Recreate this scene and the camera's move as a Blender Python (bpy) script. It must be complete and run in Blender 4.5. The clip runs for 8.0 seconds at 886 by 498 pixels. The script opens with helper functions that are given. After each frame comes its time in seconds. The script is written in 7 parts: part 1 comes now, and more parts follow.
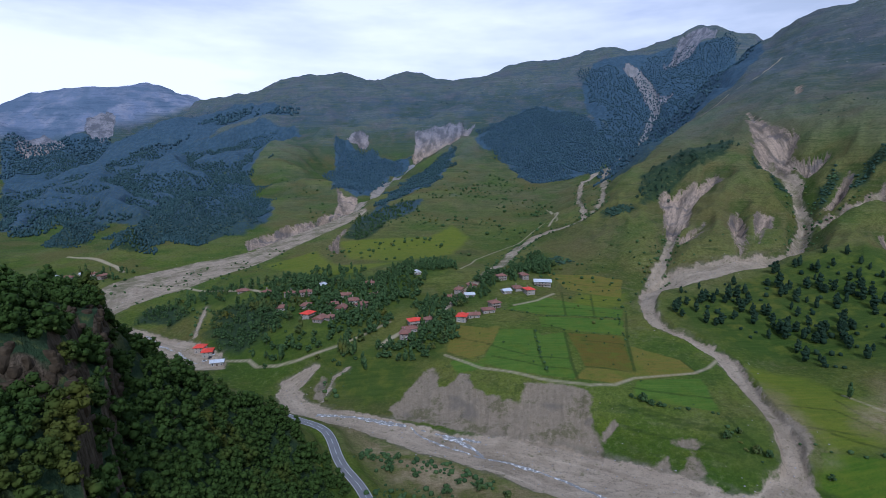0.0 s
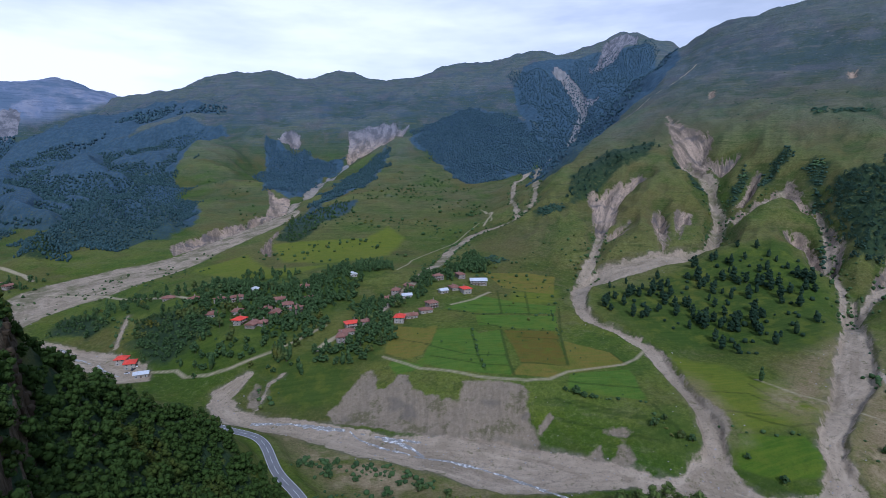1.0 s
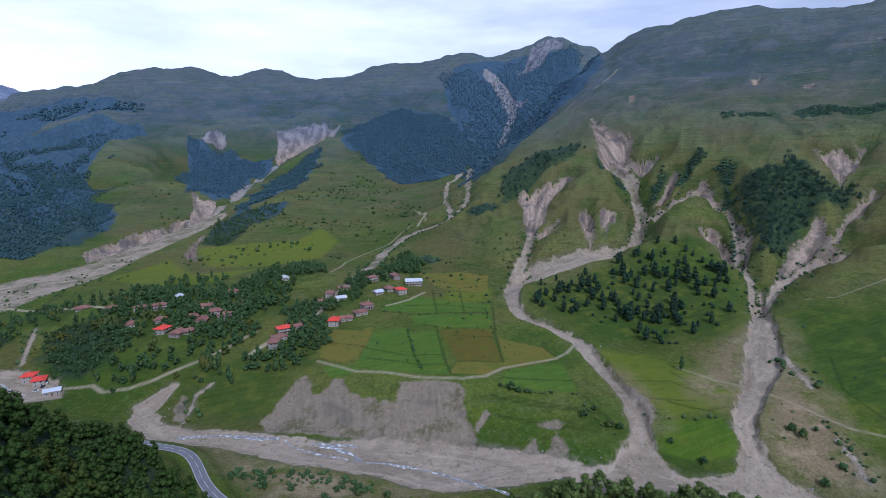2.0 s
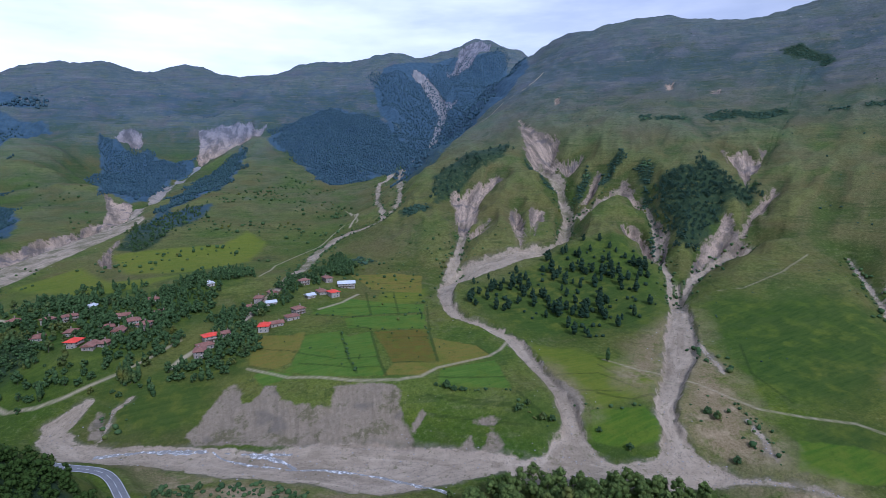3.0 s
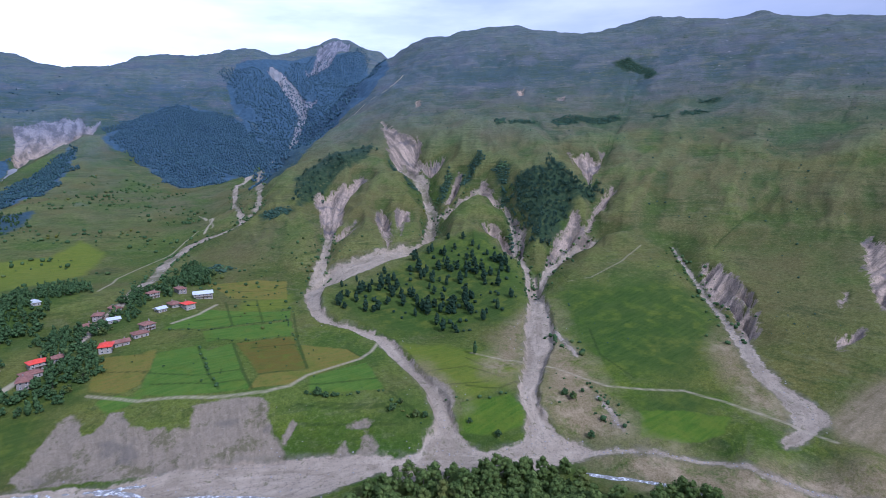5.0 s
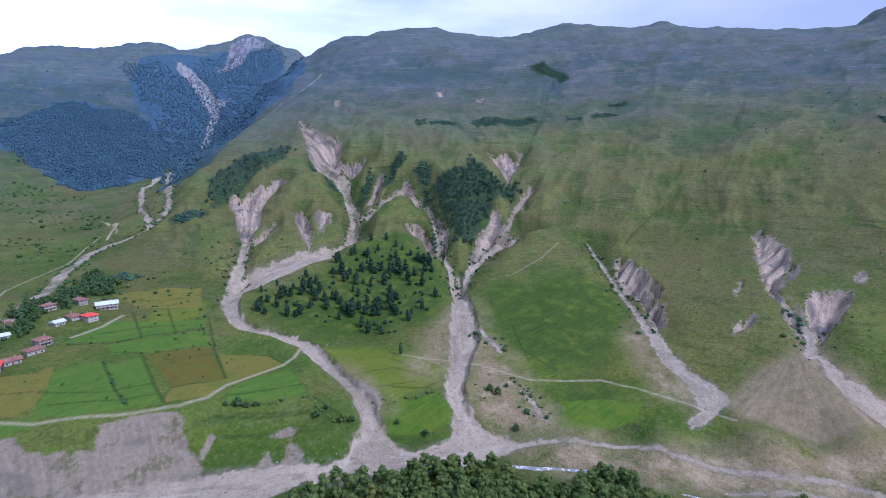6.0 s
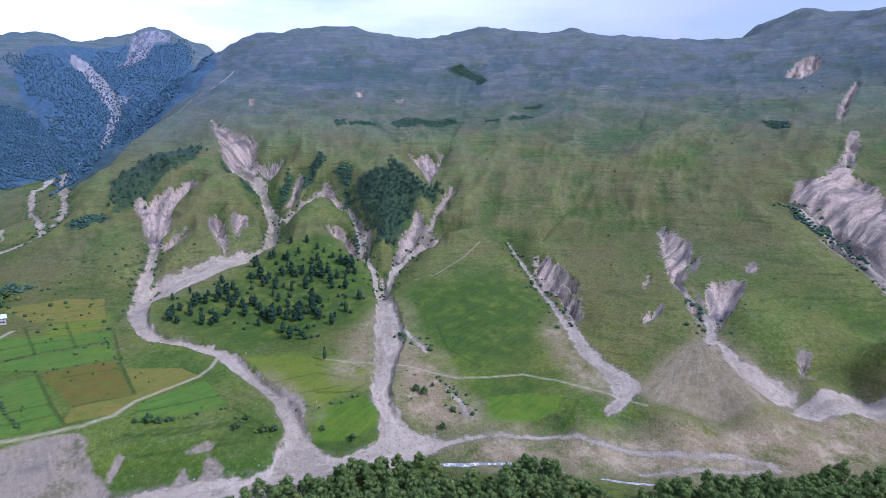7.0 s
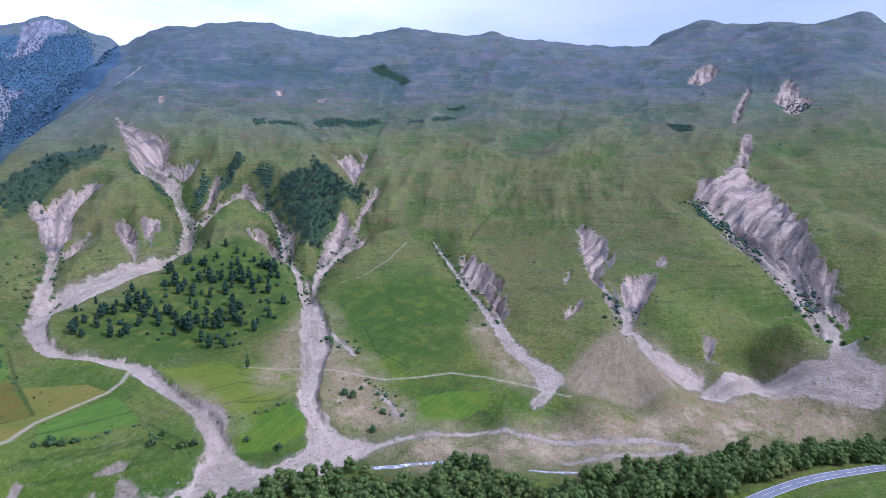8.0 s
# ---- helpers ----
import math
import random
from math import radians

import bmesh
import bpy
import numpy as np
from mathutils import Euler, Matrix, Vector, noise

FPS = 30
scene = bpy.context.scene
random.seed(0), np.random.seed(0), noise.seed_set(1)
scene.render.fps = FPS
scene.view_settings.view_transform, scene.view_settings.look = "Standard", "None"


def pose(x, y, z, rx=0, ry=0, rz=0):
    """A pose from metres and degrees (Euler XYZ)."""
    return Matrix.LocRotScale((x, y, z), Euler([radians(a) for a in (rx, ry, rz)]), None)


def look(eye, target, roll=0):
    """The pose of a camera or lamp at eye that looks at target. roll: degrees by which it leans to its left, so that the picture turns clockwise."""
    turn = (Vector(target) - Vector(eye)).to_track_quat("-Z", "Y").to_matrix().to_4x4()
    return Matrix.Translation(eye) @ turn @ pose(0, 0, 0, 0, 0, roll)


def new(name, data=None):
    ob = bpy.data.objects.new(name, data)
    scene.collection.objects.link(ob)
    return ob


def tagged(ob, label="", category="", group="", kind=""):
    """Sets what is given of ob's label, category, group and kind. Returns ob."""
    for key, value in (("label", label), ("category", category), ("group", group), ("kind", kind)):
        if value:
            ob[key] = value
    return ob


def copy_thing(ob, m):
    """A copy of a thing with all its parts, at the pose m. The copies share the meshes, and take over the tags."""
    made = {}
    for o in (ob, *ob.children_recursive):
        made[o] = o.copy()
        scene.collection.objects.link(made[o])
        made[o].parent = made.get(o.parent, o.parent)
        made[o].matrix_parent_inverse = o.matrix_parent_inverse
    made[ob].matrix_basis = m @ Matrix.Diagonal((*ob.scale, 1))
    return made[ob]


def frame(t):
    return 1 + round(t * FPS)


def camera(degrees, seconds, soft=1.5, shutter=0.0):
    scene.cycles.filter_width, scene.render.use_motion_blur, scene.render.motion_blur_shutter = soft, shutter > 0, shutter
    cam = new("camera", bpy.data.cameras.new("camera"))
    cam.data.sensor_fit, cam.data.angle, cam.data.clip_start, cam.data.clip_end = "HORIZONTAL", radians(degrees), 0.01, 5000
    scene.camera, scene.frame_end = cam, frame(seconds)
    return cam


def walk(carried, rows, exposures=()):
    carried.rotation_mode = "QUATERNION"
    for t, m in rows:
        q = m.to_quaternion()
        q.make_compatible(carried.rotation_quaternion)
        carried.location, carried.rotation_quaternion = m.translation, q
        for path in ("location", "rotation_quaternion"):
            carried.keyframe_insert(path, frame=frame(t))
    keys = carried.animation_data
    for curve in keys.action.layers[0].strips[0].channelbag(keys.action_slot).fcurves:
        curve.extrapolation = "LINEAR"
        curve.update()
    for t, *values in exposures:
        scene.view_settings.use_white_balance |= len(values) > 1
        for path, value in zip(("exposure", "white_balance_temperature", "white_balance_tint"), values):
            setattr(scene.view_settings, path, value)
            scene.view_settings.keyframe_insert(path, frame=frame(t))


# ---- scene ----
cam = camera(77.63, 8.0, soft=0.5)
PITCH, LEAN = -8.96, 0.487
TURNS = [(0.0, 0.0), (0.5, 3.45), (1.0, 6.69), (1.5, 10.07), (3.0, 20.63), (3.5, 23.99), (4.0, 27.30), (4.5, 30.79),
         (6.0, 42.57), (6.5, 46.66), (7.0, 50.65), (7.5, 54.55), (8.0, 58.37)]
walk(cam, [(t, pose(0, 0, 0, 0, 0, -turn) @ pose(0, 0, 0, 90 + PITCH, 0, 0) @ pose(0, 0, 0, 0, 0, -LEAN)) for t, turn in TURNS],
     [(0.0, -0.42, 5060, 18), (1.5, -0.30, 5010, 20), (3.5, -0.10, 4920, 23), (4.5, 0.04, 4860, 25), (6.5, 0.40, 4800, 29), (8.0, 0.59, 4790, 32)])

# ---- light ----
world = bpy.data.worlds.new("sky")
scene.world = world
world.use_nodes = True
SUN_TURN, SUN_UP = 170.0, 42.0


def sky_world():
    """A bright layer of broken cloud, with blue behind it that shows more overhead."""
    nt = world.node_tree
    nt.nodes.clear()
    add, tie = nt.nodes.new, nt.links.new
    out, bg, sky = add("ShaderNodeOutputWorld"), add("ShaderNodeBackground"), add("ShaderNodeTexSky")
    sky.sky_type, sky.sun_disc = "NISHITA", False
    sky.sun_elevation, sky.sun_rotation = radians(SUN_UP), radians(SUN_TURN)
    sky.air_density, sky.dust_density = 1.2, 1.0
    dim, mix = add("ShaderNodeMix"), add("ShaderNodeMix")
    dim.data_type, dim.blend_type = "RGBA", "MULTIPLY"
    dim.inputs[0].default_value = 1.0
    tie(sky.outputs[0], dim.inputs[6])
    dim.inputs[7].default_value = (0.125, 0.115, 0.11, 1)
    co, mp, nz, rp, cl = add("ShaderNodeTexCoord"), add("ShaderNodeMapping"), add("ShaderNodeTexNoise"), add("ShaderNodeValToRGB"), add("ShaderNodeValToRGB")
    mp.inputs["Scale"].default_value = (1.0, 1.0, 4.5)
    mp.inputs["Location"].default_value = (0.4, 0.1, 0.2)
    nz.inputs["Scale"].default_value, nz.inputs["Detail"].default_value, nz.inputs["Roughness"].default_value = 1.7, 6, 0.55
    tie(co.outputs["Generated"], mp.inputs[0])
    tie(mp.outputs[0], nz.inputs["Vector"])
    tie(nz.outputs[0], rp.inputs[0])
    rp.color_ramp.elements[0].position, rp.color_ramp.elements[0].color = 0.34, (0.45, 0.45, 0.45, 1)
    rp.color_ramp.elements[1].position, rp.color_ramp.elements[1].color = 0.56, (0.97, 0.97, 0.97, 1)
    # cloud is brightest low down, where it is seen edge on, and thinner overhead
    sp = add("ShaderNodeSeparateXYZ")
    tie(co.outputs["Generated"], sp.inputs[0])
    tie(sp.outputs[2], cl.inputs[0])
    e = cl.color_ramp.elements
    e[0].position, e[0].color = 0.16, (1.72, 1.68, 1.66, 1)
    e[1].position, e[1].color = 0.75, (0.55, 0.66, 0.82, 1)
    mix.data_type = "RGBA"
    # the cloud greys towards the east, set to darken the camera's later views
    side, veil = add("ShaderNodeMapRange"), add("ShaderNodeMix")
    tie(sp.outputs[0], side.inputs[0])
    side.inputs[1].default_value, side.inputs[2].default_value = 0.42, 0.95
    side.inputs[3].default_value, side.inputs[4].default_value = 0.0, 1.0
    veil.data_type = "RGBA"
    tie(side.outputs[0], veil.inputs[0])
    tie(cl.outputs[0], veil.inputs[6])
    veil.inputs[7].default_value = (0.52, 0.55, 0.62, 1)
    tie(rp.outputs[0], mix.inputs[0])
    tie(dim.outputs[2], mix.inputs[6])
    tie(veil.outputs[2], mix.inputs[7])
    tie(mix.outputs[2], bg.inputs[0])
    bg.inputs[1].default_value = 0.85
    tie(bg.outputs[0], out.inputs[0])


sky_world()
sun = new("sun", bpy.data.lights.new("sun", "SUN"))
sun.data.energy, sun.data.angle, sun.data.color = 2.8, radians(12), (1.0, 0.95, 0.86)
sun.matrix_world = look((0, 0, 0), (-math.sin(radians(SUN_TURN)) * math.cos(radians(SUN_UP)), -math.cos(radians(SUN_TURN)) * math.cos(radians(SUN_UP)), -math.sin(radians(SUN_UP))))

LAND = {
    "river": [(-341, 544, -167), (-269, 509, -168), (-221, 468, -169), (-123, 398, -171), (-88, 358, -172), (-40, 341, -173), (12, 318, -174), (47, 300, -175), (79, 282, -176), (251, 166, -177), (302, 100, -178), (368, 14, -179), (435, -67, -180)],
    "bank_n": [(-98, 375, -170), (-33, 349, -171), (23, 325, -172), (86, 308, -173), (133, 271, -173), (187, 246, -174), (247, 214, -174), (306, 156, -174), (334, 112, -173), (436, 38, -170), (560, -80, -166)],
    "terrace": [(-65, 418, -152), (-39, 425, -150), (2, 407, -150), (45, 369, -150), (98, 344, -150), (125, 346, -150)],
    "terrace_r": [(162, 306, -155), (174, 276, -160)],
    "bench": [(218, 267, -158), (240, 254, -156), (279, 239, -160)],
    "field_mid": [(-122, 467, -140), (-31, 449, -145), (47, 471, -140), (99, 431, -143), (148, 442, -142)],
    "field_back": [(-205, 550, -130), (-129, 546, -131), (-28, 604, -120), (106, 577, -128), (190, 615, -124)],
    "fan": [(193, 531, -136), (241, 581, -124), (303, 564, -100), (371, 582, -79)],
    "slope_w": [(-301, 553, -158), (-264, 563, -146)],
    "braid": [(-392, 619, -163), (-365, 718, -155), (-340, 925, -142), (-293, 1074, -132), (-213, 1445, -112), (-105, 1647, -37), (-5, 2000, 74), (103, 2148, 132)],
    "left_toe": [(-716, 900, -149), (-529, 872, -137), (-370, 983, -135), (-280, 1218, -112)],
    "spur_green": [(-432, 2665, 220), (-502, 2245, 110), (-522, 1827, 18), (-472, 1476, -67), (-385, 1084, -132)],
    "wood_l": [(-430, 1385, -84), (-733, 1589, -46), (-556, 1006, -137)],
    "wood_l2": [(-788, 1034, -155), (-1223, 1582, -122), (-1141, 1997, -16), (-1078, 2476, 101)],
    "spur_mid": [(-158, 784, -134), (-146, 989, -107), (-4, 1500, -27), (139, 2045, 131), (406, 2416, 228), (744, 2803, 451)],
    "spur_face": [(-54, 818, -128), (36, 959, -111), (85, 1247, -67), (207, 1385, -47)],
    "wood_mid": [(172, 1742, 29), (428, 1954, 98), (326, 1413, -28)],
    "gully_mid": [(-15, 560, -138), (127, 840, -124), (367, 1299, -35), (595, 1699, 58), (857, 2242, 230), (1146, 2773, 469)],
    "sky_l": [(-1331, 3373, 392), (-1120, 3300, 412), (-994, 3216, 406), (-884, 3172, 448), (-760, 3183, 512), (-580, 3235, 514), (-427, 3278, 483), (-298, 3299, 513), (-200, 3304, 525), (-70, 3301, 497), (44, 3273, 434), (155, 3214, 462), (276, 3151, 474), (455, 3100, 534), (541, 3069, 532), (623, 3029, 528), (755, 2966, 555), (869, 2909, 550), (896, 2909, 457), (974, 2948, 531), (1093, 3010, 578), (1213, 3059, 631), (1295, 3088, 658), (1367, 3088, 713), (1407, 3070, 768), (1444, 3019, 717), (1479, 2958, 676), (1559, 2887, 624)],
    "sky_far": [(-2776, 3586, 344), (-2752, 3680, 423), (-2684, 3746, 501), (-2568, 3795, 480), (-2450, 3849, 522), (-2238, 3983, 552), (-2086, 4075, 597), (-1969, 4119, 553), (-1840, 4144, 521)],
    "ridge_r": [(270, 911, -44), (429, 1121, 31), (640, 1301, 139), (831, 1483, 275), (969, 1634, 369)],
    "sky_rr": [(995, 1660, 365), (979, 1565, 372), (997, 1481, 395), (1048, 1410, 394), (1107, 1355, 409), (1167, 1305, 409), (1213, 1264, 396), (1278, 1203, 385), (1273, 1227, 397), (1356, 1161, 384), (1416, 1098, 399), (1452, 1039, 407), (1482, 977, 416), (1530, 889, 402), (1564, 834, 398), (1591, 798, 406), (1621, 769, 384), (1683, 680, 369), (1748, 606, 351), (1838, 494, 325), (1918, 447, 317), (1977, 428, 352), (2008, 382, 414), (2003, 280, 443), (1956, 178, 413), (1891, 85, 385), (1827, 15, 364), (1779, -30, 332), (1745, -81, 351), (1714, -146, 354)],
    "front_a": [(426, 423, -115), (449, 335, -122), (443, 232, -143), (464, 158, -137), (475, 66, -127), (490, -13, -120), (495, -68, -113)],
    "front_b": [(608, 594, -9), (578, 429, -82), (637, 335, -83), (681, 235, -82), (696, 72, -75), (700, -10, -71), (675, -85, -76)],
    "front_c": [(657, 857, 80), (870, 752, 85), (990, 585, 88), (1019, 357, 58), (1067, 166, 53), (1000, -6, 19), (974, -111, 16)],
    "front_d": [(805, 1242, 223), (986, 1063, 218), (1170, 857, 223), (1270, 590, 199), (1358, 341, 176), (1399, 53, 158), (1343, -141, 157)],
    "toe_r": [(284, 187, -166), (311, 142, -164), (343, 96, -160), (494, -8, -158)],
    "rib1": [(237, 605, -101), (355, 783, -41), (439, 809, -22)],
    "rib2": [(461, 773, -39), (417, 611, -70), (419, 510, -88)],
    "pines": [(214, 517, -123), (328, 549, -100), (419, 510, -95), (260, 404, -152), (300, 361, -145)],
    "near_edge": [(-128, 141, -30), (-127, 154, -35), (-126, 174, -42), (-124, 191, -48), (-126, 204, -67), (-118, 226, -86), (-103, 245, -108), (-89, 260, -118), (-76, 261, -130), (-57, 256, -154), (-47, 243, -159)],
    "near_in": [(-79, 90, -58), (-82, 125, -81), (-76, 174, -113), (-62, 224, -146)],
    "near_mid": [(-113, 147, -54), (-93, 117, -59), (-103, 177, -75), (-85, 170, -92), (-84, 225, -125)],
    "road": [(-88, 326, -163), (-69, 311, -163), (-61, 291, -162), (-50, 266, -161), (-38, 245, -160)],
    "near_bank": [(-64, 318, -168), (-11, 299, -170), (56, 261, -172), (184, 215, -172), (223, 151, -172), (272, 90, -173), (310, 10, -168), (341, -40, -166)],
    "crest_w": [(-1534, 1780, -91), (-1559, 1954, -67), (-1480, 2138, -8), (-1418, 2414, 73), (-1416, 2814, 194), (-1436, 3301, 367)],
    "behind_w": [(-1833, 2117, -173), (-1907, 2380, -139), (-1798, 2586, -75), (-1678, 2842, 7), (-1624, 3213, 149)],
    "far_face": [(-2237, 2821, 11), (-2191, 3044, 65), (-1965, 3135, 133)],
    "spur_hollow": [(-84, 976, -106), (-392, 2114, -24), (-178, 1892, -4)],
    "west_floor": [(-664, 832, -158), (-560, 795, -160)],
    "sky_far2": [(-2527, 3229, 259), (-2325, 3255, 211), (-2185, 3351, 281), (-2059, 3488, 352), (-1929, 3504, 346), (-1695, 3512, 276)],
    "back_left": [(-1000, 4300, 150), (-300, 4300, 200), (500, 4200, 200), (1300, 4100, 250), (2200, 3700, 200)],
    "back_far": [(-4000, 4300, 250), (-3200, 4800, 300), (-2400, 4900, 300)],
    "back_right": [(1500, 2300, 200), (1700, 1700, 220), (2000, 1300, 250), (2300, 900, 250), (2700, 500, 300), (2600, 0, 280), (2400, -500, 250)],
    "south_foot": [(-120, 60, -50), (-40, 60, -105), (60, 90, -140), (140, 60, -148), (220, -40, -150), (260, -140, -152)],
    "south_slope": [(-300, -50, 40), (-100, -120, -30), (60, -120, -70), (200, -220, -80)],
    "south_ridge": [(-2500, 600, 450), (-1500, 0, 420), (-800, -700, 380), (0, -1200, 350), (800, -1500, 330), (1800, -1900, 350)],
    "west_hill": [(-300, 250, -10), (-420, 380, -60), (-700, 500, -60)],
    "west_back": [(-250, 330, -105), (-170, 330, -140), (-120, 330, -158)],
    "river_east": [(600, -180, -181), (1100, -420, -185), (2000, -900, -190), (3500, -1700, -200)],
    "rims": [(-4900, -4900, 300), (4900, -4900, 300), (4900, 4900, 300), (-4900, 4900, 300), (4900, 0, 350), (-4900, 1500, 350), (0, -4900, 350), (4900, 2500, 350)],
}


# ---- landform ----
def lattice(x, y, seed):
    """Smooth lattice noise from -1 to 1, in numpy."""
    xi, yi = np.floor(x).astype(np.int64), np.floor(y).astype(np.int64)
    fx, fy = x - xi, y - yi

    def corner(a, b):
        h = (a * 374761393 + b * 668265263 + seed * 974711) & 0xFFFFFFFF
        h = ((h ^ (h >> 13)) * 1274126177) & 0xFFFFFFFF
        h = (h ^ (h >> 16)) & 0xFFFF
        return h / 32767.5 - 1.0

    u, v = fx * fx * fx * (fx * (fx * 6 - 15) + 10), fy * fy * fy * (fy * (fy * 6 - 15) + 10)
    n00, n10, n01, n11 = corner(xi, yi), corner(xi + 1, yi), corner(xi, yi + 1), corner(xi + 1, yi + 1)
    return (n00 * (1 - u) + n10 * u) * (1 - v) + (n01 * (1 - u) + n11 * u) * v


def fbm(x, y, size, octaves, seed, ridged=False):
    total, amp, norm = 0.0, 1.0, 0.0
    for k in range(octaves):
        ca, sa = math.cos(0.7 * k + 0.3), math.sin(0.7 * k + 0.3)
        n = lattice((x * ca - y * sa) / size + 17.3 * k, (x * sa + y * ca) / size - 9.1 * k, seed + k)
        if ridged:
            n = 0.6 - 2.0 * np.abs(n)
        total, norm = total + amp * n, norm + amp
        amp, size = amp * 0.5, size * 0.49
    return total / norm


def dense(line, step):
    out = []
    for a, b in zip(line, line[1:]):
        a, b = np.array(a, float), np.array(b, float)
        n = max(1, int(np.linalg.norm(b - a) / step))
        out += [a + (b - a) * k / n for k in range(n)]
    return out + [np.array(line[-1], float)]


def spread(lines):
    """Centres and weights of a surface stretched over the crest, valley and bank lines."""
    pts = []
    for name, line in lines.items():
        if name == "rims":
            pts += [np.array(p, float) for p in line]
            continue
        far = sum(math.hypot(p[0], p[1]) for p in line) / len(line)
        pts += dense(line, 25 + 0.07 * far)
    pts = np.array(pts)
    keep = []
    for k, p in enumerate(pts):
        near = 4 + 0.012 * math.hypot(p[0], p[1])
        if all((pts[j, 0] - p[0]) ** 2 + (pts[j, 1] - p[1]) ** 2 > near * near for j in keep):
            keep.append(k)
    pts = pts[keep]
    n = len(pts)
    r = np.sqrt((pts[:, None, 0] - pts[None, :, 0]) ** 2 + (pts[:, None, 1] - pts[None, :, 1]) ** 2 + SOFT ** 2)
    a = np.zeros((n + 3, n + 3))
    a[:n, :n] = r + np.eye(n) * -2.0
    a[:n, n], a[:n, n + 1], a[:n, n + 2] = 1, pts[:, 0] / 1000, pts[:, 1] / 1000
    a[n:, :n] = a[:n, n:].T
    w = np.linalg.solve(a, np.r_[pts[:, 2], 0, 0, 0])
    return pts[:, :2].astype(np.float32), w


SOFT = 12.0
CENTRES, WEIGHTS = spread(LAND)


def stretched(x, y):
    shape = x.shape
    x, y = x.ravel().astype(np.float32), y.ravel().astype(np.float32)
    out = np.zeros(len(x))
    wf = WEIGHTS[:-3].astype(np.float32)
    for k in range(0, len(x), 4000):
        s = slice(k, k + 4000)
        r = np.sqrt((x[s, None] - CENTRES[None, :, 0]) ** 2 + (y[s, None] - CENTRES[None, :, 1]) ** 2 + np.float32(SOFT ** 2))
        out[s] = r @ wf + WEIGHTS[-3] + WEIGHTS[-2] * x[s] / 1000 + WEIGHTS[-1] * y[s] / 1000
    return out.reshape(shape)


def step(a, b, v):
    t = np.clip((v - a) / (b - a), 0, 1)
    return t * t * (3 - 2 * t)


def to_line(x, y, line):
    """Distance from a line of (x, y, half width), less the half width: below nought inside."""
    best = np.full(x.shape, 1e6)
    for a, b in zip(line, line[1:]):
        dx, dy = b[0] - a[0], b[1] - a[1]
        t = np.clip(((x - a[0]) * dx + (y - a[1]) * dy) / (dx * dx + dy * dy + 1e-9), 0, 1)
        d = np.hypot(x - a[0] - t * dx, y - a[1] - t * dy) - (a[2] + t * (b[2] - a[2]))
        best = np.minimum(best, d)
    return best


def to_patch(x, y, ring):
    """Distance from the edge of a patch, below nought inside."""
    best, inside = np.full(x.shape, 1e12), np.zeros(x.shape, bool)
    for (ax, ay), (bx, by) in zip(ring, ring[1:] + ring[:1]):
        dx, dy = bx - ax, by - ay
        t = np.clip(((x - ax) * dx + (y - ay) * dy) / (dx * dx + dy * dy + 1e-9), 0, 1)
        best = np.minimum(best, (x - ax - t * dx) ** 2 + (y - ay - t * dy) ** 2)
        if ay != by:
            inside ^= ((ay > y) != (by > y)) & (x < (bx - ax) * (y - ay) / (by - ay) + ax)
    d = np.sqrt(best)
    return np.where(inside, -d, d)


def rings(*spans):
    """Distances that grow by a share of themselves, span by span: (last, share)."""
    out = [0.0, 10.0]
    for last, share in spans:
        n = int(math.log(last / out[-1]) / share)
        out += list(out[-1] * np.exp(np.arange(1, n + 1) * math.log(last / out[-1]) / n))
    return np.array(out)


def relief(x, y, h):
    """Weathering of the slopes: ribs and hollows along rays from the camera, taken for the fall line, on the heights,
    small bumps below.
    """
    far, turn = np.hypot(x, y), np.arctan2(x, y) * 700
    turn = turn + fbm(x, y, 160, 2, 5) * 22
    high = step(-135, 20, h) * step(500, 1500, far)
    out = fbm(x, y, 420, 5, 3, True) * 38 * high * step(1300, 2600, far)
    out += fbm(x, y, 640, 3, 6, True) * 70 * step(-120, -20, h) * step(430, 260, h) * step(1100, 1700, far) * step(200, -300, x)
    out += fbm(turn, far * 0.16, 150, 4, 8, True) * 32 * high * step(1100, 2200, far)
    out += fbm(turn, far * 0.22, 90, 4, 9, True) * 10 * step(-125, -40, h) * step(420, 800, far)
    out += fbm(turn * 1.0, far * 0.3, 34, 3, 13, True) * 3.2 * step(-120, -50, h) * step(450, 800, far)
    out += fbm(x, y, 130, 4, 11, True) * 7 * step(-140, -60, h) * step(420, 900, far)
    out += fbm(x, y, 26, 3, 21) * (0.25 + 1.0 * step(-150, -100, h))
    return out
# ---- end landform ----

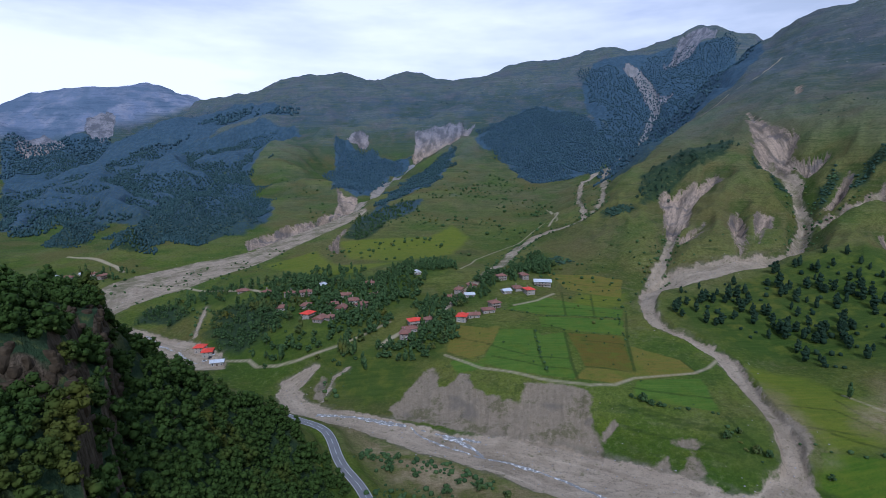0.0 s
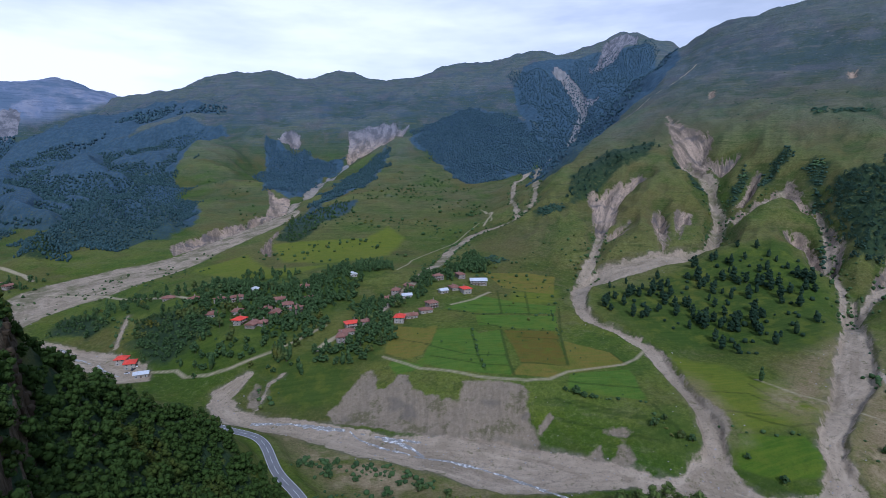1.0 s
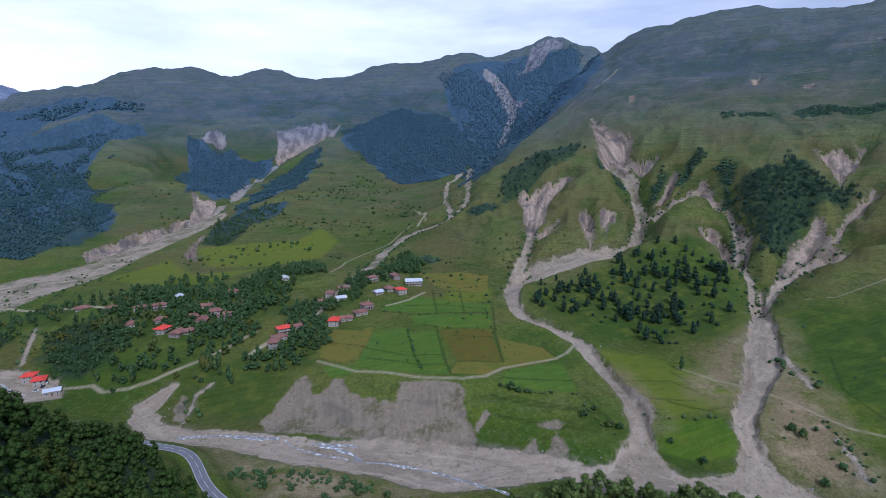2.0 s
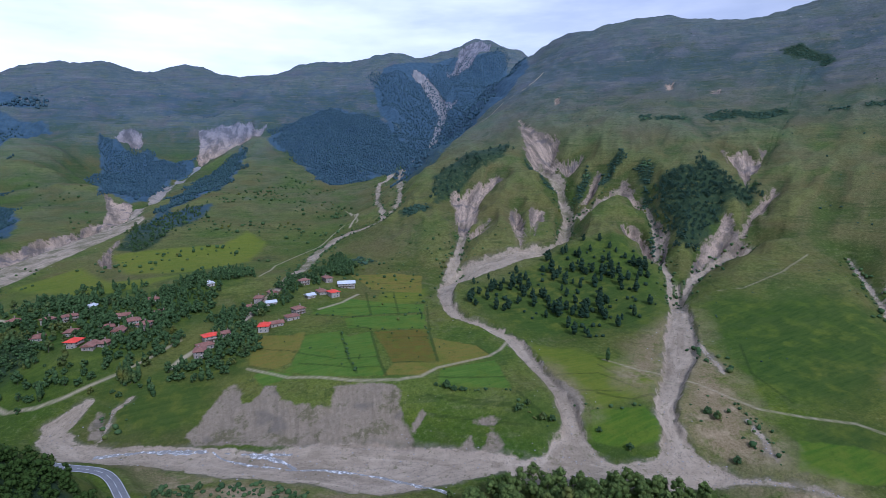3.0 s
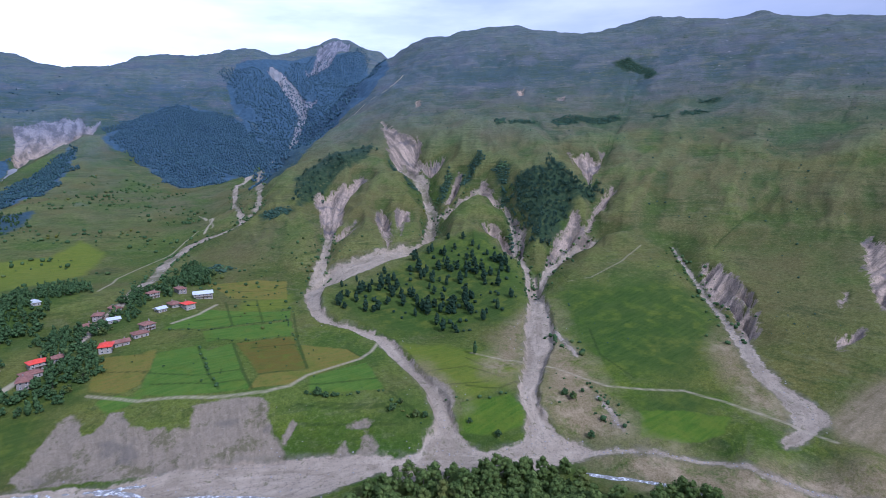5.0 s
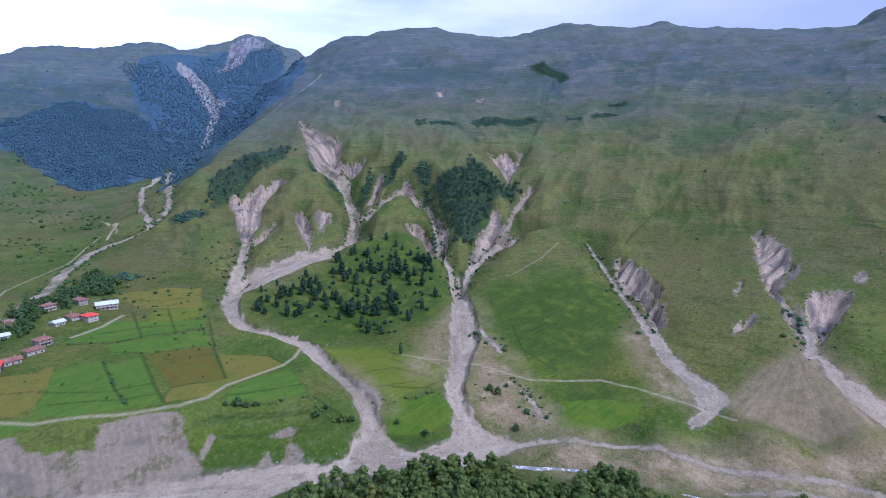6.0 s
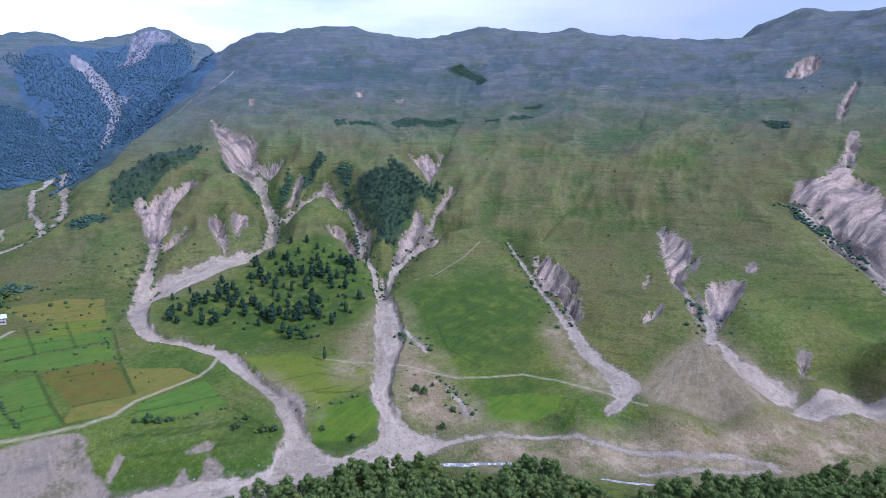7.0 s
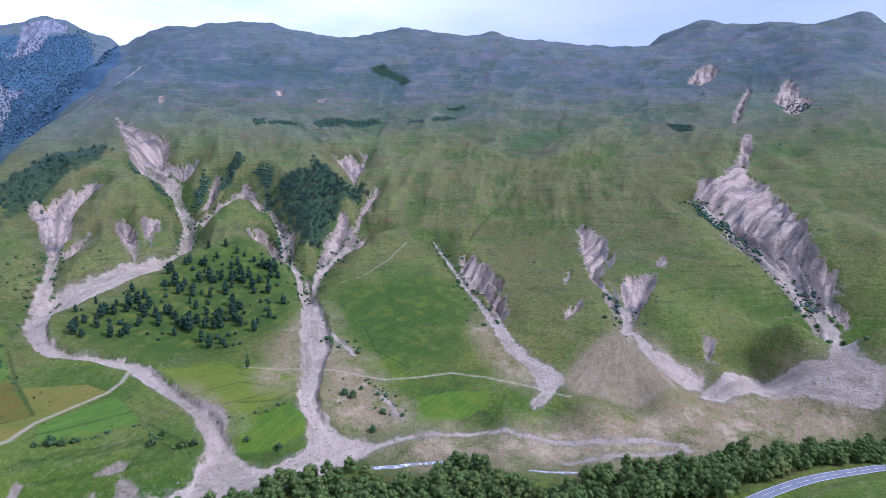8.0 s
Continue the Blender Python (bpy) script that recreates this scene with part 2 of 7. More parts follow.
# ---- what lies on the ground, in plan: patches (x, y) and strips (x, y, half width) ----
GRAVEL = {
    "braid": [(-440.6, 687.0), (-442.8, 722.7), (-431.5, 757.4), (-400.7, 792.3), (-374.6, 827.8), (-340.9, 852.4), (-310.0, 893.1), (-297.5, 1012), (-253.6, 1099), (-225.0, 1191), (-184.2, 1252), (-159.6, 1165), (-183.4, 1024), (-218.9, 944.8), (-246.0, 880.8), (-259.0, 817.9), (-275.3, 765.9), (-296.7, 738.1), (-311.8, 700.8), (-324.0, 671.1), (-345.5, 657.2), (-363.5, 626.6), (-364.6, 589.0), (-372.8, 578.2)],
    "river_west": [(-349.8, 558.7), (-301.3, 529.7), (-264.9, 512.3), (-241.5, 497.3), (-220.6, 485.5), (-195.0, 466.5), (-182.7, 440.5), (-208.1, 434.0), (-239.8, 460.6), (-281.8, 492.9), (-322.3, 517.6)],
    "river_main": [(-125.2, 390.0), (-126.3, 409.2), (-114.5, 415.8), (-103.0, 421.0), (-99.2, 418.2), (-105.5, 405.8), (-109.5, 395.0), (-98.5, 375.7), (-74.1, 364.9), (-49.1, 355.8), (-25.0, 343.5), (4.8, 329.8), (29.8, 325.9), (57.1, 318.2), (86.2, 308.6), (102.8, 297.0), (128.5, 280.4), (149.1, 265.8), (135.1, 260.4), (91.2, 259.1), (62.0, 261.0), (48.8, 269.1), (29.5, 287.2), (4.2, 299.6), (-15.9, 305.5), (-38.2, 325.3), (-61.8, 338.8), (-85.8, 346.6), (-101.8, 350.1), (-114.8, 368.5)],
    "river_join": [(136.4, 269.4), (160.5, 257.9), (203.1, 237.6), (248.4, 214.9), (251.9, 205.4), (240.5, 203.4), (187.6, 218.9), (133.9, 250.9)],
    "fan_west": [(397.9, 593.2), (376.9, 596.8), (349.5, 590.3), (312.3, 581.1), (282.3, 582.2), (257, 588.5), (243.5, 591.1), (225.9, 575.8), (208.5, 559.1), (198.8, 545.7), (185.4, 505.1), (179.3, 473.9), (180.3, 456.7), (186.1, 444.1), (197.4, 432.1), (202.2, 413.5), (206, 399.4), (201.4, 375.8), (198.7, 345.5), (195.9, 322.8), (192.1, 303.1), (185.5, 284.3), (179.7, 271.4), (173.7, 266.1), (164.7, 260.7), (151.6, 259.1), (195.3, 239.3), (190.6, 251.3), (189.5, 260.4), (193.5, 269.1), (198.7, 282.8), (200.6, 293.7), (204, 313), (206.6, 333.9), (213.9, 363), (221.4, 392.6), (219.8, 410), (215, 424.4), (206.3, 439.1), (195, 451.4), (191.8, 470.6), (194.8, 492.1), (202.4, 510.8), (216.5, 529.6), (232.7, 536.9), (254.1, 541.9), (277.8, 541.3), (307, 546.6), (335.9, 554.1), (358.9, 563), (382.8, 564.3)],
    "fan_west_mouth": [(171.8, 268.5), (180.8, 266.7), (179.2, 256.8), (184.3, 247.9), (192.4, 242.5), (174.6, 239.8), (148.4, 252.0), (145.9, 260.7), (158.8, 260.1)],
    "fan_mid_mouth": [(229.3, 241.4), (245.1, 239.1), (242.2, 229.0), (242.1, 222.3), (251.2, 214.0), (241.2, 212.7), (213.4, 223.5), (207.9, 233.8), (219.7, 233.0)],
    "fan_east": [(413.9, 42.9), (438.3, 34.5), (471.7, 10.0), (469.7, -15.2), (470.7, -37.2), (560.3, -53.0), (474.9, -55.3), (467.1, -69.7), (449.3, -69.4), (445.6, -42.2), (449.2, -22.7), (440.9, 8.5), (420.5, 25.0)],
    "cone_side": [(459.6, 98.8), (453.8, 92.1), (441.4, 76.7), (441.8, 55.9), (443, 39.1), (429.6, 40.6), (418, 47.8), (417.3, 58), (421.1, 70.8), (435.6, 86.1)],
    "gully_fan": [(448, 223.4), (452.5, 217.6), (428.9, 199.1), (411.9, 181.2), (397.9, 160.3), (392.2, 145.1), (386.5, 133.5), (376.2, 126.1), (363.2, 129.6), (349.3, 129.7), (334.7, 133.7), (339.2, 138.7), (357.1, 139.4), (372.2, 149.1), (385.8, 164.6), (397, 183.6), (419.4, 204.5)],
    "fan_mid": [(394, 416.1), (371.8, 388.9), (331.8, 352.9), (305.6, 324.9), (276.8, 295.1), (251, 272.3), (240.9, 260.9), (234.9, 247.9), (228.6, 238.6), (216.9, 233.6), (204.1, 236.2), (203.5, 228), (247.5, 207.6), (246, 216.9), (242.7, 226.4), (245.7, 240.1), (250, 250.7), (257.3, 260.1), (280.8, 278.6), (304.9, 296.2), (327.6, 310.5), (350.6, 338.4), (372.6, 364.7), (390.1, 391.6), (427.8, 439.1)],
}
THIN = {
    "mid_low": [(449.6, 496.4, 2.7), (434.3, 469.2, 3.3), (424.8, 450.9, 3.2), (384.8, 401.4, 2.9)],
    "mid_high": [(556, 457, 3), (526.9, 460.1, 3.6), (482.2, 451.8, 4.1), (449.1, 440.1, 3.9), (401.9, 408.4, 4.1)],
    "mid_left": [(532.1, 624, 1.7), (501.9, 567.2, 1.9), (469.6, 521.3, 2.2), (449.6, 496.4, 2.7)],
    "gully_c": [(587.1, 374.4, 1.4), (540.3, 319.9, 1.9), (492.9, 271.6, 2.3), (461.6, 237.3, 2.7), (435.3, 214.1, 3)],
    "village": [(62.4, 649.9, 5.4), (90.7, 736.1, 6.8), (111.7, 796.4, 7.4), (139.7, 846.3, 7.9), (166.7, 853.3, 7.1), (189.7, 839.2, 5.3), (209.7, 834.4, 4.4), (243.8, 864.9, 3.7), (263.5, 908.2, 3.9), (422, 1433.4, 9.2)],
    "village_high": [(431.7, 1475.6, 14.2), (474.5, 1529, 11.5), (502.3, 1510.1, 9.8), (617.6, 1742.8, 11.4), (731.3, 2002.8, 13.1), (829.3, 2225.8, 14.6), (895.7, 2357.8, 15.5), (918.6, 2511.4, 27.4), (921.4, 2632.2, 37.2), (909.3, 2717, 35.3)],
    "west_high": [(383, 590.3, 7.2), (464.2, 703.1, 7.8), (493.2, 760.9, 8.4), (515.2, 820.2, 8.9), (509.6, 837.5, 8), (519.8, 882.1, 6.3)],
    "west_right": [(454.7, 685.1, 2.5), (484.7, 682.1, 3.4), (538.2, 681.2, 5.3)],
    "west_left": [(280.5, 666.4, 5.9), (265.6, 642.6, 4.3), (246, 606.9, 4.7), (236.6, 595, 6.6), (221.5, 571.6, 7.5)],
    "big_gully": [(786.5, 106.5, 2.5), (747.9, 71.2, 3.1), (669.4, 22.7, 2.8), (627.6, -14.6, 5.3), (600.3, -33.2, 5.1), (579.3, -45.9, 6.2), (482.9, -46.2, 7.3)],
    "cone_neck": [(501.3, 118.7, 2.2), (479.6, 108.3, 3.7), (454.5, 101.2, 4.0)],
    "spur_gully": [(-253.4, 1218.3, 8.9), (-217, 1231, 10.3), (-199.4, 1353.1, 11.2), (-186.6, 1561.3, 12.9), (-155.1, 1850.8, 13.3), (-109.3, 2056.9, 10.6)],
    "wood_scar": [(-87.7, 375.6, 0.9), (-84.1, 401.2, 0.9), (-73.9, 408.3, 0.9)],
    "village_scar": [(-236.2, 503.9, 2.4), (-239.4, 525.0, 1.8), (-242.6, 547.2, 1.3)],
    "mid_track": [(339.7, 326.9, 1), (330.1, 306.9, 1.8), (324.1, 290.8, 1.8), (319.3, 279.7, 1.3)],
    "mid_spill": [(289.6, 234.4, 0.8), (283.9, 218.6, 1.1), (277.4, 207.9, 1.4), (276.4, 202.3, 1.1)],
    "village_braid": [(216.1, 844.9, 3.6), (224.5, 875.7, 2.8), (248.8, 1012.4, 3.7), (331.2, 1306, 5.5), (372, 1352.8, 7.2), (422.9, 1456.7, 9.3)],
    "village_low": [(0.2, 509.7, 2.6), (8.9, 531.5, 3.3), (20.8, 556.5, 3.4), (38.9, 579.5, 3), (62.4, 649.9, 5.4)],
    "plain_channel": [(242.6, 209.7, 2.6), (259.3, 196, 2), (273.2, 179.6, 2), (297, 151.6, 1.7), (302.6, 126.5, 1.7), (312.8, 107.9, 1.7), (324.8, 79.5, 1.7), (345.7, 60.1, 1.8), (352.4, 39.4, 1.5)],
    "plain_side": [(294.4, 97.8, 1.3), (309, 81.9, 1.6), (323.9, 65.6, 1.4), (348.9, 37.3, 1.1)],
}
BARE = {
    "cliff": [(-38.3, 360.1), (-31.2, 369), (-23.6, 382.6), (-16.3, 395.3), (-8.4, 398.5), (-4.6, 390.3), (-4.3, 376.5), (2.9, 374.8), (11.6, 384.9), (17.4, 382.4), (20.4, 367), (28, 359.4), (40.6, 351.2), (50.4, 347.2), (56, 360.5), (64.3, 361.3), (80, 355.4), (95.7, 346.4), (96.2, 340.7), (92.5, 327.1), (94.5, 316.1), (93.8, 306.6), (93.4, 299.3), (72.1, 307.1), (38.7, 321.2), (2.9, 334.4), (-32.2, 350.4)],
    "low_d": [(203.6, 321.4), (208, 311.8), (208.6, 298.6), (205.9, 284.8), (198.4, 278.6), (192.3, 276.1), (196.1, 288.4), (199, 302.5)],
    "low_e": [(-97.2, 393.4), (-94.7, 407.0), (-88.7, 396.5), (-86.4, 374.9), (-95.1, 378.8)],
    "low_a": [(132.5, 301.1), (138.4, 303.4), (146.2, 300.2), (149.7, 295.1), (144.2, 294), (137.5, 296.6)],
    "low_b": [(128.4, 279.9), (135.6, 286.9), (141.3, 290.5), (142.9, 286), (141.5, 275.6), (140.7, 271.9)],
    "low_c": [(114.8, 286.7), (121.9, 290.4), (127.6, 292.1), (127.1, 285.1), (126.9, 279.1)],
    "scar_a": [(328.6, 833.5), (344.9, 848.9), (372.2, 855.5), (396, 852.5), (426.6, 871.2), (428.5, 851), (408.3, 838.9), (378, 802), (351.2, 765.8), (308, 690.7), (285.6, 663), (273.7, 659.8), (279.3, 684.6), (309.9, 774), (319.2, 813)],
    "scar_b": [(283.2, 659.3), (306.4, 674.2), (336.4, 706.8), (309.2, 657.1), (293.2, 645.6), (277.1, 640)],
    "scar_c": [(397.8, 741.2), (390.6, 708.5), (355, 634.8), (328.9, 592.7), (318.8, 584.4), (333.7, 626.8), (358.3, 688.1)],
    "scar_d": [(406.5, 716.5), (417.8, 715.7), (426.7, 707.5), (406.1, 673.3), (385.7, 654.5), (349.5, 605.9), (371.7, 652.1)],
    "scar_e": [(588.3, 1096.5), (575.3, 1037.2), (557.9, 960), (569.1, 914.9), (563, 883), (537.2, 855.5), (536.2, 827.7), (556.6, 819.5), (564.7, 810.4), (551.6, 801.5), (526.8, 799), (525.5, 829.3), (506.9, 825.4), (492.3, 839.3), (504.9, 897.8), (536.2, 976.1)],
    "scar_f": [(484, 706.7), (503.6, 720), (532.3, 740.8), (550.6, 744.5), (541.5, 729), (517, 707.2), (493, 694.1)],
    "scar_g": [(459.5, 575.1), (476, 570.2), (480.6, 553.2), (464.8, 520), (450.9, 497.9), (441.2, 490.5), (430, 471.8), (424.2, 474.5), (434.6, 500.4), (444.4, 522.6), (440.7, 537.8)],
    "scar_h": [(504.1, 569.8), (502.1, 551.9), (486.4, 521.7), (464.3, 495.2), (440, 475.7), (428.5, 468), (437.9, 482.9), (465, 509.9), (485.5, 541.6)],
    "scar_i": [(696.7, 639.4), (702.7, 626.5), (721, 622.9), (715.7, 596.3), (744.6, 610.4), (695.8, 575), (652.2, 553.3), (631.4, 540.6), (651.2, 570.2), (663, 596.6)],
    "scar_j": [(662.2, 524.9), (644.8, 506.7), (623.9, 497.9), (592.9, 484), (581.3, 485.5), (556.9, 472.9), (550.2, 475.6), (573.5, 489.5), (601.7, 502.6), (626.7, 511.7)],
    "scar_k": [(562.1, 509.3), (563.4, 499.4), (553.2, 483.9), (556.9, 472.9), (537.5, 472.2), (509, 463), (480.1, 454), (449.8, 440.8), (445.7, 443.6), (473.6, 462.1), (504, 482.1), (536.6, 497.4), (551.2, 506.2)],
    "scar_l": [(543.1, 473.9), (548.7, 454), (518.8, 439.4), (517.1, 461.7), (472.6, 443.4), (434.5, 420.7), (444.4, 436.9), (479.2, 454.9), (508.2, 462.3)],
    "scar_m": [(562.1, 324.4), (564.8, 305.5), (534.4, 267.5), (512.6, 240.3), (494.1, 234.6), (509, 257.4), (486.2, 230.4), (460.1, 212.2), (447.2, 216.5), (486.9, 249.3), (496.2, 270.9), (529.4, 303.5)],
    "scar_n": [(679.6, 220), (688.5, 213.5), (671.9, 194.6), (641, 172.3), (606.8, 153.7), (577, 148.4), (590.2, 158.7), (546.8, 150), (510.7, 129.3), (490.4, 114.8), (474.4, 114.7), (504.7, 133.8), (551.5, 164.7), (611.7, 192.3)],
    "scar_o": [(535.9, 128.4), (559.3, 128.2), (558.3, 116.9), (573.2, 104.1), (548.6, 95.5), (503.3, 94.2), (482.8, 97), (470.3, 100), (492.6, 112.1), (514.6, 123.3)],
    "scar_p": [(845.7, 98.7), (837.6, 77.9), (880, 67.1), (972.7, 57.7), (876.3, 41.3), (861.4, 22.6), (812.6, 10.3), (780.4, -7.3), (717.3, -20.5), (687.5, -26.7), (672.2, -26.4), (651.9, -35.4), (638.2, -50.8), (619.8, -55.2), (615.7, -48.1), (602.9, -58.4), (588.1, -61.3), (586.1, -55.3), (596.9, -43.1), (601.4, -28.7), (617.4, -16.7), (639.3, -0.7), (663.5, 17), (692.3, 36.6), (737.3, 56.2), (757.2, 73.7), (782.7, 97.2)],
    "scar_q": [(695, 58.1), (713.8, 48.9), (675.4, 23.3), (645.1, -0.2), (622.9, -19.4), (592.2, -33), (571.5, -41), (565.1, -35), (585.6, -23.1), (614.8, -5.1), (645.8, 16.1), (678.7, 40)],
    "scar_r": [(936.4, 64.4), (1026.5, 64.2), (1075.7, 62.1), (1076.3, 50.2), (1013.6, 47.2), (920.7, 45.7)],
    "scar_s": [(1118.8, 85.2), (1193.6, 86.7), (1308.8, 82.8), (1398.7, 79.1), (1309.6, 69), (1198.2, 72.4), (1111.1, 75.7)],
    "scar_t": [(1244.1, 24.9), (1371.7, 17.8), (1400.9, 5.2), (1329.2, -9.8), (1263.1, -16.6), (1240.1, -35.9), (1187.7, -19.2), (1186, 6.5)],
    "scar_u": [(1404.9, 206.3), (1480.7, 200.4), (1496.6, 183), (1516.9, 166), (1464.8, 145), (1418.1, 153), (1373.4, 172.4)],
    "spot_a": [(926.4, 896.8), (920.4, 877.9), (941.0, 876.8), (913.7, 857.0), (907.3, 875.6)],
    "spot_b": [(695.4, 1121), (705.9, 1116), (679.2, 1068), (661.3, 1063)],
    "spot_c": [(889.5, 984.0), (903.8, 977.7), (874.3, 943.4), (862.6, 951.7)],
    "far_a": [(-2336, 3046), (-2366.9, 3191.5), (-2319.5, 3262.9), (-2154.4, 3184), (-2088.8, 3104.8), (-2134.9, 3052.7), (-2212.5, 3052.7), (-2143.8, 2924.3), (-2241.4, 3003.5)],
    "far_b": [(-2141.6, 3325.7), (-2136.3, 3435.6), (-2073.8, 3480.7), (-1944.8, 3376.7), (-1920.5, 3283.9), (-1930, 3179.7), (-2024.7, 3234.2)],
    "left_a": [(-114.9, 2376.1), (-54.2, 2381.8), (6.6, 2386), (86, 2341.9), (91.1, 2231.8), (144, 2342.5), (119.7, 2227.1), (64.9, 1965.2), (27.7, 1957.2), (-23, 2116.1), (-67.2, 2083.6), (-103.1, 2066.5), (-116.1, 2113), (-111.4, 2319.8)],
    "left_b": [(-403.7, 2326.3), (-368.2, 2343), (-332.8, 2391.8), (-310.6, 2380.2), (-301.5, 2331.1), (-318.7, 2279.5), (-347.8, 2299.8), (-373.9, 2278.1)],
    "left_c": [(-299.2, 1575.2), (-271.8, 1529.7), (-229, 1501.7), (-209.2, 1376.7), (-219.6, 1271.2), (-239, 1196.7), (-251.4, 1216.8), (-262.8, 1280.8), (-265.3, 1405.8)],
    "left_d": [(-353.8, 964.7), (-331.8, 1057), (-278.5, 1211), (-254.5, 1352), (-217.1, 1181), (-253.6, 1099), (-285.7, 971.8), (-320.3, 896.2)],
    "left_e": [(-181.8, 861), (-181.2, 915.2), (-171.7, 968.2), (-167.6, 946.7), (-172.4, 922.6), (-156.8, 806.2), (-177.4, 840.6)],
    "peak_a": [(1260.8, 3006), (1325.8, 3026.3), (1385.2, 3016), (1420.7, 2955.6), (1365, 2869.5), (1308.1, 2880.2), (1228.3, 2808.4), (1164, 2781.3), (1051.7, 2693), (1056, 2733.5), (1148.9, 2836.8)],
    "peak_b": [(852, 2708.7), (911.9, 2748.1), (952.8, 2715.8), (953.6, 2594.1), (955, 2480.6), (1010.4, 2462.9), (942.7, 2380.4), (884.2, 2342), (869.7, 2416.2), (893.8, 2637.3)],
    "low_f": [(95.7, 314.2), (101.9, 319), (106.7, 323.9), (106.5, 320.2), (101, 314.6), (96.9, 311.3)],
    "scar_v": [(465, 686), (490.8, 691), (511.9, 688.3), (536.1, 689.5), (553.4, 684.1), (538.2, 646.6), (527.4, 618.4), (507.9, 588), (511, 613.2), (520.2, 643.5), (509.2, 657), (483.4, 657.9), (453.1, 651.3)],
    "scar_x": [(467.1, 162.7), (482.8, 161.2), (492.9, 152.2), (483, 147.9), (469.4, 151.4), (459.1, 156.7)],
    "scar_y": [(528.6, 183.1), (553.9, 188.7), (559, 184.5), (536.6, 177.9), (517.9, 175.8)],
    "scar_z": [(597.9, 107.5), (613.5, 104.2), (605.4, 96.3), (590.6, 96.6), (588.7, 102.5)],
    "spot_d": [(457.5, 44.1), (472.3, 43.3), (482.8, 39.1), (466.4, 37.6), (453.8, 39.6)],
    "spot_e": [(457.1, 41.2), (466.6, 44.3), (473.9, 41.9), (470.7, 38), (458.8, 37.3)],
}
STONY = {
    "cone": [(467.4, 109.4), (470.2, 100.3), (449.9, 86.8), (442.3, 62.8), (444.2, 39.9), (433, 39.2), (386.1, 64.3), (370.8, 92.7), (366.7, 117.5), (380.2, 129.2), (423.1, 123.2), (445.1, 111.9)],
    "plain_e": [(247.9, 209.5), (277, 182), (305.1, 139.4), (333.2, 111.5), (366.1, 83), (414.7, 43), (471.4, 9.9), (472.5, -32.1), (469.5, -67.4), (435.6, -66.7), (407.4, -41), (372, -1.5), (344.2, 36.6), (292.5, 90.3), (252, 150.4), (240.6, 190.7)],
    "plain_f": [(372.4, 365.9), (334.4, 306.3), (315.5, 266.8), (297.9, 230.2), (279.9, 201.9), (270.5, 197.5), (248.4, 214.9), (243, 226.8), (247, 244), (257.6, 259.9), (300.8, 293.2), (330.5, 313.4)],
    "plain_g": [(349.1, 370.4), (307.7, 349.8), (259.4, 316), (243.5, 293.1), (248, 271.3), (276.2, 295.7), (312.1, 332.7)],
    "west_shore": [(-71.4, 350.5), (-30.2, 315.1), (4.2, 295.6), (35.6, 284.9), (62.0, 260.7), (3.5, 261.1), (-26.4, 271.6), (-49.2, 303.2)],
    "gully_c_side": [(459.7, 234), (411.7, 222.4), (383.6, 194.9), (361.9, 161.2), (352.8, 140.8), (367.5, 143.1), (384, 167.2), (405, 196.2)],
    "fan_side": [(210.9, 345.2), (207.6, 309.7), (204.9, 282.6), (201.4, 279.4), (199.1, 295.6), (200.1, 314.0)],
}
# the far range, where pale blue haze is painted into the colour
FAR_HAZE = {
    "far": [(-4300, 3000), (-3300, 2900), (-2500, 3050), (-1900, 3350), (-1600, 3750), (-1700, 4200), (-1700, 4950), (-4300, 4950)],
}
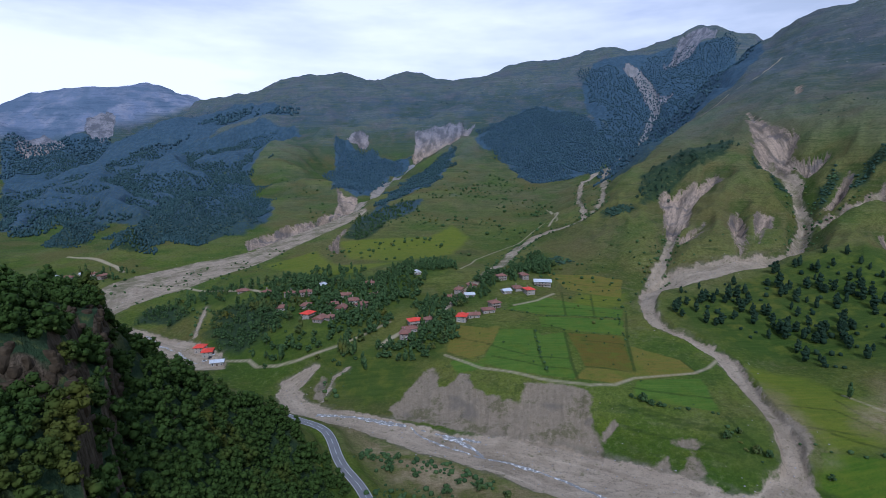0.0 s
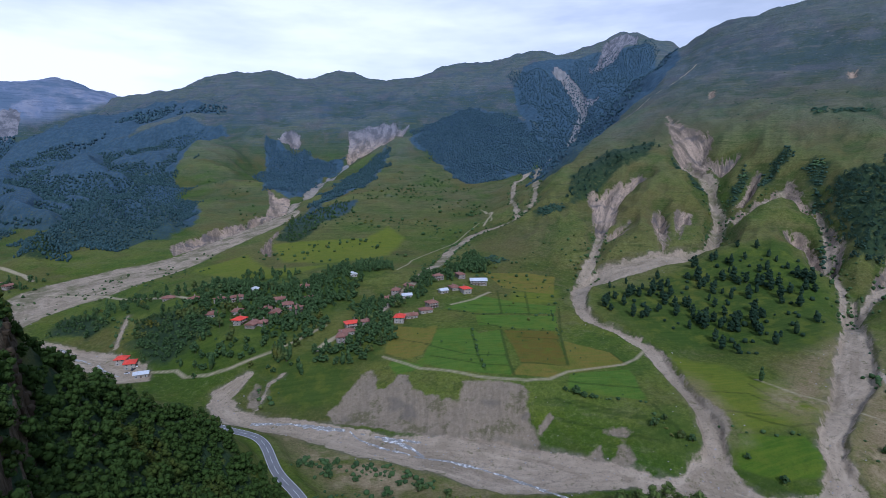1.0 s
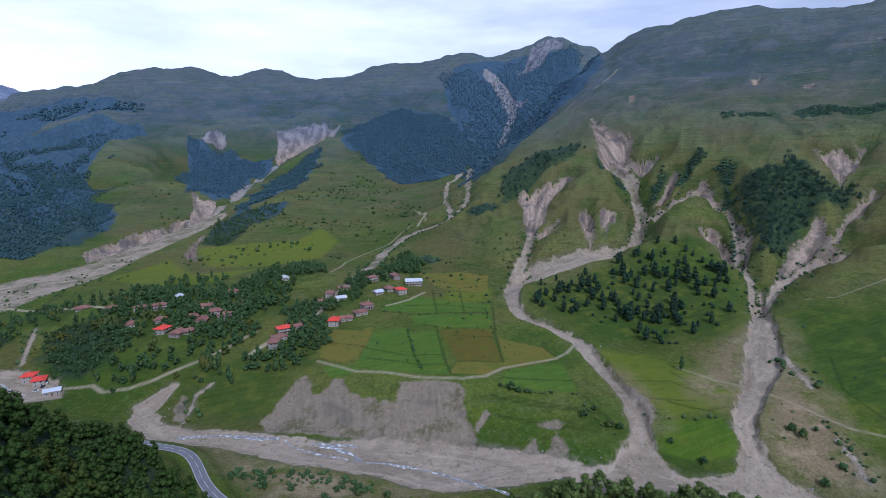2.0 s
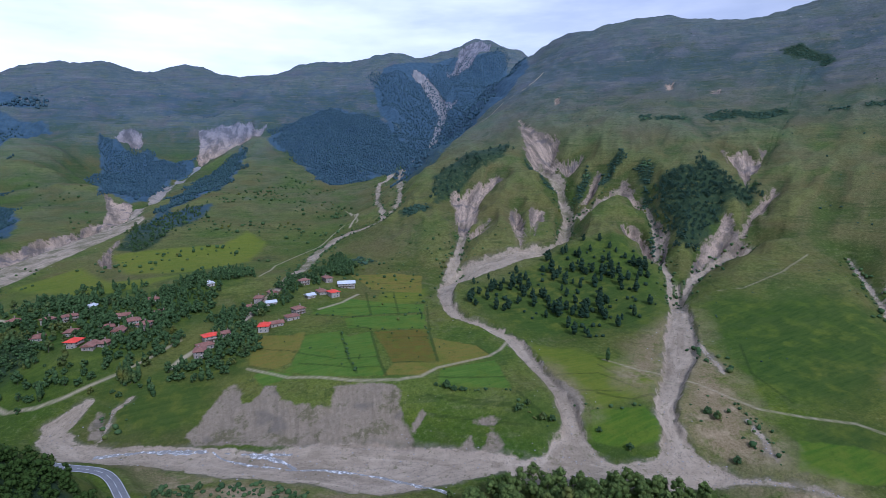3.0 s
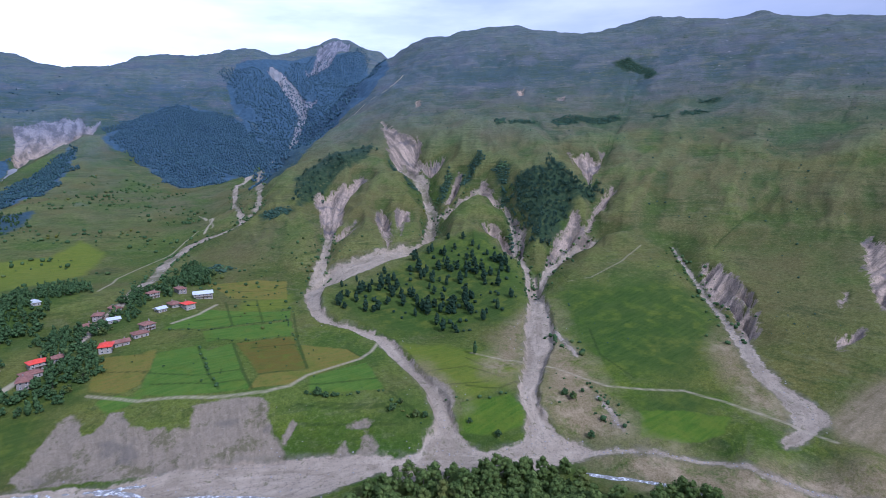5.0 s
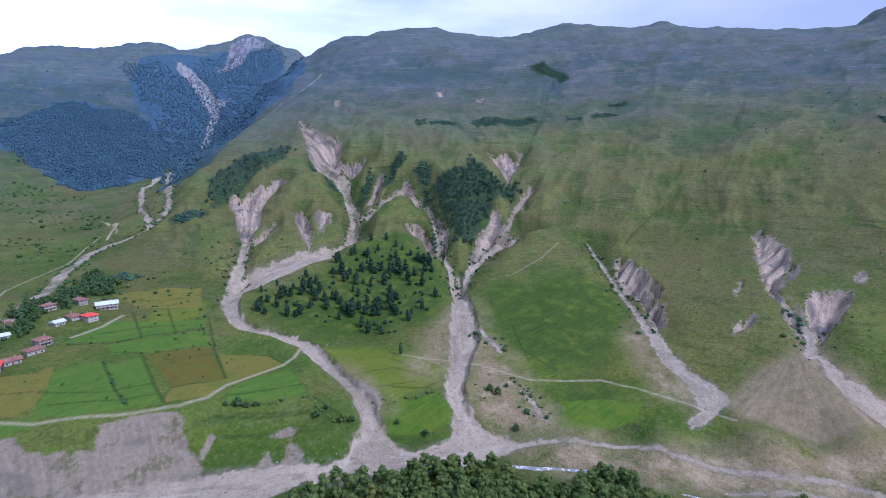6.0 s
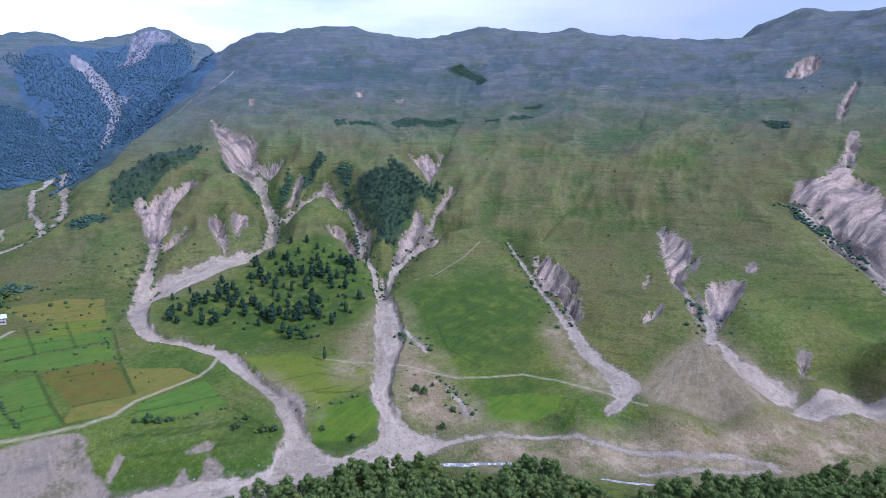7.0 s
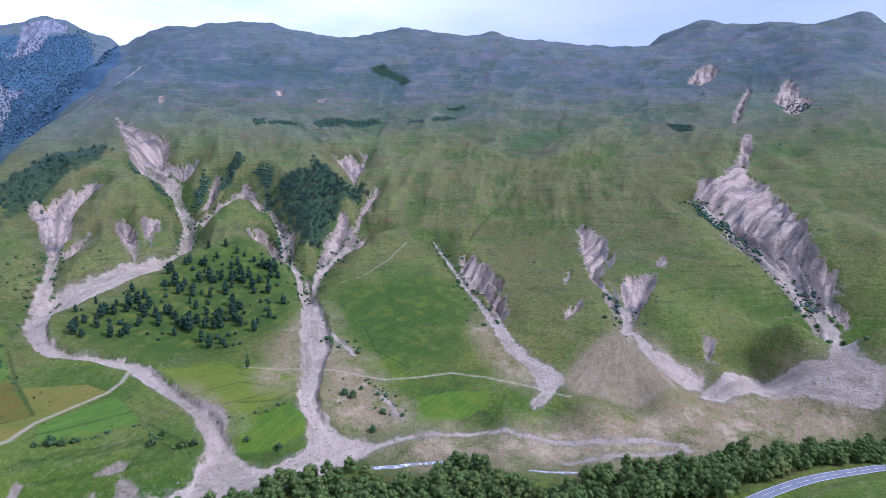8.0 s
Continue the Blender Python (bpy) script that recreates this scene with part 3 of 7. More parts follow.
WOODS = {
    "wood_bowl": [(746.2, 2813), (853.0, 2806), (1131, 2882), (1446, 2838), (848.9, 1503), (695.4, 1351), (604.8, 1343), (424.2, 1106), (325.1, 990.5), (310.8, 1052), (395.5, 1401), (458.4, 1493), (468.3, 1669), (564.9, 1853), (598.8, 2037), (591.0, 2290), (644.5, 2613)],
    "wood_mid": [(108.5, 1879.4), (168.8, 2187.3), (258.8, 2322), (356, 2520), (441.9, 2502.4), (510.4, 2360.3), (580.2, 2202.5), (591.2, 1999.1), (558.5, 1803.7), (490.1, 1622.5), (411.2, 1491), (365.3, 1412.3), (298.2, 1368.8), (230.3, 1362.8), (209.6, 1393.7), (193.4, 1560.5), (181.5, 1760.9), (163.9, 1808.6), (123.4, 1842.1)],
    "wood_gap": [(-441.6, 2319.4), (-380.6, 2287.5), (-349.2, 2257.6), (-318.7, 2244.9), (-283.2, 2287.6), (-237.6, 2204.2), (-188.3, 2175.8), (-125.8, 2112.5), (-118.4, 2059.5), (-178.3, 1882.6), (-183.6, 1652), (-206.7, 1546.9), (-236.3, 1512.2), (-286.8, 1577.5), (-324.2, 1625.2)],
    "wood_strip": [(-145.6, 1121), (-131.4, 1316.8), (-99.9, 1666.7), (-34.4, 1804.8), (11.9, 1851.7), (26.1, 1896.5), (45.3, 1831.8), (18, 1617.8), (-7.5, 1450.1), (-50.1, 1312.4), (-97.6, 1255.6), (-125.3, 1151.1), (-140.9, 1079.7)],
    "wood_left": [(-559.4, 915.2), (-634.9, 1063.7), (-606, 1106.2), (-624.5, 1263.4), (-694, 1571.5), (-707.9, 1818.6), (-607.2, 1743.5), (-545, 1631.9), (-554.9, 1590.8), (-470.3, 1466.2), (-396.4, 1298.3), (-369.7, 1143.9), (-382.2, 1078.4), (-376.3, 1028.7), (-415.1, 1044.2), (-423.4, 940.7), (-509.4, 1014.9), (-488.5, 880.7), (-514.9, 870.9)],
    "wood_low": [(-750.9, 1029.9), (-792, 1107.5), (-829.9, 1197.1), (-765.1, 1156), (-736.1, 1172.2), (-703, 1139.9), (-714.9, 1113.5), (-647.6, 985.2), (-683.5, 980.2)],
    "wood_high": [(-2281.9, 2888.1), (-2187.4, 2987.8), (-2039.1, 3044.5), (-1880, 3203.1), (-1836.5, 3318.6), (-1239.9, 2554.5), (-1033.3, 2554.5), (-836, 2506.5), (-629.7, 2438.4), (-582.9, 2350.9), (-630.3, 2380.3), (-646.3, 2184), (-630.8, 1928.6), (-608.9, 1748.8), (-709.8, 1824.2), (-701.1, 1588.2), (-628.1, 1271.1), (-609.4, 1112.9), (-700.1, 1167.8), (-751.5, 1174.8), (-988.8, 1411.2), (-915, 1229.8), (-952.6, 1183.3)],
    "wood_far": [(-2186, 2743), (-2417, 3070), (-2153, 3234), (-1884, 3210), (-1788, 3414), (-1304, 3018), (-957.1, 2893), (-674.3, 2574), (-995.9, 2601), (-1334, 2486), (-1919, 2994)],
    "wood_bush": [(-167.2, 917.9), (-162.8, 953.4), (-168.4, 1099.1), (-144.5, 1111), (-116.2, 1143.4), (-74.1, 1173.1), (-41.3, 1178.2), (-57.6, 1080.8), (-96.9, 1007), (-106.5, 946.8), (-120.6, 898.7), (-138.8, 881.1)],
    "wood_gully": [(550.8, 619.2), (575, 615.8), (598.3, 594.9), (629.3, 615.1), (627.7, 584.7), (608.5, 551.6), (612, 534.7), (647.5, 537.1), (610.6, 512.2), (586.7, 505.8), (578.4, 513.5), (558.5, 511.5), (538, 500.8), (501.4, 483.3), (473.1, 472.6), (462.6, 480.1), (486.5, 509.9), (505.2, 538.4), (512.6, 568.4)],
    "wood_side": [(332.3, 924.5), (395.2, 970.3), (444.7, 972.0), (505.1, 968.0), (463.8, 910.1), (400.0, 881.7), (342.1, 849.7), (283.8, 786.3)],
    "shrub_a": [(498, 898.2), (503.5, 870.5), (507.5, 845.6), (490.3, 832), (480.8, 851)],
    "shrub_b": [(506.9, 748.5), (536.8, 766.5), (538.7, 749.8), (513.4, 732.6), (489, 712.6)],
    "shrub_c": [(528.5, 720.1), (560.7, 736.9), (580.1, 732.5), (572, 710.6), (551.4, 709.6), (527.7, 704.2)],
    "shrub_d": [(483.5, 824.3), (496.5, 804.8), (491.8, 782.9), (481.4, 791)],
    "shrub_e": [(570.2, 685.9), (583.2, 685.5), (583.6, 662.1), (536.8, 615), (516.2, 583.8), (527, 610.7), (550.4, 651.2)],
    "row_a": [(785, 768.7), (821.3, 779.2), (875.5, 760.5), (933.4, 731.7), (915.4, 712), (862.7, 735.8), (815.6, 746), (767.7, 735.3)],
    "row_b": [(707.3, 806.4), (734.7, 803.7), (761.6, 785), (749.8, 778.3), (712.8, 782.2), (697.8, 789.3)],
    "row_c": [(1156.9, 931.5), (1191, 909.8), (1182.6, 846.7), (1142.4, 792.6), (1123.1, 802), (1155.2, 851.1), (1146.9, 898)],
    "row_d": [(1062.5, 640.5), (1084.2, 610.7), (1073.2, 600), (1053.5, 630.4)],
    "row_e": [(1099, 191.1), (1105, 153.5), (1073, 143.9), (1068, 175.6)],
    "row_f": [(967.4, 620.5), (1007.4, 605.6), (1017.7, 588), (988.3, 593.4), (957.8, 610)],
    "row_g": [(233.8, 813.4), (254.1, 815.3), (274.1, 799.3), (271.3, 776.5), (247.8, 763.8), (233.3, 788.7)],
    "row_h": [(776.7, 97.5), (760.1, 79.4), (733.7, 44.3), (672.6, 12.3), (660.6, 13.7), (704.4, 44.2), (731.5, 82.2)],
    "row_i": [(590.1, -19.5), (630.4, -21.7), (632.9, -28.6), (627.8, -35.9), (616.6, -36.3), (595, -31.2)],
    "row_j": [(511.9, 136.3), (514.7, 131.8), (497.4, 117.7), (490.9, 120.1)],
    "wood_slope": [(-225.1, 503.4), (-227.1, 530.2), (-193.8, 533.2), (-161.5, 518.4), (-147.9, 489.0), (-163.8, 472.4), (-180.5, 461.3), (-196.6, 470.8)],
    "wood_bank": [(-317.7, 549.3), (-337.0, 608.1), (-295.4, 589.6), (-261.4, 542.8), (-273.2, 530.3)],
    "shrub_f": [(498.3, 562.8), (459.7, 512), (441.1, 486.6), (440.9, 492.1), (461.4, 520.2)],
    "row_k": [(688.7, 822.3), (711.2, 826.7), (689.3, 794.6), (669.1, 795.4)],
    "row_l": [(959.4, 672.9), (955.1, 633.1), (941.1, 623.3), (940.4, 654.6)],
    "row_m": [(134.5, 687.5), (144.6, 685.5), (157.8, 659.2), (154, 649.7), (132.5, 661.6)],
    "row_n": [(1203.9, 16.2), (1244.3, -7.8), (1238.2, -36), (1205.5, -27.5), (1204, -2.2)],
}
FIELDS = {
    "hay_a": [(2.2, 417.7), (6.1, 444.0), (13.5, 466.9), (47.7, 455.9), (39.9, 427.4), (29.5, 407.2), (21.2, 401.8)],
    "crop_a": [(30.9, 401.8), (47.4, 453.5), (77.3, 454.6), (81.3, 439.7), (101.6, 446.1), (93.0, 384.2), (90.6, 359.4), (45.4, 378.3), (24.7, 397.4)],
    "till_a": [(103.9, 445.3), (148.0, 434.4), (139.6, 403.5), (134.3, 369.8), (101.2, 375.3), (102.4, 403.5)],
    "hay_b": [(90.6, 359.4), (101.2, 375.3), (134.3, 369.8), (146.0, 414.8), (176.0, 390.3), (177.8, 368.0), (139.0, 358.9), (114.9, 351.9)],
    "crop_b": [(131.5, 356.6), (176.5, 360.3), (172.2, 333.3), (168.5, 317.7), (123.4, 340.8)],
    "crop_c": [(90.1, 482.9), (155.7, 472.2), (146.5, 437.7), (103.2, 452.4), (96.5, 465.9)],
    "crop_d": [(58.8, 504.5), (100.5, 533.8), (159.8, 501.6), (157.6, 477.9), (91.2, 488.4)],
    "lawn_a": [(205.4, 277.8), (235.6, 264.5), (236.9, 250.2), (229.3, 241.4), (207.4, 246.1), (192.1, 259.0)],
    "mow_e": [(217.0, 336.7), (246.7, 327.9), (255.4, 287.7), (250.3, 270.5), (210.8, 279.1), (209.9, 303.8)],
    "lawn_b": [(299.5, 208.3), (325.0, 193.5), (342.2, 170.2), (322.7, 164.8), (294.9, 175.7), (277.0, 190.7)],
    "hay_c": [(117.1, 615.4), (168.7, 612.3), (194.4, 586.2), (179.2, 541.9), (129.3, 559.6)],
    "mow_f": [(-251.6, 767.6), (-194.8, 836.6), (-134.1, 697.3), (-61.0, 694.5), (-95.5, 632.9), (-144.0, 612.9)],
    "mow_g": [(-169.5, 887.1), (-21.9, 889.3), (16.2, 959.2), (42.6, 891.0), (12.9, 778.4), (-62.6, 714.0), (-128.1, 749.1)],
    "crop_e": [(85.6, 484.2), (118.7, 480.2), (158, 470.3), (151.7, 446.4), (112.4, 456.4), (84.4, 458.9)],
    "crop_f": [(106.2, 514.4), (167.3, 497.1), (159.5, 477.7), (91.6, 494.5)],
    "mow_h": [(140.2, 548.5), (186, 551.1), (171.8, 506.5), (122.6, 515.6)],
    "hay_d": [(39.2, 461.4), (49, 463.3), (40.8, 432.2), (30.9, 407.1), (24.7, 405.7)],
    "crop_g": [(4, 402.8), (17, 402.4), (31.9, 389.6), (21.4, 386.8), (9.9, 385.5)],
    "deep_a": [(204, 499.6), (244.8, 505.8), (296.8, 525.9), (348.1, 536.2), (395.9, 535.2), (425.2, 523.9), (415.1, 466.1), (376.9, 400.9), (341.6, 368), (311.4, 369.1), (268.2, 393.8), (225.5, 420.5), (201.9, 454)],
    "deep_b": [(397.2, 380.8), (428.3, 367.7), (437.1, 342.4), (487.1, 332.1), (495.7, 292.5), (459.9, 242.1), (417.1, 225.8), (365.1, 214.1), (329.3, 235.1), (329.4, 268.7), (353, 317.9)],
    "deep_c": [(309, 223.9), (339.6, 213.1), (353, 202.6), (345.6, 186.3), (315.5, 178.8), (285, 186.4), (287.7, 202.6)],
    "deep_d": [(174.7, 302.4), (183.7, 289.7), (175.4, 271.3), (163.1, 282.3), (153.6, 294.8)],
    "deep_e": [(-77.3, 435.9), (-23.6, 413.7), (-16.2, 400), (-28.3, 381.7), (-41.3, 364.1), (-58.6, 366.8), (-82, 379.2), (-96.2, 406.3), (-99.3, 426)],
    "mow_i": [(216.9, 386.7), (249.7, 366.4), (265, 313), (271.4, 290.3), (249.7, 272), (223.1, 285.9), (212.2, 311), (209.3, 344.9)],
    "deep_f": [(203.7, 286.3), (239.9, 265.4), (231.4, 249.1), (225.1, 239.9), (205, 245.3), (193.1, 254.8), (193.8, 267)],
}
PATHS = {
    "farm": [(0.9, 412.7, 1.1), (17.1, 398.1, 1.1), (27.5, 387.3, 1.1), (66.1, 364.7, 1.1), (98.1, 350.6, 1.1), (114.5, 350.5, 1.1), (130.4, 359.5, 1.1), (149.9, 363.4, 1.1), (175.7, 368.6, 1.1), (191.0, 379.4, 1.1), (208.8, 398.9, 1.1)],
    "slope_track": [(255.9, 334.2, 0.8), (265.8, 308.8, 0.8), (278.4, 292.9, 0.8), (290.7, 276.1, 0.8), (298.3, 255.4, 0.8), (304.9, 239.6, 0.8), (323.8, 222.3, 0.8), (345.5, 205.6, 0.8), (354.6, 181.2, 0.8), (360.1, 146.8, 0.8), (360.0, 116.9, 0.8)],
    "village_road": [(-189.7, 452.7, 1.4), (-165.5, 446.3, 1.4), (-154.0, 433.2, 1.4), (-136.0, 428.1, 1.4), (-117.8, 429.4, 1.4), (-104.6, 433.1, 1.4), (-86.8, 438.0, 1.4), (-69.6, 449.7, 1.4), (-48.1, 476.8, 1.4)],
    "yard": [(-51.1, 433.4, 2.5), (-45.2, 444.4, 2.5), (-35.6, 456.2, 2.5)],
    "lane": [(67.9, 513.7, 1.4), (91.5, 525.1, 1.4), (112.0, 544.6, 1.4)],
    "west_lane": [(-621.8, 900.0, 3.0), (-527.6, 838.4, 3.0), (-490.6, 811.9, 3.0), (-463.1, 782.6, 3.0)],
    "braid_lane": [(-408.1, 714.4, 2.2), (-325.1, 681.2, 2.2), (-217.4, 567.3, 2.2), (-181.3, 547.7, 2.2)],
    "scarp_a": [(418.0, 391.9, 0.3), (442.3, 374.1, 0.3), (492.1, 373.9, 0.3), (544.0, 386.9, 0.3)],
    "spur_path": [(20.1, 630.4, 1), (43.6, 734.8, 1), (75.2, 782.7, 1), (112.1, 836.3, 1), (144.7, 882.8, 1), (166.7, 905.2, 1), (184.9, 883.6, 1), (202.6, 1013.1, 1), (199.2, 1062.2, 1)],
    "ridge_path": [(533.1, 1200, 2.0), (654.5, 1294, 2.0), (719.6, 1279, 2.0), (796.1, 1338, 2.0)],
    "spur_edge": [(201.7, 1034, 2.0), (196.5, 936.4, 2.0), (170.7, 880.6, 2.0)],
}
ROADS = {
    "west": [(-150.0, 385.0, 3.1), (-112.0, 352.0, 3.1), (-88.5, 335.1, 3.1), (-79.4, 331.7, 3.1), (-69.4, 313.4, 3.1), (-62.4, 292.0, 3.1), (-55.3, 271.1, 3.1), (-47.5, 262.9, 3.1), (-40.2, 252.4, 3.1), (-35.5, 238.3, 3.1)],
    "east": [(274.1, 10.5, 3.1), (294.2, -0.5, 3.1), (317.5, -15.0, 3.1), (336.1, -27.9, 3.1), (353.6, -41.7, 3.1), (385.5, -63.0, 3.1), (397.2, -97.3, 3.1)],
}
WATER = {
    "low": [(-88.4, 358.5, 1.9), (-68.1, 355.1, 1.9), (-46.3, 350.5, 2.2), (-23.4, 340.2, 2.1), (-6.1, 331.9, 2), (10.8, 320, 2), (24.4, 307.9, 1.9)],
    "side": [(-6.2, 329.9, 1.4), (8.1, 324.4, 1.3), (23, 321.8, 1)],
    "south": [(21.5, 308.1, 1.3), (35.9, 303.5, 1.3), (50.3, 297.8, 1.5), (66.7, 286.7, 1.5), (79.2, 274, 1.5), (90.1, 258.7, 1.4), (98.3, 247, 1.4)],
    "west": [(-341.9, 550.0, 1.4), (-288.4, 515.5, 1.3), (-244.1, 479.9, 1.7), (-213.3, 450.9, 1.1)],
    "east": [(228.6, 198, 1.6), (240.9, 186.7, 1.9), (251.9, 173.9, 1.9), (260.9, 155.6, 1.6), (265.8, 135.6, 1.5), (269.7, 112.4, 1.5), (281.9, 93.5, 1.5), (298.6, 78.9, 1.6)],
    "braid": [(-23.3, 338.7, 1), (-17.6, 326.5, 1), (1.7, 313.5, 1), (21.4, 307.6, 0.9)],
}
CARS = [(-207.3, 456.1), (-204.9, 462.2), (-204.0, 467.5)]
POPLARS = [(-82.8, 425.8), (-79.5, 422.1), (-77.1, 424.2), (-74.0, 422.0), (-71.6, 424.3), (-85.5, 430.6), (-79.9, 430.7), (256.3, 329.1), (-133.9, 432.3), (-133.8, 437.0)]
SPECKS = {
    "spur": [(-191.5, 821.8), (-95.4, 1114), (58.0, 1535), (166.3, 1395), (283.2, 1279), (167.7, 921.4), (56.0, 817.4), (-61.0, 694.5)],
    "meadow": [(56.7, 527.5), (127.5, 667.0), (255.9, 694.2), (240.1, 613.5), (150.2, 440.6), (66.3, 458.9)],
    "front_low": [(432.7, 430.8), (582.2, 387.3), (646.7, 222.8), (661.6, 96.6), (571.3, 31.4), (458.3, 62.5), (435.6, 200.1), (331.9, 249.1), (365.5, 337.5)],
    "front_high": [(622.2, 1118), (957.8, 1034), (1248, 579.8), (1256, 198.6), (877.5, 118.2), (708.0, 244.7), (600.9, 445.3), (678.7, 555.7), (595.2, 782.1)],
    "front_top": [(911.1, 1281), (1322, 966.5), (1493, 377.0), (1406, -91.5), (983.3, -74.1), (1256, 198.6), (1279, 594.4), (985.3, 1063)],
    "left_high": [(-1739, 3618), (-967.9, 2928), (-232.3, 2866), (342.0, 2913), (714.1, 2794), (482.3, 2438), (160.0, 2350), (-203.5, 2479), (-718.8, 2539), (-1124, 2587)],
    "left_low": [(-281.1, 1223), (-496.8, 1604), (-519.5, 1813), (-426.6, 2072), (-307.0, 1556)],
    "fan_ground": [(294.0, 279.2), (299.5, 225.4), (269.9, 194.7), (255.4, 220.1), (255.3, 243.9)],
    "shore": [(-57.7, 295.4), (-47.2, 313.2), (-21.9, 295.3), (4.1, 288.9), (33.6, 267.8), (59.3, 248.8), (3.3, 243.9), (-37.2, 240.5)],
    "braid_flat": [(-421.5, 674.1), (-380.8, 751.3), (-313.7, 826.7), (-271.5, 922.0), (-233.4, 850.5), (-259.1, 698.6), (-311.7, 652.2), (-373.5, 604.1)],
    "rib": [(261.6, 620.3), (317.7, 640.5), (330.7, 587.5), (296.0, 580.4), (257.0, 590.4)],
    "hill": [(216.3, 503.9), (297.5, 524.3), (398.6, 516.3), (421.0, 470.0), (337.9, 380.9), (283.8, 375.8), (241.2, 441.0)],
}
PINES = {
    "pines_a": [(211.7, 481.4), (206.4, 475.1), (209.1, 467.9), (220.1, 485.1), (234.1, 486.0), (239.7, 490.3), (244.4, 484.9), (260.3, 489.5), (254.8, 484.5), (264.1, 478.7), (261.3, 468.2), (271.7, 479.2), (270.1, 493.0), (224.4, 454.1), (230.7, 450.9), (236.0, 452.8), (279.4, 459.6), (278.9, 451.5)],
    "pines_b": [(274.8, 434.5), (275.9, 427.6), (287.8, 433.2), (286.3, 442.2), (310.7, 498.3), (303.5, 505.4), (319.9, 520.9), (339.7, 486.1), (340.0, 477.8), (348.1, 478.0), (357.3, 469.7), (367.6, 486.7), (368.0, 474.1), (358.9, 458.9), (370.2, 463.8), (357.3, 444.5), (390.4, 465.5), (394.3, 461.4)],
    "pines_c": [(393.4, 456.2), (396.5, 453.0), (390.9, 443.6), (301.5, 423.6), (297.4, 414.5), (291.9, 414.9), (314.9, 421.3), (310.1, 411.6), (324.8, 424.1), (324.7, 431.9), (306.7, 399.0), (300.7, 438.2), (372.0, 528.7), (387.9, 520.8), (349.3, 512.2), (310.3, 472.6), (335.0, 455.4), (352.8, 436.0)],
}
VILLAGE = {
    "east_side": [(-25.4, 478.3), (-2.7, 538.0), (33.1, 568.8), (78.3, 648.1), (133.6, 730.3), (138.6, 661.7), (120.5, 603.6), (93.2, 611.6), (56.7, 565.8), (36.6, 532.4), (8.2, 515.8), (2.4, 469.9), (6.5, 419.0), (-2.5, 404.3), (-28.9, 409.9), (-47.8, 422.7), (-40.4, 444.3)],
    "west_side": [(-202.9, 543.4), (-167.2, 603.4), (-90.4, 597.5), (-42.7, 636.6), (11.9, 720.9), (3.6, 608.2), (-27.4, 589.4), (-36.6, 534.7), (-54.5, 489.7), (-70.3, 454.5), (-87.7, 443.2), (-103.0, 448.5), (-121.8, 468.1), (-150.9, 500.0), (-174.8, 526.1)],
    "south": [(-146.3, 483.3), (-107.9, 449.1), (-76.7, 433.8), (-49.9, 444.4), (-42.3, 411.5), (-63.4, 404.1), (-83.3, 418.0), (-113.8, 432.4), (-141.8, 431.8), (-159.4, 442.4), (-157.7, 469.2)],
    "edge": [(-298.1, 582.3), (-262.8, 618.2), (-205.0, 566.5), (-201.3, 538.7), (-238.8, 545.1), (-267.6, 543.5)],
    "north": [(-207.6, 557.2), (-173.0, 624.9), (-154.6, 659.5), (-98.8, 655.4), (-90.4, 597.5), (-137.4, 583.8), (-180.6, 545.3)],
    "bank": [(-200.2, 487.6), (-178.9, 486.9), (-141.9, 467.4), (-107.9, 449.1), (-114.5, 435.4), (-142.8, 435.5), (-167.6, 452.7)],
}
CLUMP = {
    "solo": [(171.3, 280.5), (169.6, 296.3), (199.8, 262.0), (208.4, 243.7), (161.4, 294.3), (121.3, 338.5), (127.6, 334.2), (131.5, 330.5), (136.4, 328.7), (176.0, 276.9), (197.8, 294.2), (196.6, 287.2), (258.0, 213.0), (270.2, 247.1), (272.2, 241.3), (283.7, 243.3)],
    "shore": [(-41.2, 293.2), (-31.2, 290.1), (-27.0, 297.6), (7.4, 272.2), (18.6, 267.7), (32.8, 261.6), (-30.4, 281.1), (-16.1, 276.4), (0.7, 260.9), (-47.6, 292.9)],
}
GROVES = {
    "west": [(91.2, 240.8), (111.6, 244.3), (135.3, 243.9), (156.6, 236.7), (176.7, 226.9), (201.4, 217.0), (219.3, 204.1), (217.9, 190.3), (194.8, 180.4), (149.6, 191.6), (101.2, 216.0)],
    "mid": [(158.4, 227.7), (177.0, 220.0), (199.4, 214.2), (220.2, 191.0), (222.3, 168.8), (235.6, 155.3), (255.1, 123.1), (254.5, 106.0), (269.3, 89.2), (291.5, 64.4), (312.2, 38.3), (329.6, 22.9), (299.6, 9.8), (277.0, 25.5), (249.5, 54.4), (215.6, 98.0), (176.5, 168.2)],
    "east": [(308.9, 52.8), (335.0, 29.3), (357.8, 13.1), (370.6, -16.1), (400.9, -46.3), (422.3, -67.8), (420.9, -76.4), (397.2, -72.9), (362.1, -42.6), (339.0, -25.6), (317.3, -10.0), (289.8, 6.7), (267.5, 31.9), (275.2, 46.4)],
}
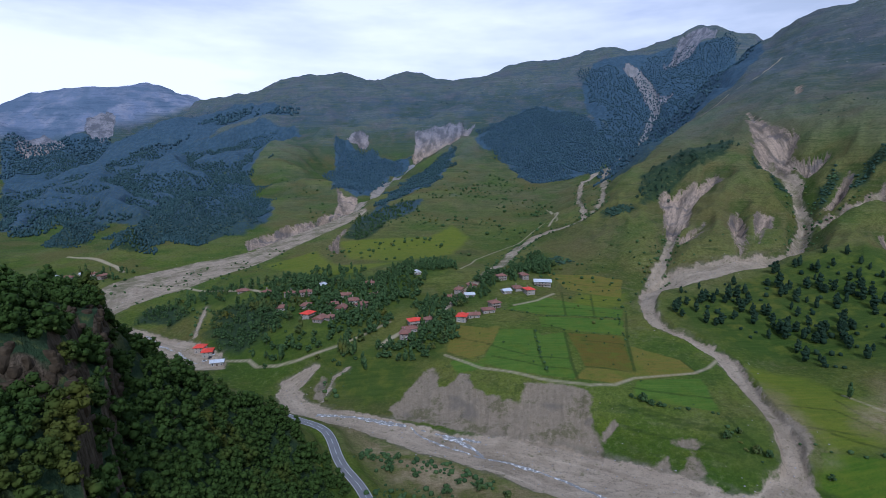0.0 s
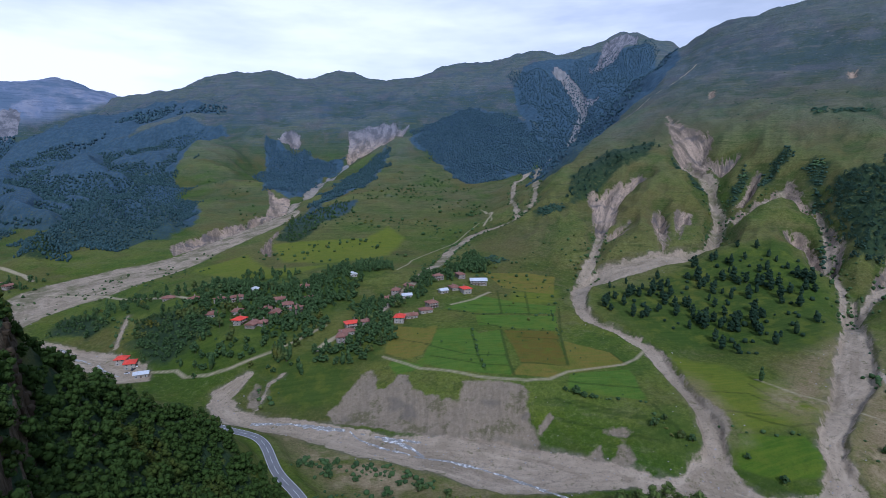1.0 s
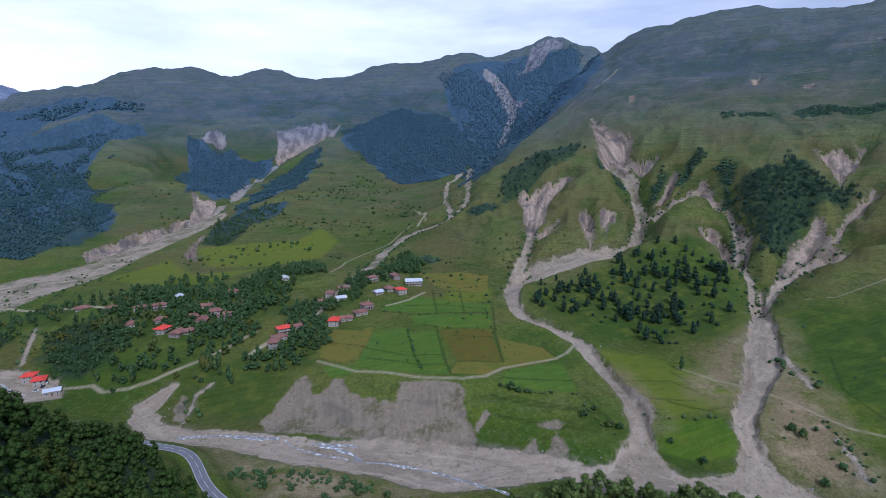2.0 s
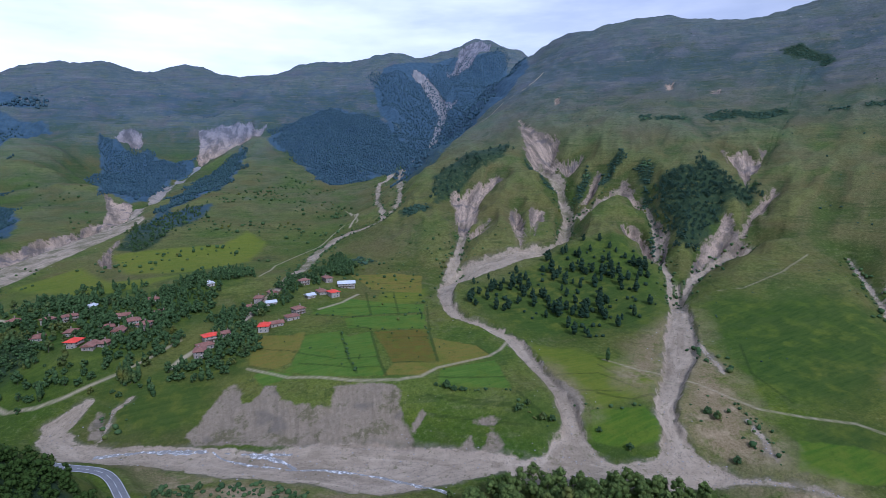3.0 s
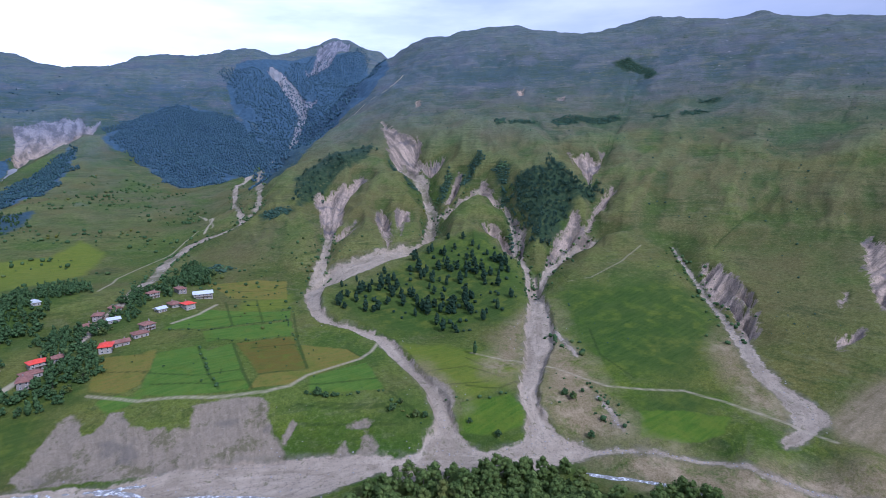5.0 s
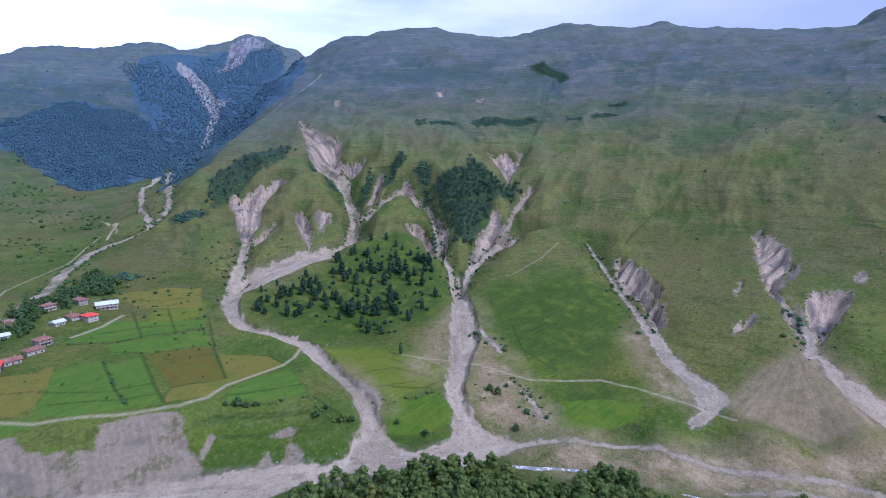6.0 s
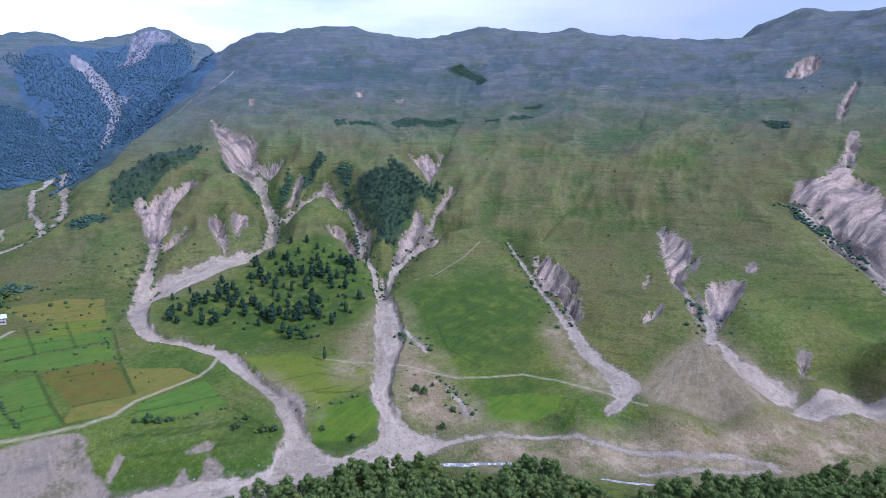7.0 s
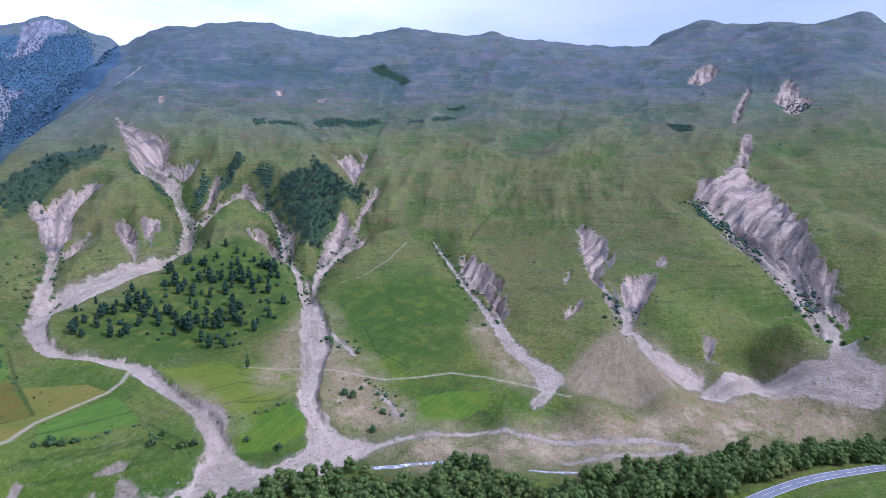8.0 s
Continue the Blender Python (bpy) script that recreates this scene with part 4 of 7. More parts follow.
HOMES = {
    "rust": [(-206.8, 554.9), (-180.5, 549.0), (-154.1, 540.8), (-138.5, 542.1), (-97.9, 535.2), (-131.4, 512.5), (-105.4, 509.5), (-86.7, 517.4), (-68.9, 542.3), (-78.7, 574.5), (-110.5, 475.8), (-102.0, 478.8), (-29.4, 458.4), (-32.5, 446.6), (-14.3, 479.6), (27.3, 486.9)],
    "rust_b": [(41.6, 497.8), (48.6, 510.6), (76.6, 554.8), (30.0, 566.7), (16.1, 558.7), (5.9, 545.5), (62.6, 582.8), (88.2, 590.3), (-155.5, 516.9), (-77.7, 507.7), (-95.3, 501.2)],
    "red": [(-123.1, 484.4), (-25.6, 471.7), (86.7, 544.6), (-220.7, 479.4), (-210.2, 470.1), (16.7, 479.5)],
    "pale": [(-127.5, 566.2), (-29.0, 598.6), (63.9, 545.8), (26.5, 544.5), (-193.1, 448.7), (-545.3, 758.8), (-516.0, 775.2)],
    "long": [(104.6, 568.1)],
    "hamlet": [(-524.8, 754.5), (-492.4, 759.7), (-471.4, 747.3)],
}
HEDGES = {
    "a": [(76.8, 452.1), (74.4, 422.7), (72.8, 393.3), (74.0, 374.0)],
    "b": [(159.8, 501.6), (155.2, 467.6), (146.8, 428.1)],
    "c": [(58.4, 501.7), (90.4, 484.3), (121.8, 485.8), (157.1, 476.4)],
    "d": [(102.5, 449.8), (125.4, 443.1), (148.8, 436.9)],
    "e": [(124.3, 337.6), (136.0, 330.4), (164.2, 317.7)],
    "f": [(166.9, 314.7), (166.3, 297.7), (168.4, 279.6), (172.0, 275.4)],
    "g": [(199.1, 287.7), (209.9, 277.8), (236.4, 265.4)],
    "h": [(296.3, 251.3), (291.5, 233.5), (283.1, 214.0)],
    "i": [(71.9, 559.6), (107.8, 569.4), (153.1, 558.0), (187.1, 565.1)],
}
EDGES = {
    "line_a": [(58.4, 501.7, 0.6), (90.4, 484.3, 0.6), (121.8, 485.8, 0.6), (157.1, 476.4, 0.6)],
    "line_b": [(49.7, 472.3, 0.6), (86.5, 465.2, 0.6), (103.2, 452.4, 0.6)],
    "line_c": [(85.2, 510.6, 0.6), (127.2, 506.0, 0.6), (155.5, 488.3, 0.6)],
    "line_d": [(35.3, 424.2, 0.6), (64.5, 397.4, 0.6), (92.3, 390.0, 0.6)],
    "line_e": [(37.0, 402.8, 0.6), (69.4, 380.3, 0.6), (92.1, 372.6, 0.6)],
    "line_f": [(76.8, 452.1, 0.6), (72.1, 393.7, 0.6), (73.3, 370.5, 0.6)],
    "line_g": [(111.5, 428.4, 0.6), (142.5, 418.8, 0.6)],
    "line_h": [(101.2, 375.3, 0.6), (133.6, 367.9, 0.6)],
    "line_i": [(126.1, 348.0, 0.6), (172.2, 333.3, 0.6)],
    "line_j": [(208.8, 323.9, 0.6), (237.0, 314.8, 0.6), (247.3, 283.9, 0.6)],
    "line_k": [(203.8, 301.5, 0.6), (234.7, 286.2, 0.6)],
    "line_l": [(170.3, 312.8, 0.6), (174.2, 279.1, 0.6)],
    "line_m": [(112.5, 333.2, 0.6), (144.2, 311.5, 0.6), (174.5, 290.0, 0.6)],
    "line_n": [(110.9, 318.3, 0.6), (138.8, 300.0, 0.6), (161.4, 281.5, 0.6)],
    "line_o": [(126.8, 328.3, 0.6), (160.7, 302.9, 0.6)],
    "line_p": [(246.7, 327.9, 0.6), (248.3, 303.4, 0.6), (275.5, 293.0, 0.6)],
    "line_q": [(166.2, 486.4, 0.6), (148.1, 427.6, 0.6), (134.3, 369.8, 0.6)],
    "line_r": [(101.6, 446.1, 0.6), (93.0, 384.2, 0.6), (91.6, 358.8, 0.6)],
    "line_s": [(78.9, 535.3, 0.6), (125.0, 542.1, 0.6), (171.3, 518.3, 0.6)],
    "line_t": [(6.1, 444.0, 0.6), (39.5, 424.3, 0.6)],
    "line_u": [(363.4, 306.4, 0.6), (336.8, 272.5, 0.6), (330.4, 235.4, 0.6)],
    "line_v": [(75.6, 584.9, 0.6), (118.0, 590.0, 0.6), (158.4, 576.5, 0.6), (189.6, 572.3, 0.6)],
    "line_w": [(176.0, 390.3, 0.6), (178.8, 370.1, 0.6)],
    "line_x": [(219.2, 290.6, 0.6), (234.3, 274.1, 0.6), (251.2, 274.3, 0.6)],
    "line_y": [(150.4, 548.6, 0.6), (135.5, 477.3, 0.6)],
    "line_z": [(121.3, 551.0, 0.6), (111.4, 486.4, 0.6)],
    "draw": [(592, 328, 0.3), (617.8, 334.7, 0.3), (660.9, 338.9, 0.3), (708.4, 344, 0.3), (770.6, 346.7, 0.3)],
    "draw_b": [(754.6, 602.7, 0.3), (856.6, 669.5, 0.3), (980.5, 741.8, 0.3), (1067.4, 802.2, 0.3), (1177.8, 857.1, 0.3)],
    "draw_c": [(705.7, 582.4, 0.3), (788.6, 631.3, 0.3), (952.2, 736.8, 0.3), (1030.2, 789.1, 0.3), (1114.6, 845.1, 0.3)],
    "draw_d": [(769.4, 805.1, 0.3), (723.3, 709.5, 0.3), (685.3, 633.1, 0.3)],
    "draw_e": [(1026.7, 377.1, 0.3), (1112.7, 395.1, 0.3), (1173.9, 407.2, 0.3)],
    "draw_f": [(929.2, 67, 0.3), (1032.2, 71.8, 0.3), (1112.7, 75.8, 0.3)],
}
CRAGS = {
    "a": [(-102.0, 157.0), (-106.0, 154.0), (-110.0, 151.0), (-105.0, 164.0), (-112.0, 176.0)],
    "b": [(-90.0, 122.0), (-95.0, 117.0), (-92.0, 126.0), (-98.0, 113.0), (-86.0, 121.0)],
    "c": [(-97.8, 181.3), (-95.5, 180.0)],
}
NEAR_WOOD = {
    "hill": [(-150.0, 112.0), (-172.0, 150.0), (-178.0, 190.0), (-150.0, 212.0), (-125.0, 205.0), (-113.0, 181.0), (-210.5, 221.4), (-117.5, 225.0), (-102.5, 244.8), (-90.0, 257.6), (-76.6, 257.8), (-58.5, 247.7), (-47.6, 225.4), (-56.8, 162.5), (-60.9, 109.1), (-67.8, 85.4), (-83.8, 78.3)],
}


# ---- materials ----
class Nodes:
    """A short way to wire node materials."""

    def __init__(self, name):
        self.mat = bpy.data.materials.new(name)
        self.mat.use_nodes = True
        self.nt = self.mat.node_tree
        self.bsdf = self.nt.nodes["Principled BSDF"]
        self.bsdf.inputs["Specular IOR Level"].default_value = 0.08
        self.co = self.nt.nodes.new("ShaderNodeNewGeometry").outputs["Position"]

    def put(self, socket, value):
        if hasattr(value, "is_linked"):
            self.nt.links.new(value, socket)
        elif isinstance(value, tuple) and len(value) == 3 and socket.type == "RGBA":
            socket.default_value = (*value, 1)
        else:
            socket.default_value = value

    def math(self, op, a, b=0.0, clamp=False):
        n = self.nt.nodes.new("ShaderNodeMath")
        n.operation, n.use_clamp = op, clamp
        self.put(n.inputs[0], a)
        self.put(n.inputs[1], b)
        return n.outputs[0]

    def noise(self, size, detail=3.0, rough=0.55, at=None, stretch=(1, 1, 1)):
        m, n = self.nt.nodes.new("ShaderNodeMapping"), self.nt.nodes.new("ShaderNodeTexNoise")
        self.put(m.inputs[0], at or self.co)
        m.inputs["Scale"].default_value = [s / size for s in stretch]
        self.nt.links.new(m.outputs[0], n.inputs["Vector"])
        n.inputs["Scale"].default_value, n.inputs["Detail"].default_value, n.inputs["Roughness"].default_value = 1.0, detail, rough
        return n.outputs[0]

    def ramp(self, value, low, high):
        n = self.nt.nodes.new("ShaderNodeMapRange")
        self.put(n.inputs[0], value)
        n.inputs[1].default_value, n.inputs[2].default_value = low, high
        n.inputs[3].default_value, n.inputs[4].default_value = 0.0, 1.0
        return n.outputs[0]

    def mix(self, f, a, b, kind="MIX"):
        n = self.nt.nodes.new("ShaderNodeMix")
        n.data_type, n.blend_type = "RGBA", kind
        self.put(n.inputs[0], f)
        self.put(n.inputs[6], a)
        self.put(n.inputs[7], b)
        return n.outputs[2]

    def mask(self, name, ragged=3.0, size=8.0, edge=1.0):
        """1 inside the patches whose distance is kept under that name, with a ragged edge."""
        a = self.nt.nodes.new("ShaderNodeAttribute")
        a.attribute_name = name
        n = self.noise(size, 4.0, 0.6)
        d = self.math("ADD", a.outputs["Fac"], self.math("MULTIPLY", self.math("SUBTRACT", n, 0.5), ragged * 2.0))
        return self.ramp(d, edge, -edge)

    def height(self):
        s = self.nt.nodes.new("ShaderNodeSeparateXYZ")
        self.put(s.inputs[0], self.co)
        return s.outputs[2]

    def bump(self, value, strength, distance):
        n = self.nt.nodes.new("ShaderNodeBump")
        n.inputs["Strength"].default_value, n.inputs["Distance"].default_value = strength, distance
        self.put(n.inputs["Height"], value)
        self.put(self.bsdf.inputs["Normal"], n.outputs[0])

    def done(self, colour, rough=0.95):
        self.put(self.bsdf.inputs["Base Color"], colour)
        self.put(self.bsdf.inputs["Roughness"], rough)
        return self.mat


def ground_material():
    m = Nodes("mountain_ground")
    z = m.height()
    wide, mid, fine, grain = m.noise(220, 4), m.noise(38, 5, 0.6), m.noise(7, 5, 0.68), m.noise(1.3, 4, 0.72)
    row = m.nt.nodes.new("ShaderNodeAttribute")
    row.attribute_name = "across"

    def along(fall, drift, length=1.0):
        """Places by the bearing from the camera, used as across the slope, and down it by that share of the height."""
        both = m.nt.nodes.new("ShaderNodeCombineXYZ")
        m.put(both.inputs[0], m.math("MULTIPLY", row.outputs["Fac"], length))
        m.put(both.inputs[1], m.math("MULTIPLY", z, fall))
        m.put(both.inputs[2], m.math("MULTIPLY", wide, drift))
        return both.outputs[0]

    treads = m.noise(9, 5, 0.62, at=along(4.2, 60, 0.28))
    streak = m.noise(10, 5, 0.66, at=along(0.30, 70))
    rills = m.noise(16, 5, 0.62, at=along(0.10, 90))
    # meadow, drier with height; blue on the far heights is painted haze
    low = m.mix(m.ramp(mid, 0.36, 0.66), (0.078, 0.128, 0.012), (0.156, 0.182, 0.020))
    low = m.mix(m.ramp(wide, 0.47, 0.66), low, (0.190, 0.168, 0.026))
    high = m.mix(m.ramp(mid, 0.36, 0.64), (0.108, 0.112, 0.032), (0.182, 0.162, 0.056))
    high = m.mix(m.ramp(wide, 0.42, 0.64), high, (0.160, 0.138, 0.058))
    hazy_alpine = m.mix(m.ramp(mid, 0.38, 0.64), (0.088, 0.118, 0.230), (0.145, 0.158, 0.285))
    hazy_alpine = m.mix(m.ramp(m.noise(90, 5, 0.65), 0.50, 0.60), hazy_alpine, (0.052, 0.088, 0.145))
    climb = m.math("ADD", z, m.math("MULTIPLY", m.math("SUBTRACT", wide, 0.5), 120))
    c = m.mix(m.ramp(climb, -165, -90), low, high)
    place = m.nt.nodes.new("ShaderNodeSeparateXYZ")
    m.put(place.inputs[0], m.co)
    # blue grows with height and distance north, to stand in for haze
    c = m.mix(m.math("MULTIPLY", m.ramp(climb, -5, 190), m.math("ADD", m.math("MULTIPLY", m.ramp(place.outputs[1], 900, 1900), 0.45), 0.55)), c, hazy_alpine)
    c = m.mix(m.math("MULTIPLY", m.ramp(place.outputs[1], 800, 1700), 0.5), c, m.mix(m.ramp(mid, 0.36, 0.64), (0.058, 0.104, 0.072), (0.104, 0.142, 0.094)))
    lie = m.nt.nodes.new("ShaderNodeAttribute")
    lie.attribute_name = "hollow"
    # hollows darkened, crests paled: form shading put into the plant colours
    form_shade = m.math("ADD", lie.outputs["Fac"], m.math("MULTIPLY", m.math("SUBTRACT", mid, 0.5), 1.1))
    c = m.mix(m.math("MULTIPLY", m.ramp(form_shade, 0.05, 0.85), 0.6), c, m.mix(m.ramp(climb, -60, 200), (0.046, 0.086, 0.010), (0.036, 0.074, 0.084)))
    c = m.mix(m.math("MULTIPLY", m.ramp(form_shade, -0.1, -0.8), 0.5), c, m.mix(m.ramp(climb, -60, 200), (0.170, 0.185, 0.040), (0.138, 0.165, 0.160)))
    # dark dashes: cattle tracks, shrub lines and painted shade of small terraces
    trodden = m.ramp(m.noise(70, 4, 0.6), 0.42, 0.60)
    c = m.mix(m.math("MULTIPLY", m.ramp(treads, 0.55, 0.60), m.math("MULTIPLY", trodden, 0.8)), c, m.mix(0.5, c, (0.034, 0.060, 0.014)))
    banks = m.noise(9, 4, 0.6, at=along(1.5, 90, 0.10))
    c = m.mix(m.math("MULTIPLY", m.ramp(banks, 0.585, 0.615), m.math("MULTIPLY", m.ramp(mid, 0.40, 0.56), 0.55)), c, m.mix(0.75, c, (0.030, 0.052, 0.018)))
    c = m.mix(m.math("MULTIPLY", m.ramp(banks, 0.40, 0.36), 0.25), c, (0.215, 0.195, 0.090))
    c = m.mix(m.math("MULTIPLY", m.ramp(treads, 0.46, 0.36), m.math("MULTIPLY", trodden, 0.35)), c, (0.20, 0.185, 0.095))
    c = m.mix(m.math("MULTIPLY", m.ramp(rills, 0.58, 0.72), 0.22), c, (0.038, 0.060, 0.020))
    c = m.mix(m.ramp(fine, 0.50, 0.72), c, m.mix(0.5, c, (0.034, 0.062, 0.012)))
    # dry and lush patches, their high-ground tones blued as painted haze
    dry = m.noise(95, 5, 0.62)
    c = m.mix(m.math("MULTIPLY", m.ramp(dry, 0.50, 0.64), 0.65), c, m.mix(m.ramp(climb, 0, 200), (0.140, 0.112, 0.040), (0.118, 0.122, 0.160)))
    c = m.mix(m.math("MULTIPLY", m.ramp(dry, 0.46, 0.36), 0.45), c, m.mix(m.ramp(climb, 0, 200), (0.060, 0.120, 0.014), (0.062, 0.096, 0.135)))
    tufts = m.noise(3.1, 4, 0.75)
    c = m.mix(m.math("MULTIPLY", m.ramp(tufts, 0.50, 0.64), 0.6), c, m.mix(0.6, c, (0.020, 0.040, 0.008)))
    c = m.mix(m.math("MULTIPLY", m.ramp(tufts, 0.46, 0.34), 0.6), c, m.mix(0.5, c, (0.25, 0.26, 0.10)))
    c = m.mix(m.ramp(grain, 0.32, 0.68), m.mix(0.45, c, (0.020, 0.038, 0.008)), c)
    c = m.mix(m.math("MULTIPLY", m.ramp(m.noise(2.2, 3, 0.6), 0.70, 0.76), 0.6), c, (0.25, 0.225, 0.17))
    # pale blue wash over the far range, haze put into the base colour
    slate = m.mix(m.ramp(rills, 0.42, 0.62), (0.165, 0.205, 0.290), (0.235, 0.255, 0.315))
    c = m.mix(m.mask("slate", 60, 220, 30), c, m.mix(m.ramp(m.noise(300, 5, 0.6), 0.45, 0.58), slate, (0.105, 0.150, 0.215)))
    # heath patches, with haze painted in as bluer tones far north
    moor = m.noise(12, 6, 0.7, at=along(0.9, 90, 0.22))
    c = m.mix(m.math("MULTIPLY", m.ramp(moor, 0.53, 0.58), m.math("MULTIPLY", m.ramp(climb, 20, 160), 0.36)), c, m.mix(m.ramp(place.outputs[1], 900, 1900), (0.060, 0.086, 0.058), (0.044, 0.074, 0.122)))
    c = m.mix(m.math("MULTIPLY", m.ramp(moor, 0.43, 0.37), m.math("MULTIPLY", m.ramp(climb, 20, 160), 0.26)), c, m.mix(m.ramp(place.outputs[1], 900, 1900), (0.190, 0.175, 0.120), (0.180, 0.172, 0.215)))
    ledges = m.math("MULTIPLY", m.ramp(m.noise(11, 5, 0.7, stretch=(1, 1, 2.2)), 0.635, 0.69), m.ramp(climb, 60, 220))
    c = m.mix(m.math("MULTIPLY", ledges, 0.7), c, m.mix(m.ramp(grain, 0.36, 0.62), (0.19, 0.18, 0.19), (0.38, 0.35, 0.35)))
    # darker green ground, tilled and mown land, with darker banks between
    furrow = m.noise(5, 4, 0.6, stretch=(0.22, 1.8, 1))
    for name, a, b in (("deep", (0.030, 0.064, 0.010), (0.060, 0.096, 0.016)), ("lawn", (0.066, 0.130, 0.011), (0.110, 0.160, 0.014)), ("mow", (0.115, 0.155, 0.014), (0.165, 0.178, 0.020)),
                       ("crop", (0.066, 0.140, 0.016), (0.108, 0.176, 0.024)), ("hay", (0.200, 0.150, 0.030), (0.165, 0.155, 0.028)), ("till", (0.150, 0.100, 0.018), (0.120, 0.108, 0.018))):
        shade = m.mix(m.ramp(furrow, 0.34, 0.66), a, b)
        shade = m.mix(m.math("MULTIPLY", m.ramp(m.noise(13, 4, 0.6), 0.48, 0.66), 0.55), shade, low)
        shade = m.mix(m.math("MULTIPLY", m.ramp(fine, 0.52, 0.70), 0.35), shade, (0.045, 0.080, 0.012))
        shade = m.mix(m.math("MULTIPLY", m.ramp(grain, 0.52, 0.70), 0.4), shade, (0.04, 0.075, 0.012))
        inner = m.mask(name, 14, 22, 12) if name == "deep" else m.mask(name, 6, 18, 5) if name == "mow" else m.mask(name, 2.4, 8, 1.0)
        if name not in ("deep", "mow"):
            c = m.mix(m.math("MULTIPLY", m.mask(name, 2.4, 8, 2.2), 0.3), c, (0.036, 0.060, 0.014))
        c = m.mix(m.math("MULTIPLY", inner, 0.85 if name == "deep" else 0.85), c, shade)
    c = m.mix(m.math("MULTIPLY", m.mask("edge", 0.7, 5, 0.6), 0.55), c, (0.026, 0.046, 0.010))
    # stony flats
    stones = m.mix(m.ramp(grain, 0.35, 0.65), (0.164, 0.126, 0.060), (0.288, 0.220, 0.124))
    stones = m.mix(m.math("MULTIPLY", m.ramp(m.noise(24, 7, 0.74), 0.50, 0.62), 0.75), stones, (0.392, 0.305, 0.186))
    thinly = m.math("MULTIPLY", m.ramp(m.noise(16, 7, 0.76), 0.34, 0.52), m.ramp(m.noise(60, 4, 0.6), 0.12, 0.36))
    c = m.mix(m.math("MULTIPLY", m.mask("stony", 14, 26, 14), thinly), c, stones)
    # fan of debris under the narrow gully
    spoke = m.nt.nodes.new("ShaderNodeAttribute")
    spoke.attribute_name = "spoke"
    rays = m.nt.nodes.new("ShaderNodeCombineXYZ")
    m.put(rays.inputs[0], spoke.outputs["Fac"])
    m.put(rays.inputs[1], m.math("MULTIPLY", z, 0.3))
    ray = m.noise(5, 5, 0.7, at=rays.outputs[0])
    debris = m.mix(m.ramp(m.math("ADD", m.math("MULTIPLY", ray, 0.55), m.math("MULTIPLY", fine, 0.45)), 0.36, 0.64), (0.170, 0.132, 0.067), (0.350, 0.268, 0.164))
    debris = m.mix(m.ramp(grain, 0.40, 0.66), m.mix(0.4, debris, (0.085, 0.085, 0.029)), debris)
    c = m.mix(m.math("MULTIPLY", m.mask("cone", 7, 16, 4), m.ramp(m.noise(9, 6, 0.75), 0.28, 0.42)), c, debris)
    # wood floor, far north tinted blue to paint in haze
    floor = m.mix(m.ramp(fine, 0.3, 0.7), (0.020, 0.038, 0.018), (0.040, 0.066, 0.030))
    hazy_floor = m.mix(m.ramp(m.noise(17, 6, 0.72), 0.40, 0.60), (0.036, 0.070, 0.104), (0.060, 0.104, 0.144))
    c = m.mix(m.math("MULTIPLY", m.mask("wood", 14, 20, 4), m.ramp(m.noise(5, 5, 0.7), 0.30, 0.46)), c, m.mix(m.ramp(place.outputs[1], 920, 1250), floor, hazy_floor))
    # bare slopes, streaked along the ribs; lit and shaded sides are painted in
    rib = m.nt.nodes.new("ShaderNodeAttribute")
    rib.attribute_name = "rib"
    lines = m.nt.nodes.new("ShaderNodeCombineXYZ")
    m.put(lines.inputs[0], rib.outputs["Fac"])
    m.put(lines.inputs[1], m.math("MULTIPLY", z, 0.22))
    m.put(lines.inputs[2], m.math("MULTIPLY", mid, 16))
    cleft = m.noise(9, 5, 0.66, at=lines.outputs[0])
    bare = m.mix(m.ramp(cleft, 0.40, 0.58), (0.209, 0.163, 0.120), (0.576, 0.433, 0.309))
    bare = m.mix(m.ramp(mid, 0.46, 0.66), bare, m.mix(m.ramp(cleft, 0.38, 0.60), (0.219, 0.168, 0.112), (0.576, 0.428, 0.295)))
    bare = m.mix(m.ramp(m.noise(26, 3, 0.5), 0.56, 0.66), bare, m.mix(m.ramp(cleft, 0.36, 0.62), (0.134, 0.112, 0.099), (0.277, 0.226, 0.194)))
    # pale peak rock; scars far north also get haze as blue-grey colour
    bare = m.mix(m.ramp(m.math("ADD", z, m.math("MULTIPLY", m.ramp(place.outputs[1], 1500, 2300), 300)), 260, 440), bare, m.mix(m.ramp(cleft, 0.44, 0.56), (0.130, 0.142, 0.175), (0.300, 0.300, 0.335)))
    bare = m.mix(m.ramp(grain, 0.40, 0.70), m.mix(0.5, bare, (0.080, 0.074, 0.070)), bare)
    bare = m.mix(m.math("MULTIPLY", m.ramp(m.noise(3.4, 5, 0.8), 0.54, 0.62), 0.55), bare, (0.080, 0.085, 0.036))
    edge = m.nt.nodes.new("ShaderNodeAttribute")
    edge.attribute_name = "bare"
    worn = m.math("ADD", edge.outputs["Fac"], m.math("MULTIPLY", m.math("SUBTRACT", cleft, 0.48), 34))
    worn = m.math("ADD", worn, m.math("MULTIPLY", m.math("SUBTRACT", fine, 0.5), 15))
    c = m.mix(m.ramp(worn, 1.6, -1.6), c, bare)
    # gravel river cliff, tufted with grass
    scree = m.mix(m.ramp(m.noise(2.6, 6, 0.7), 0.34, 0.68), (0.208, 0.168, 0.114), (0.290, 0.236, 0.166))
    scree = m.mix(m.math("MULTIPLY", m.ramp(cleft, 0.50, 0.66), 0.45), scree, (0.153, 0.122, 0.081))
    scree = m.mix(m.math("MULTIPLY", m.ramp(m.noise(0.9, 3, 0.6), 0.60, 0.68), 0.5), scree, (0.122, 0.100, 0.069))
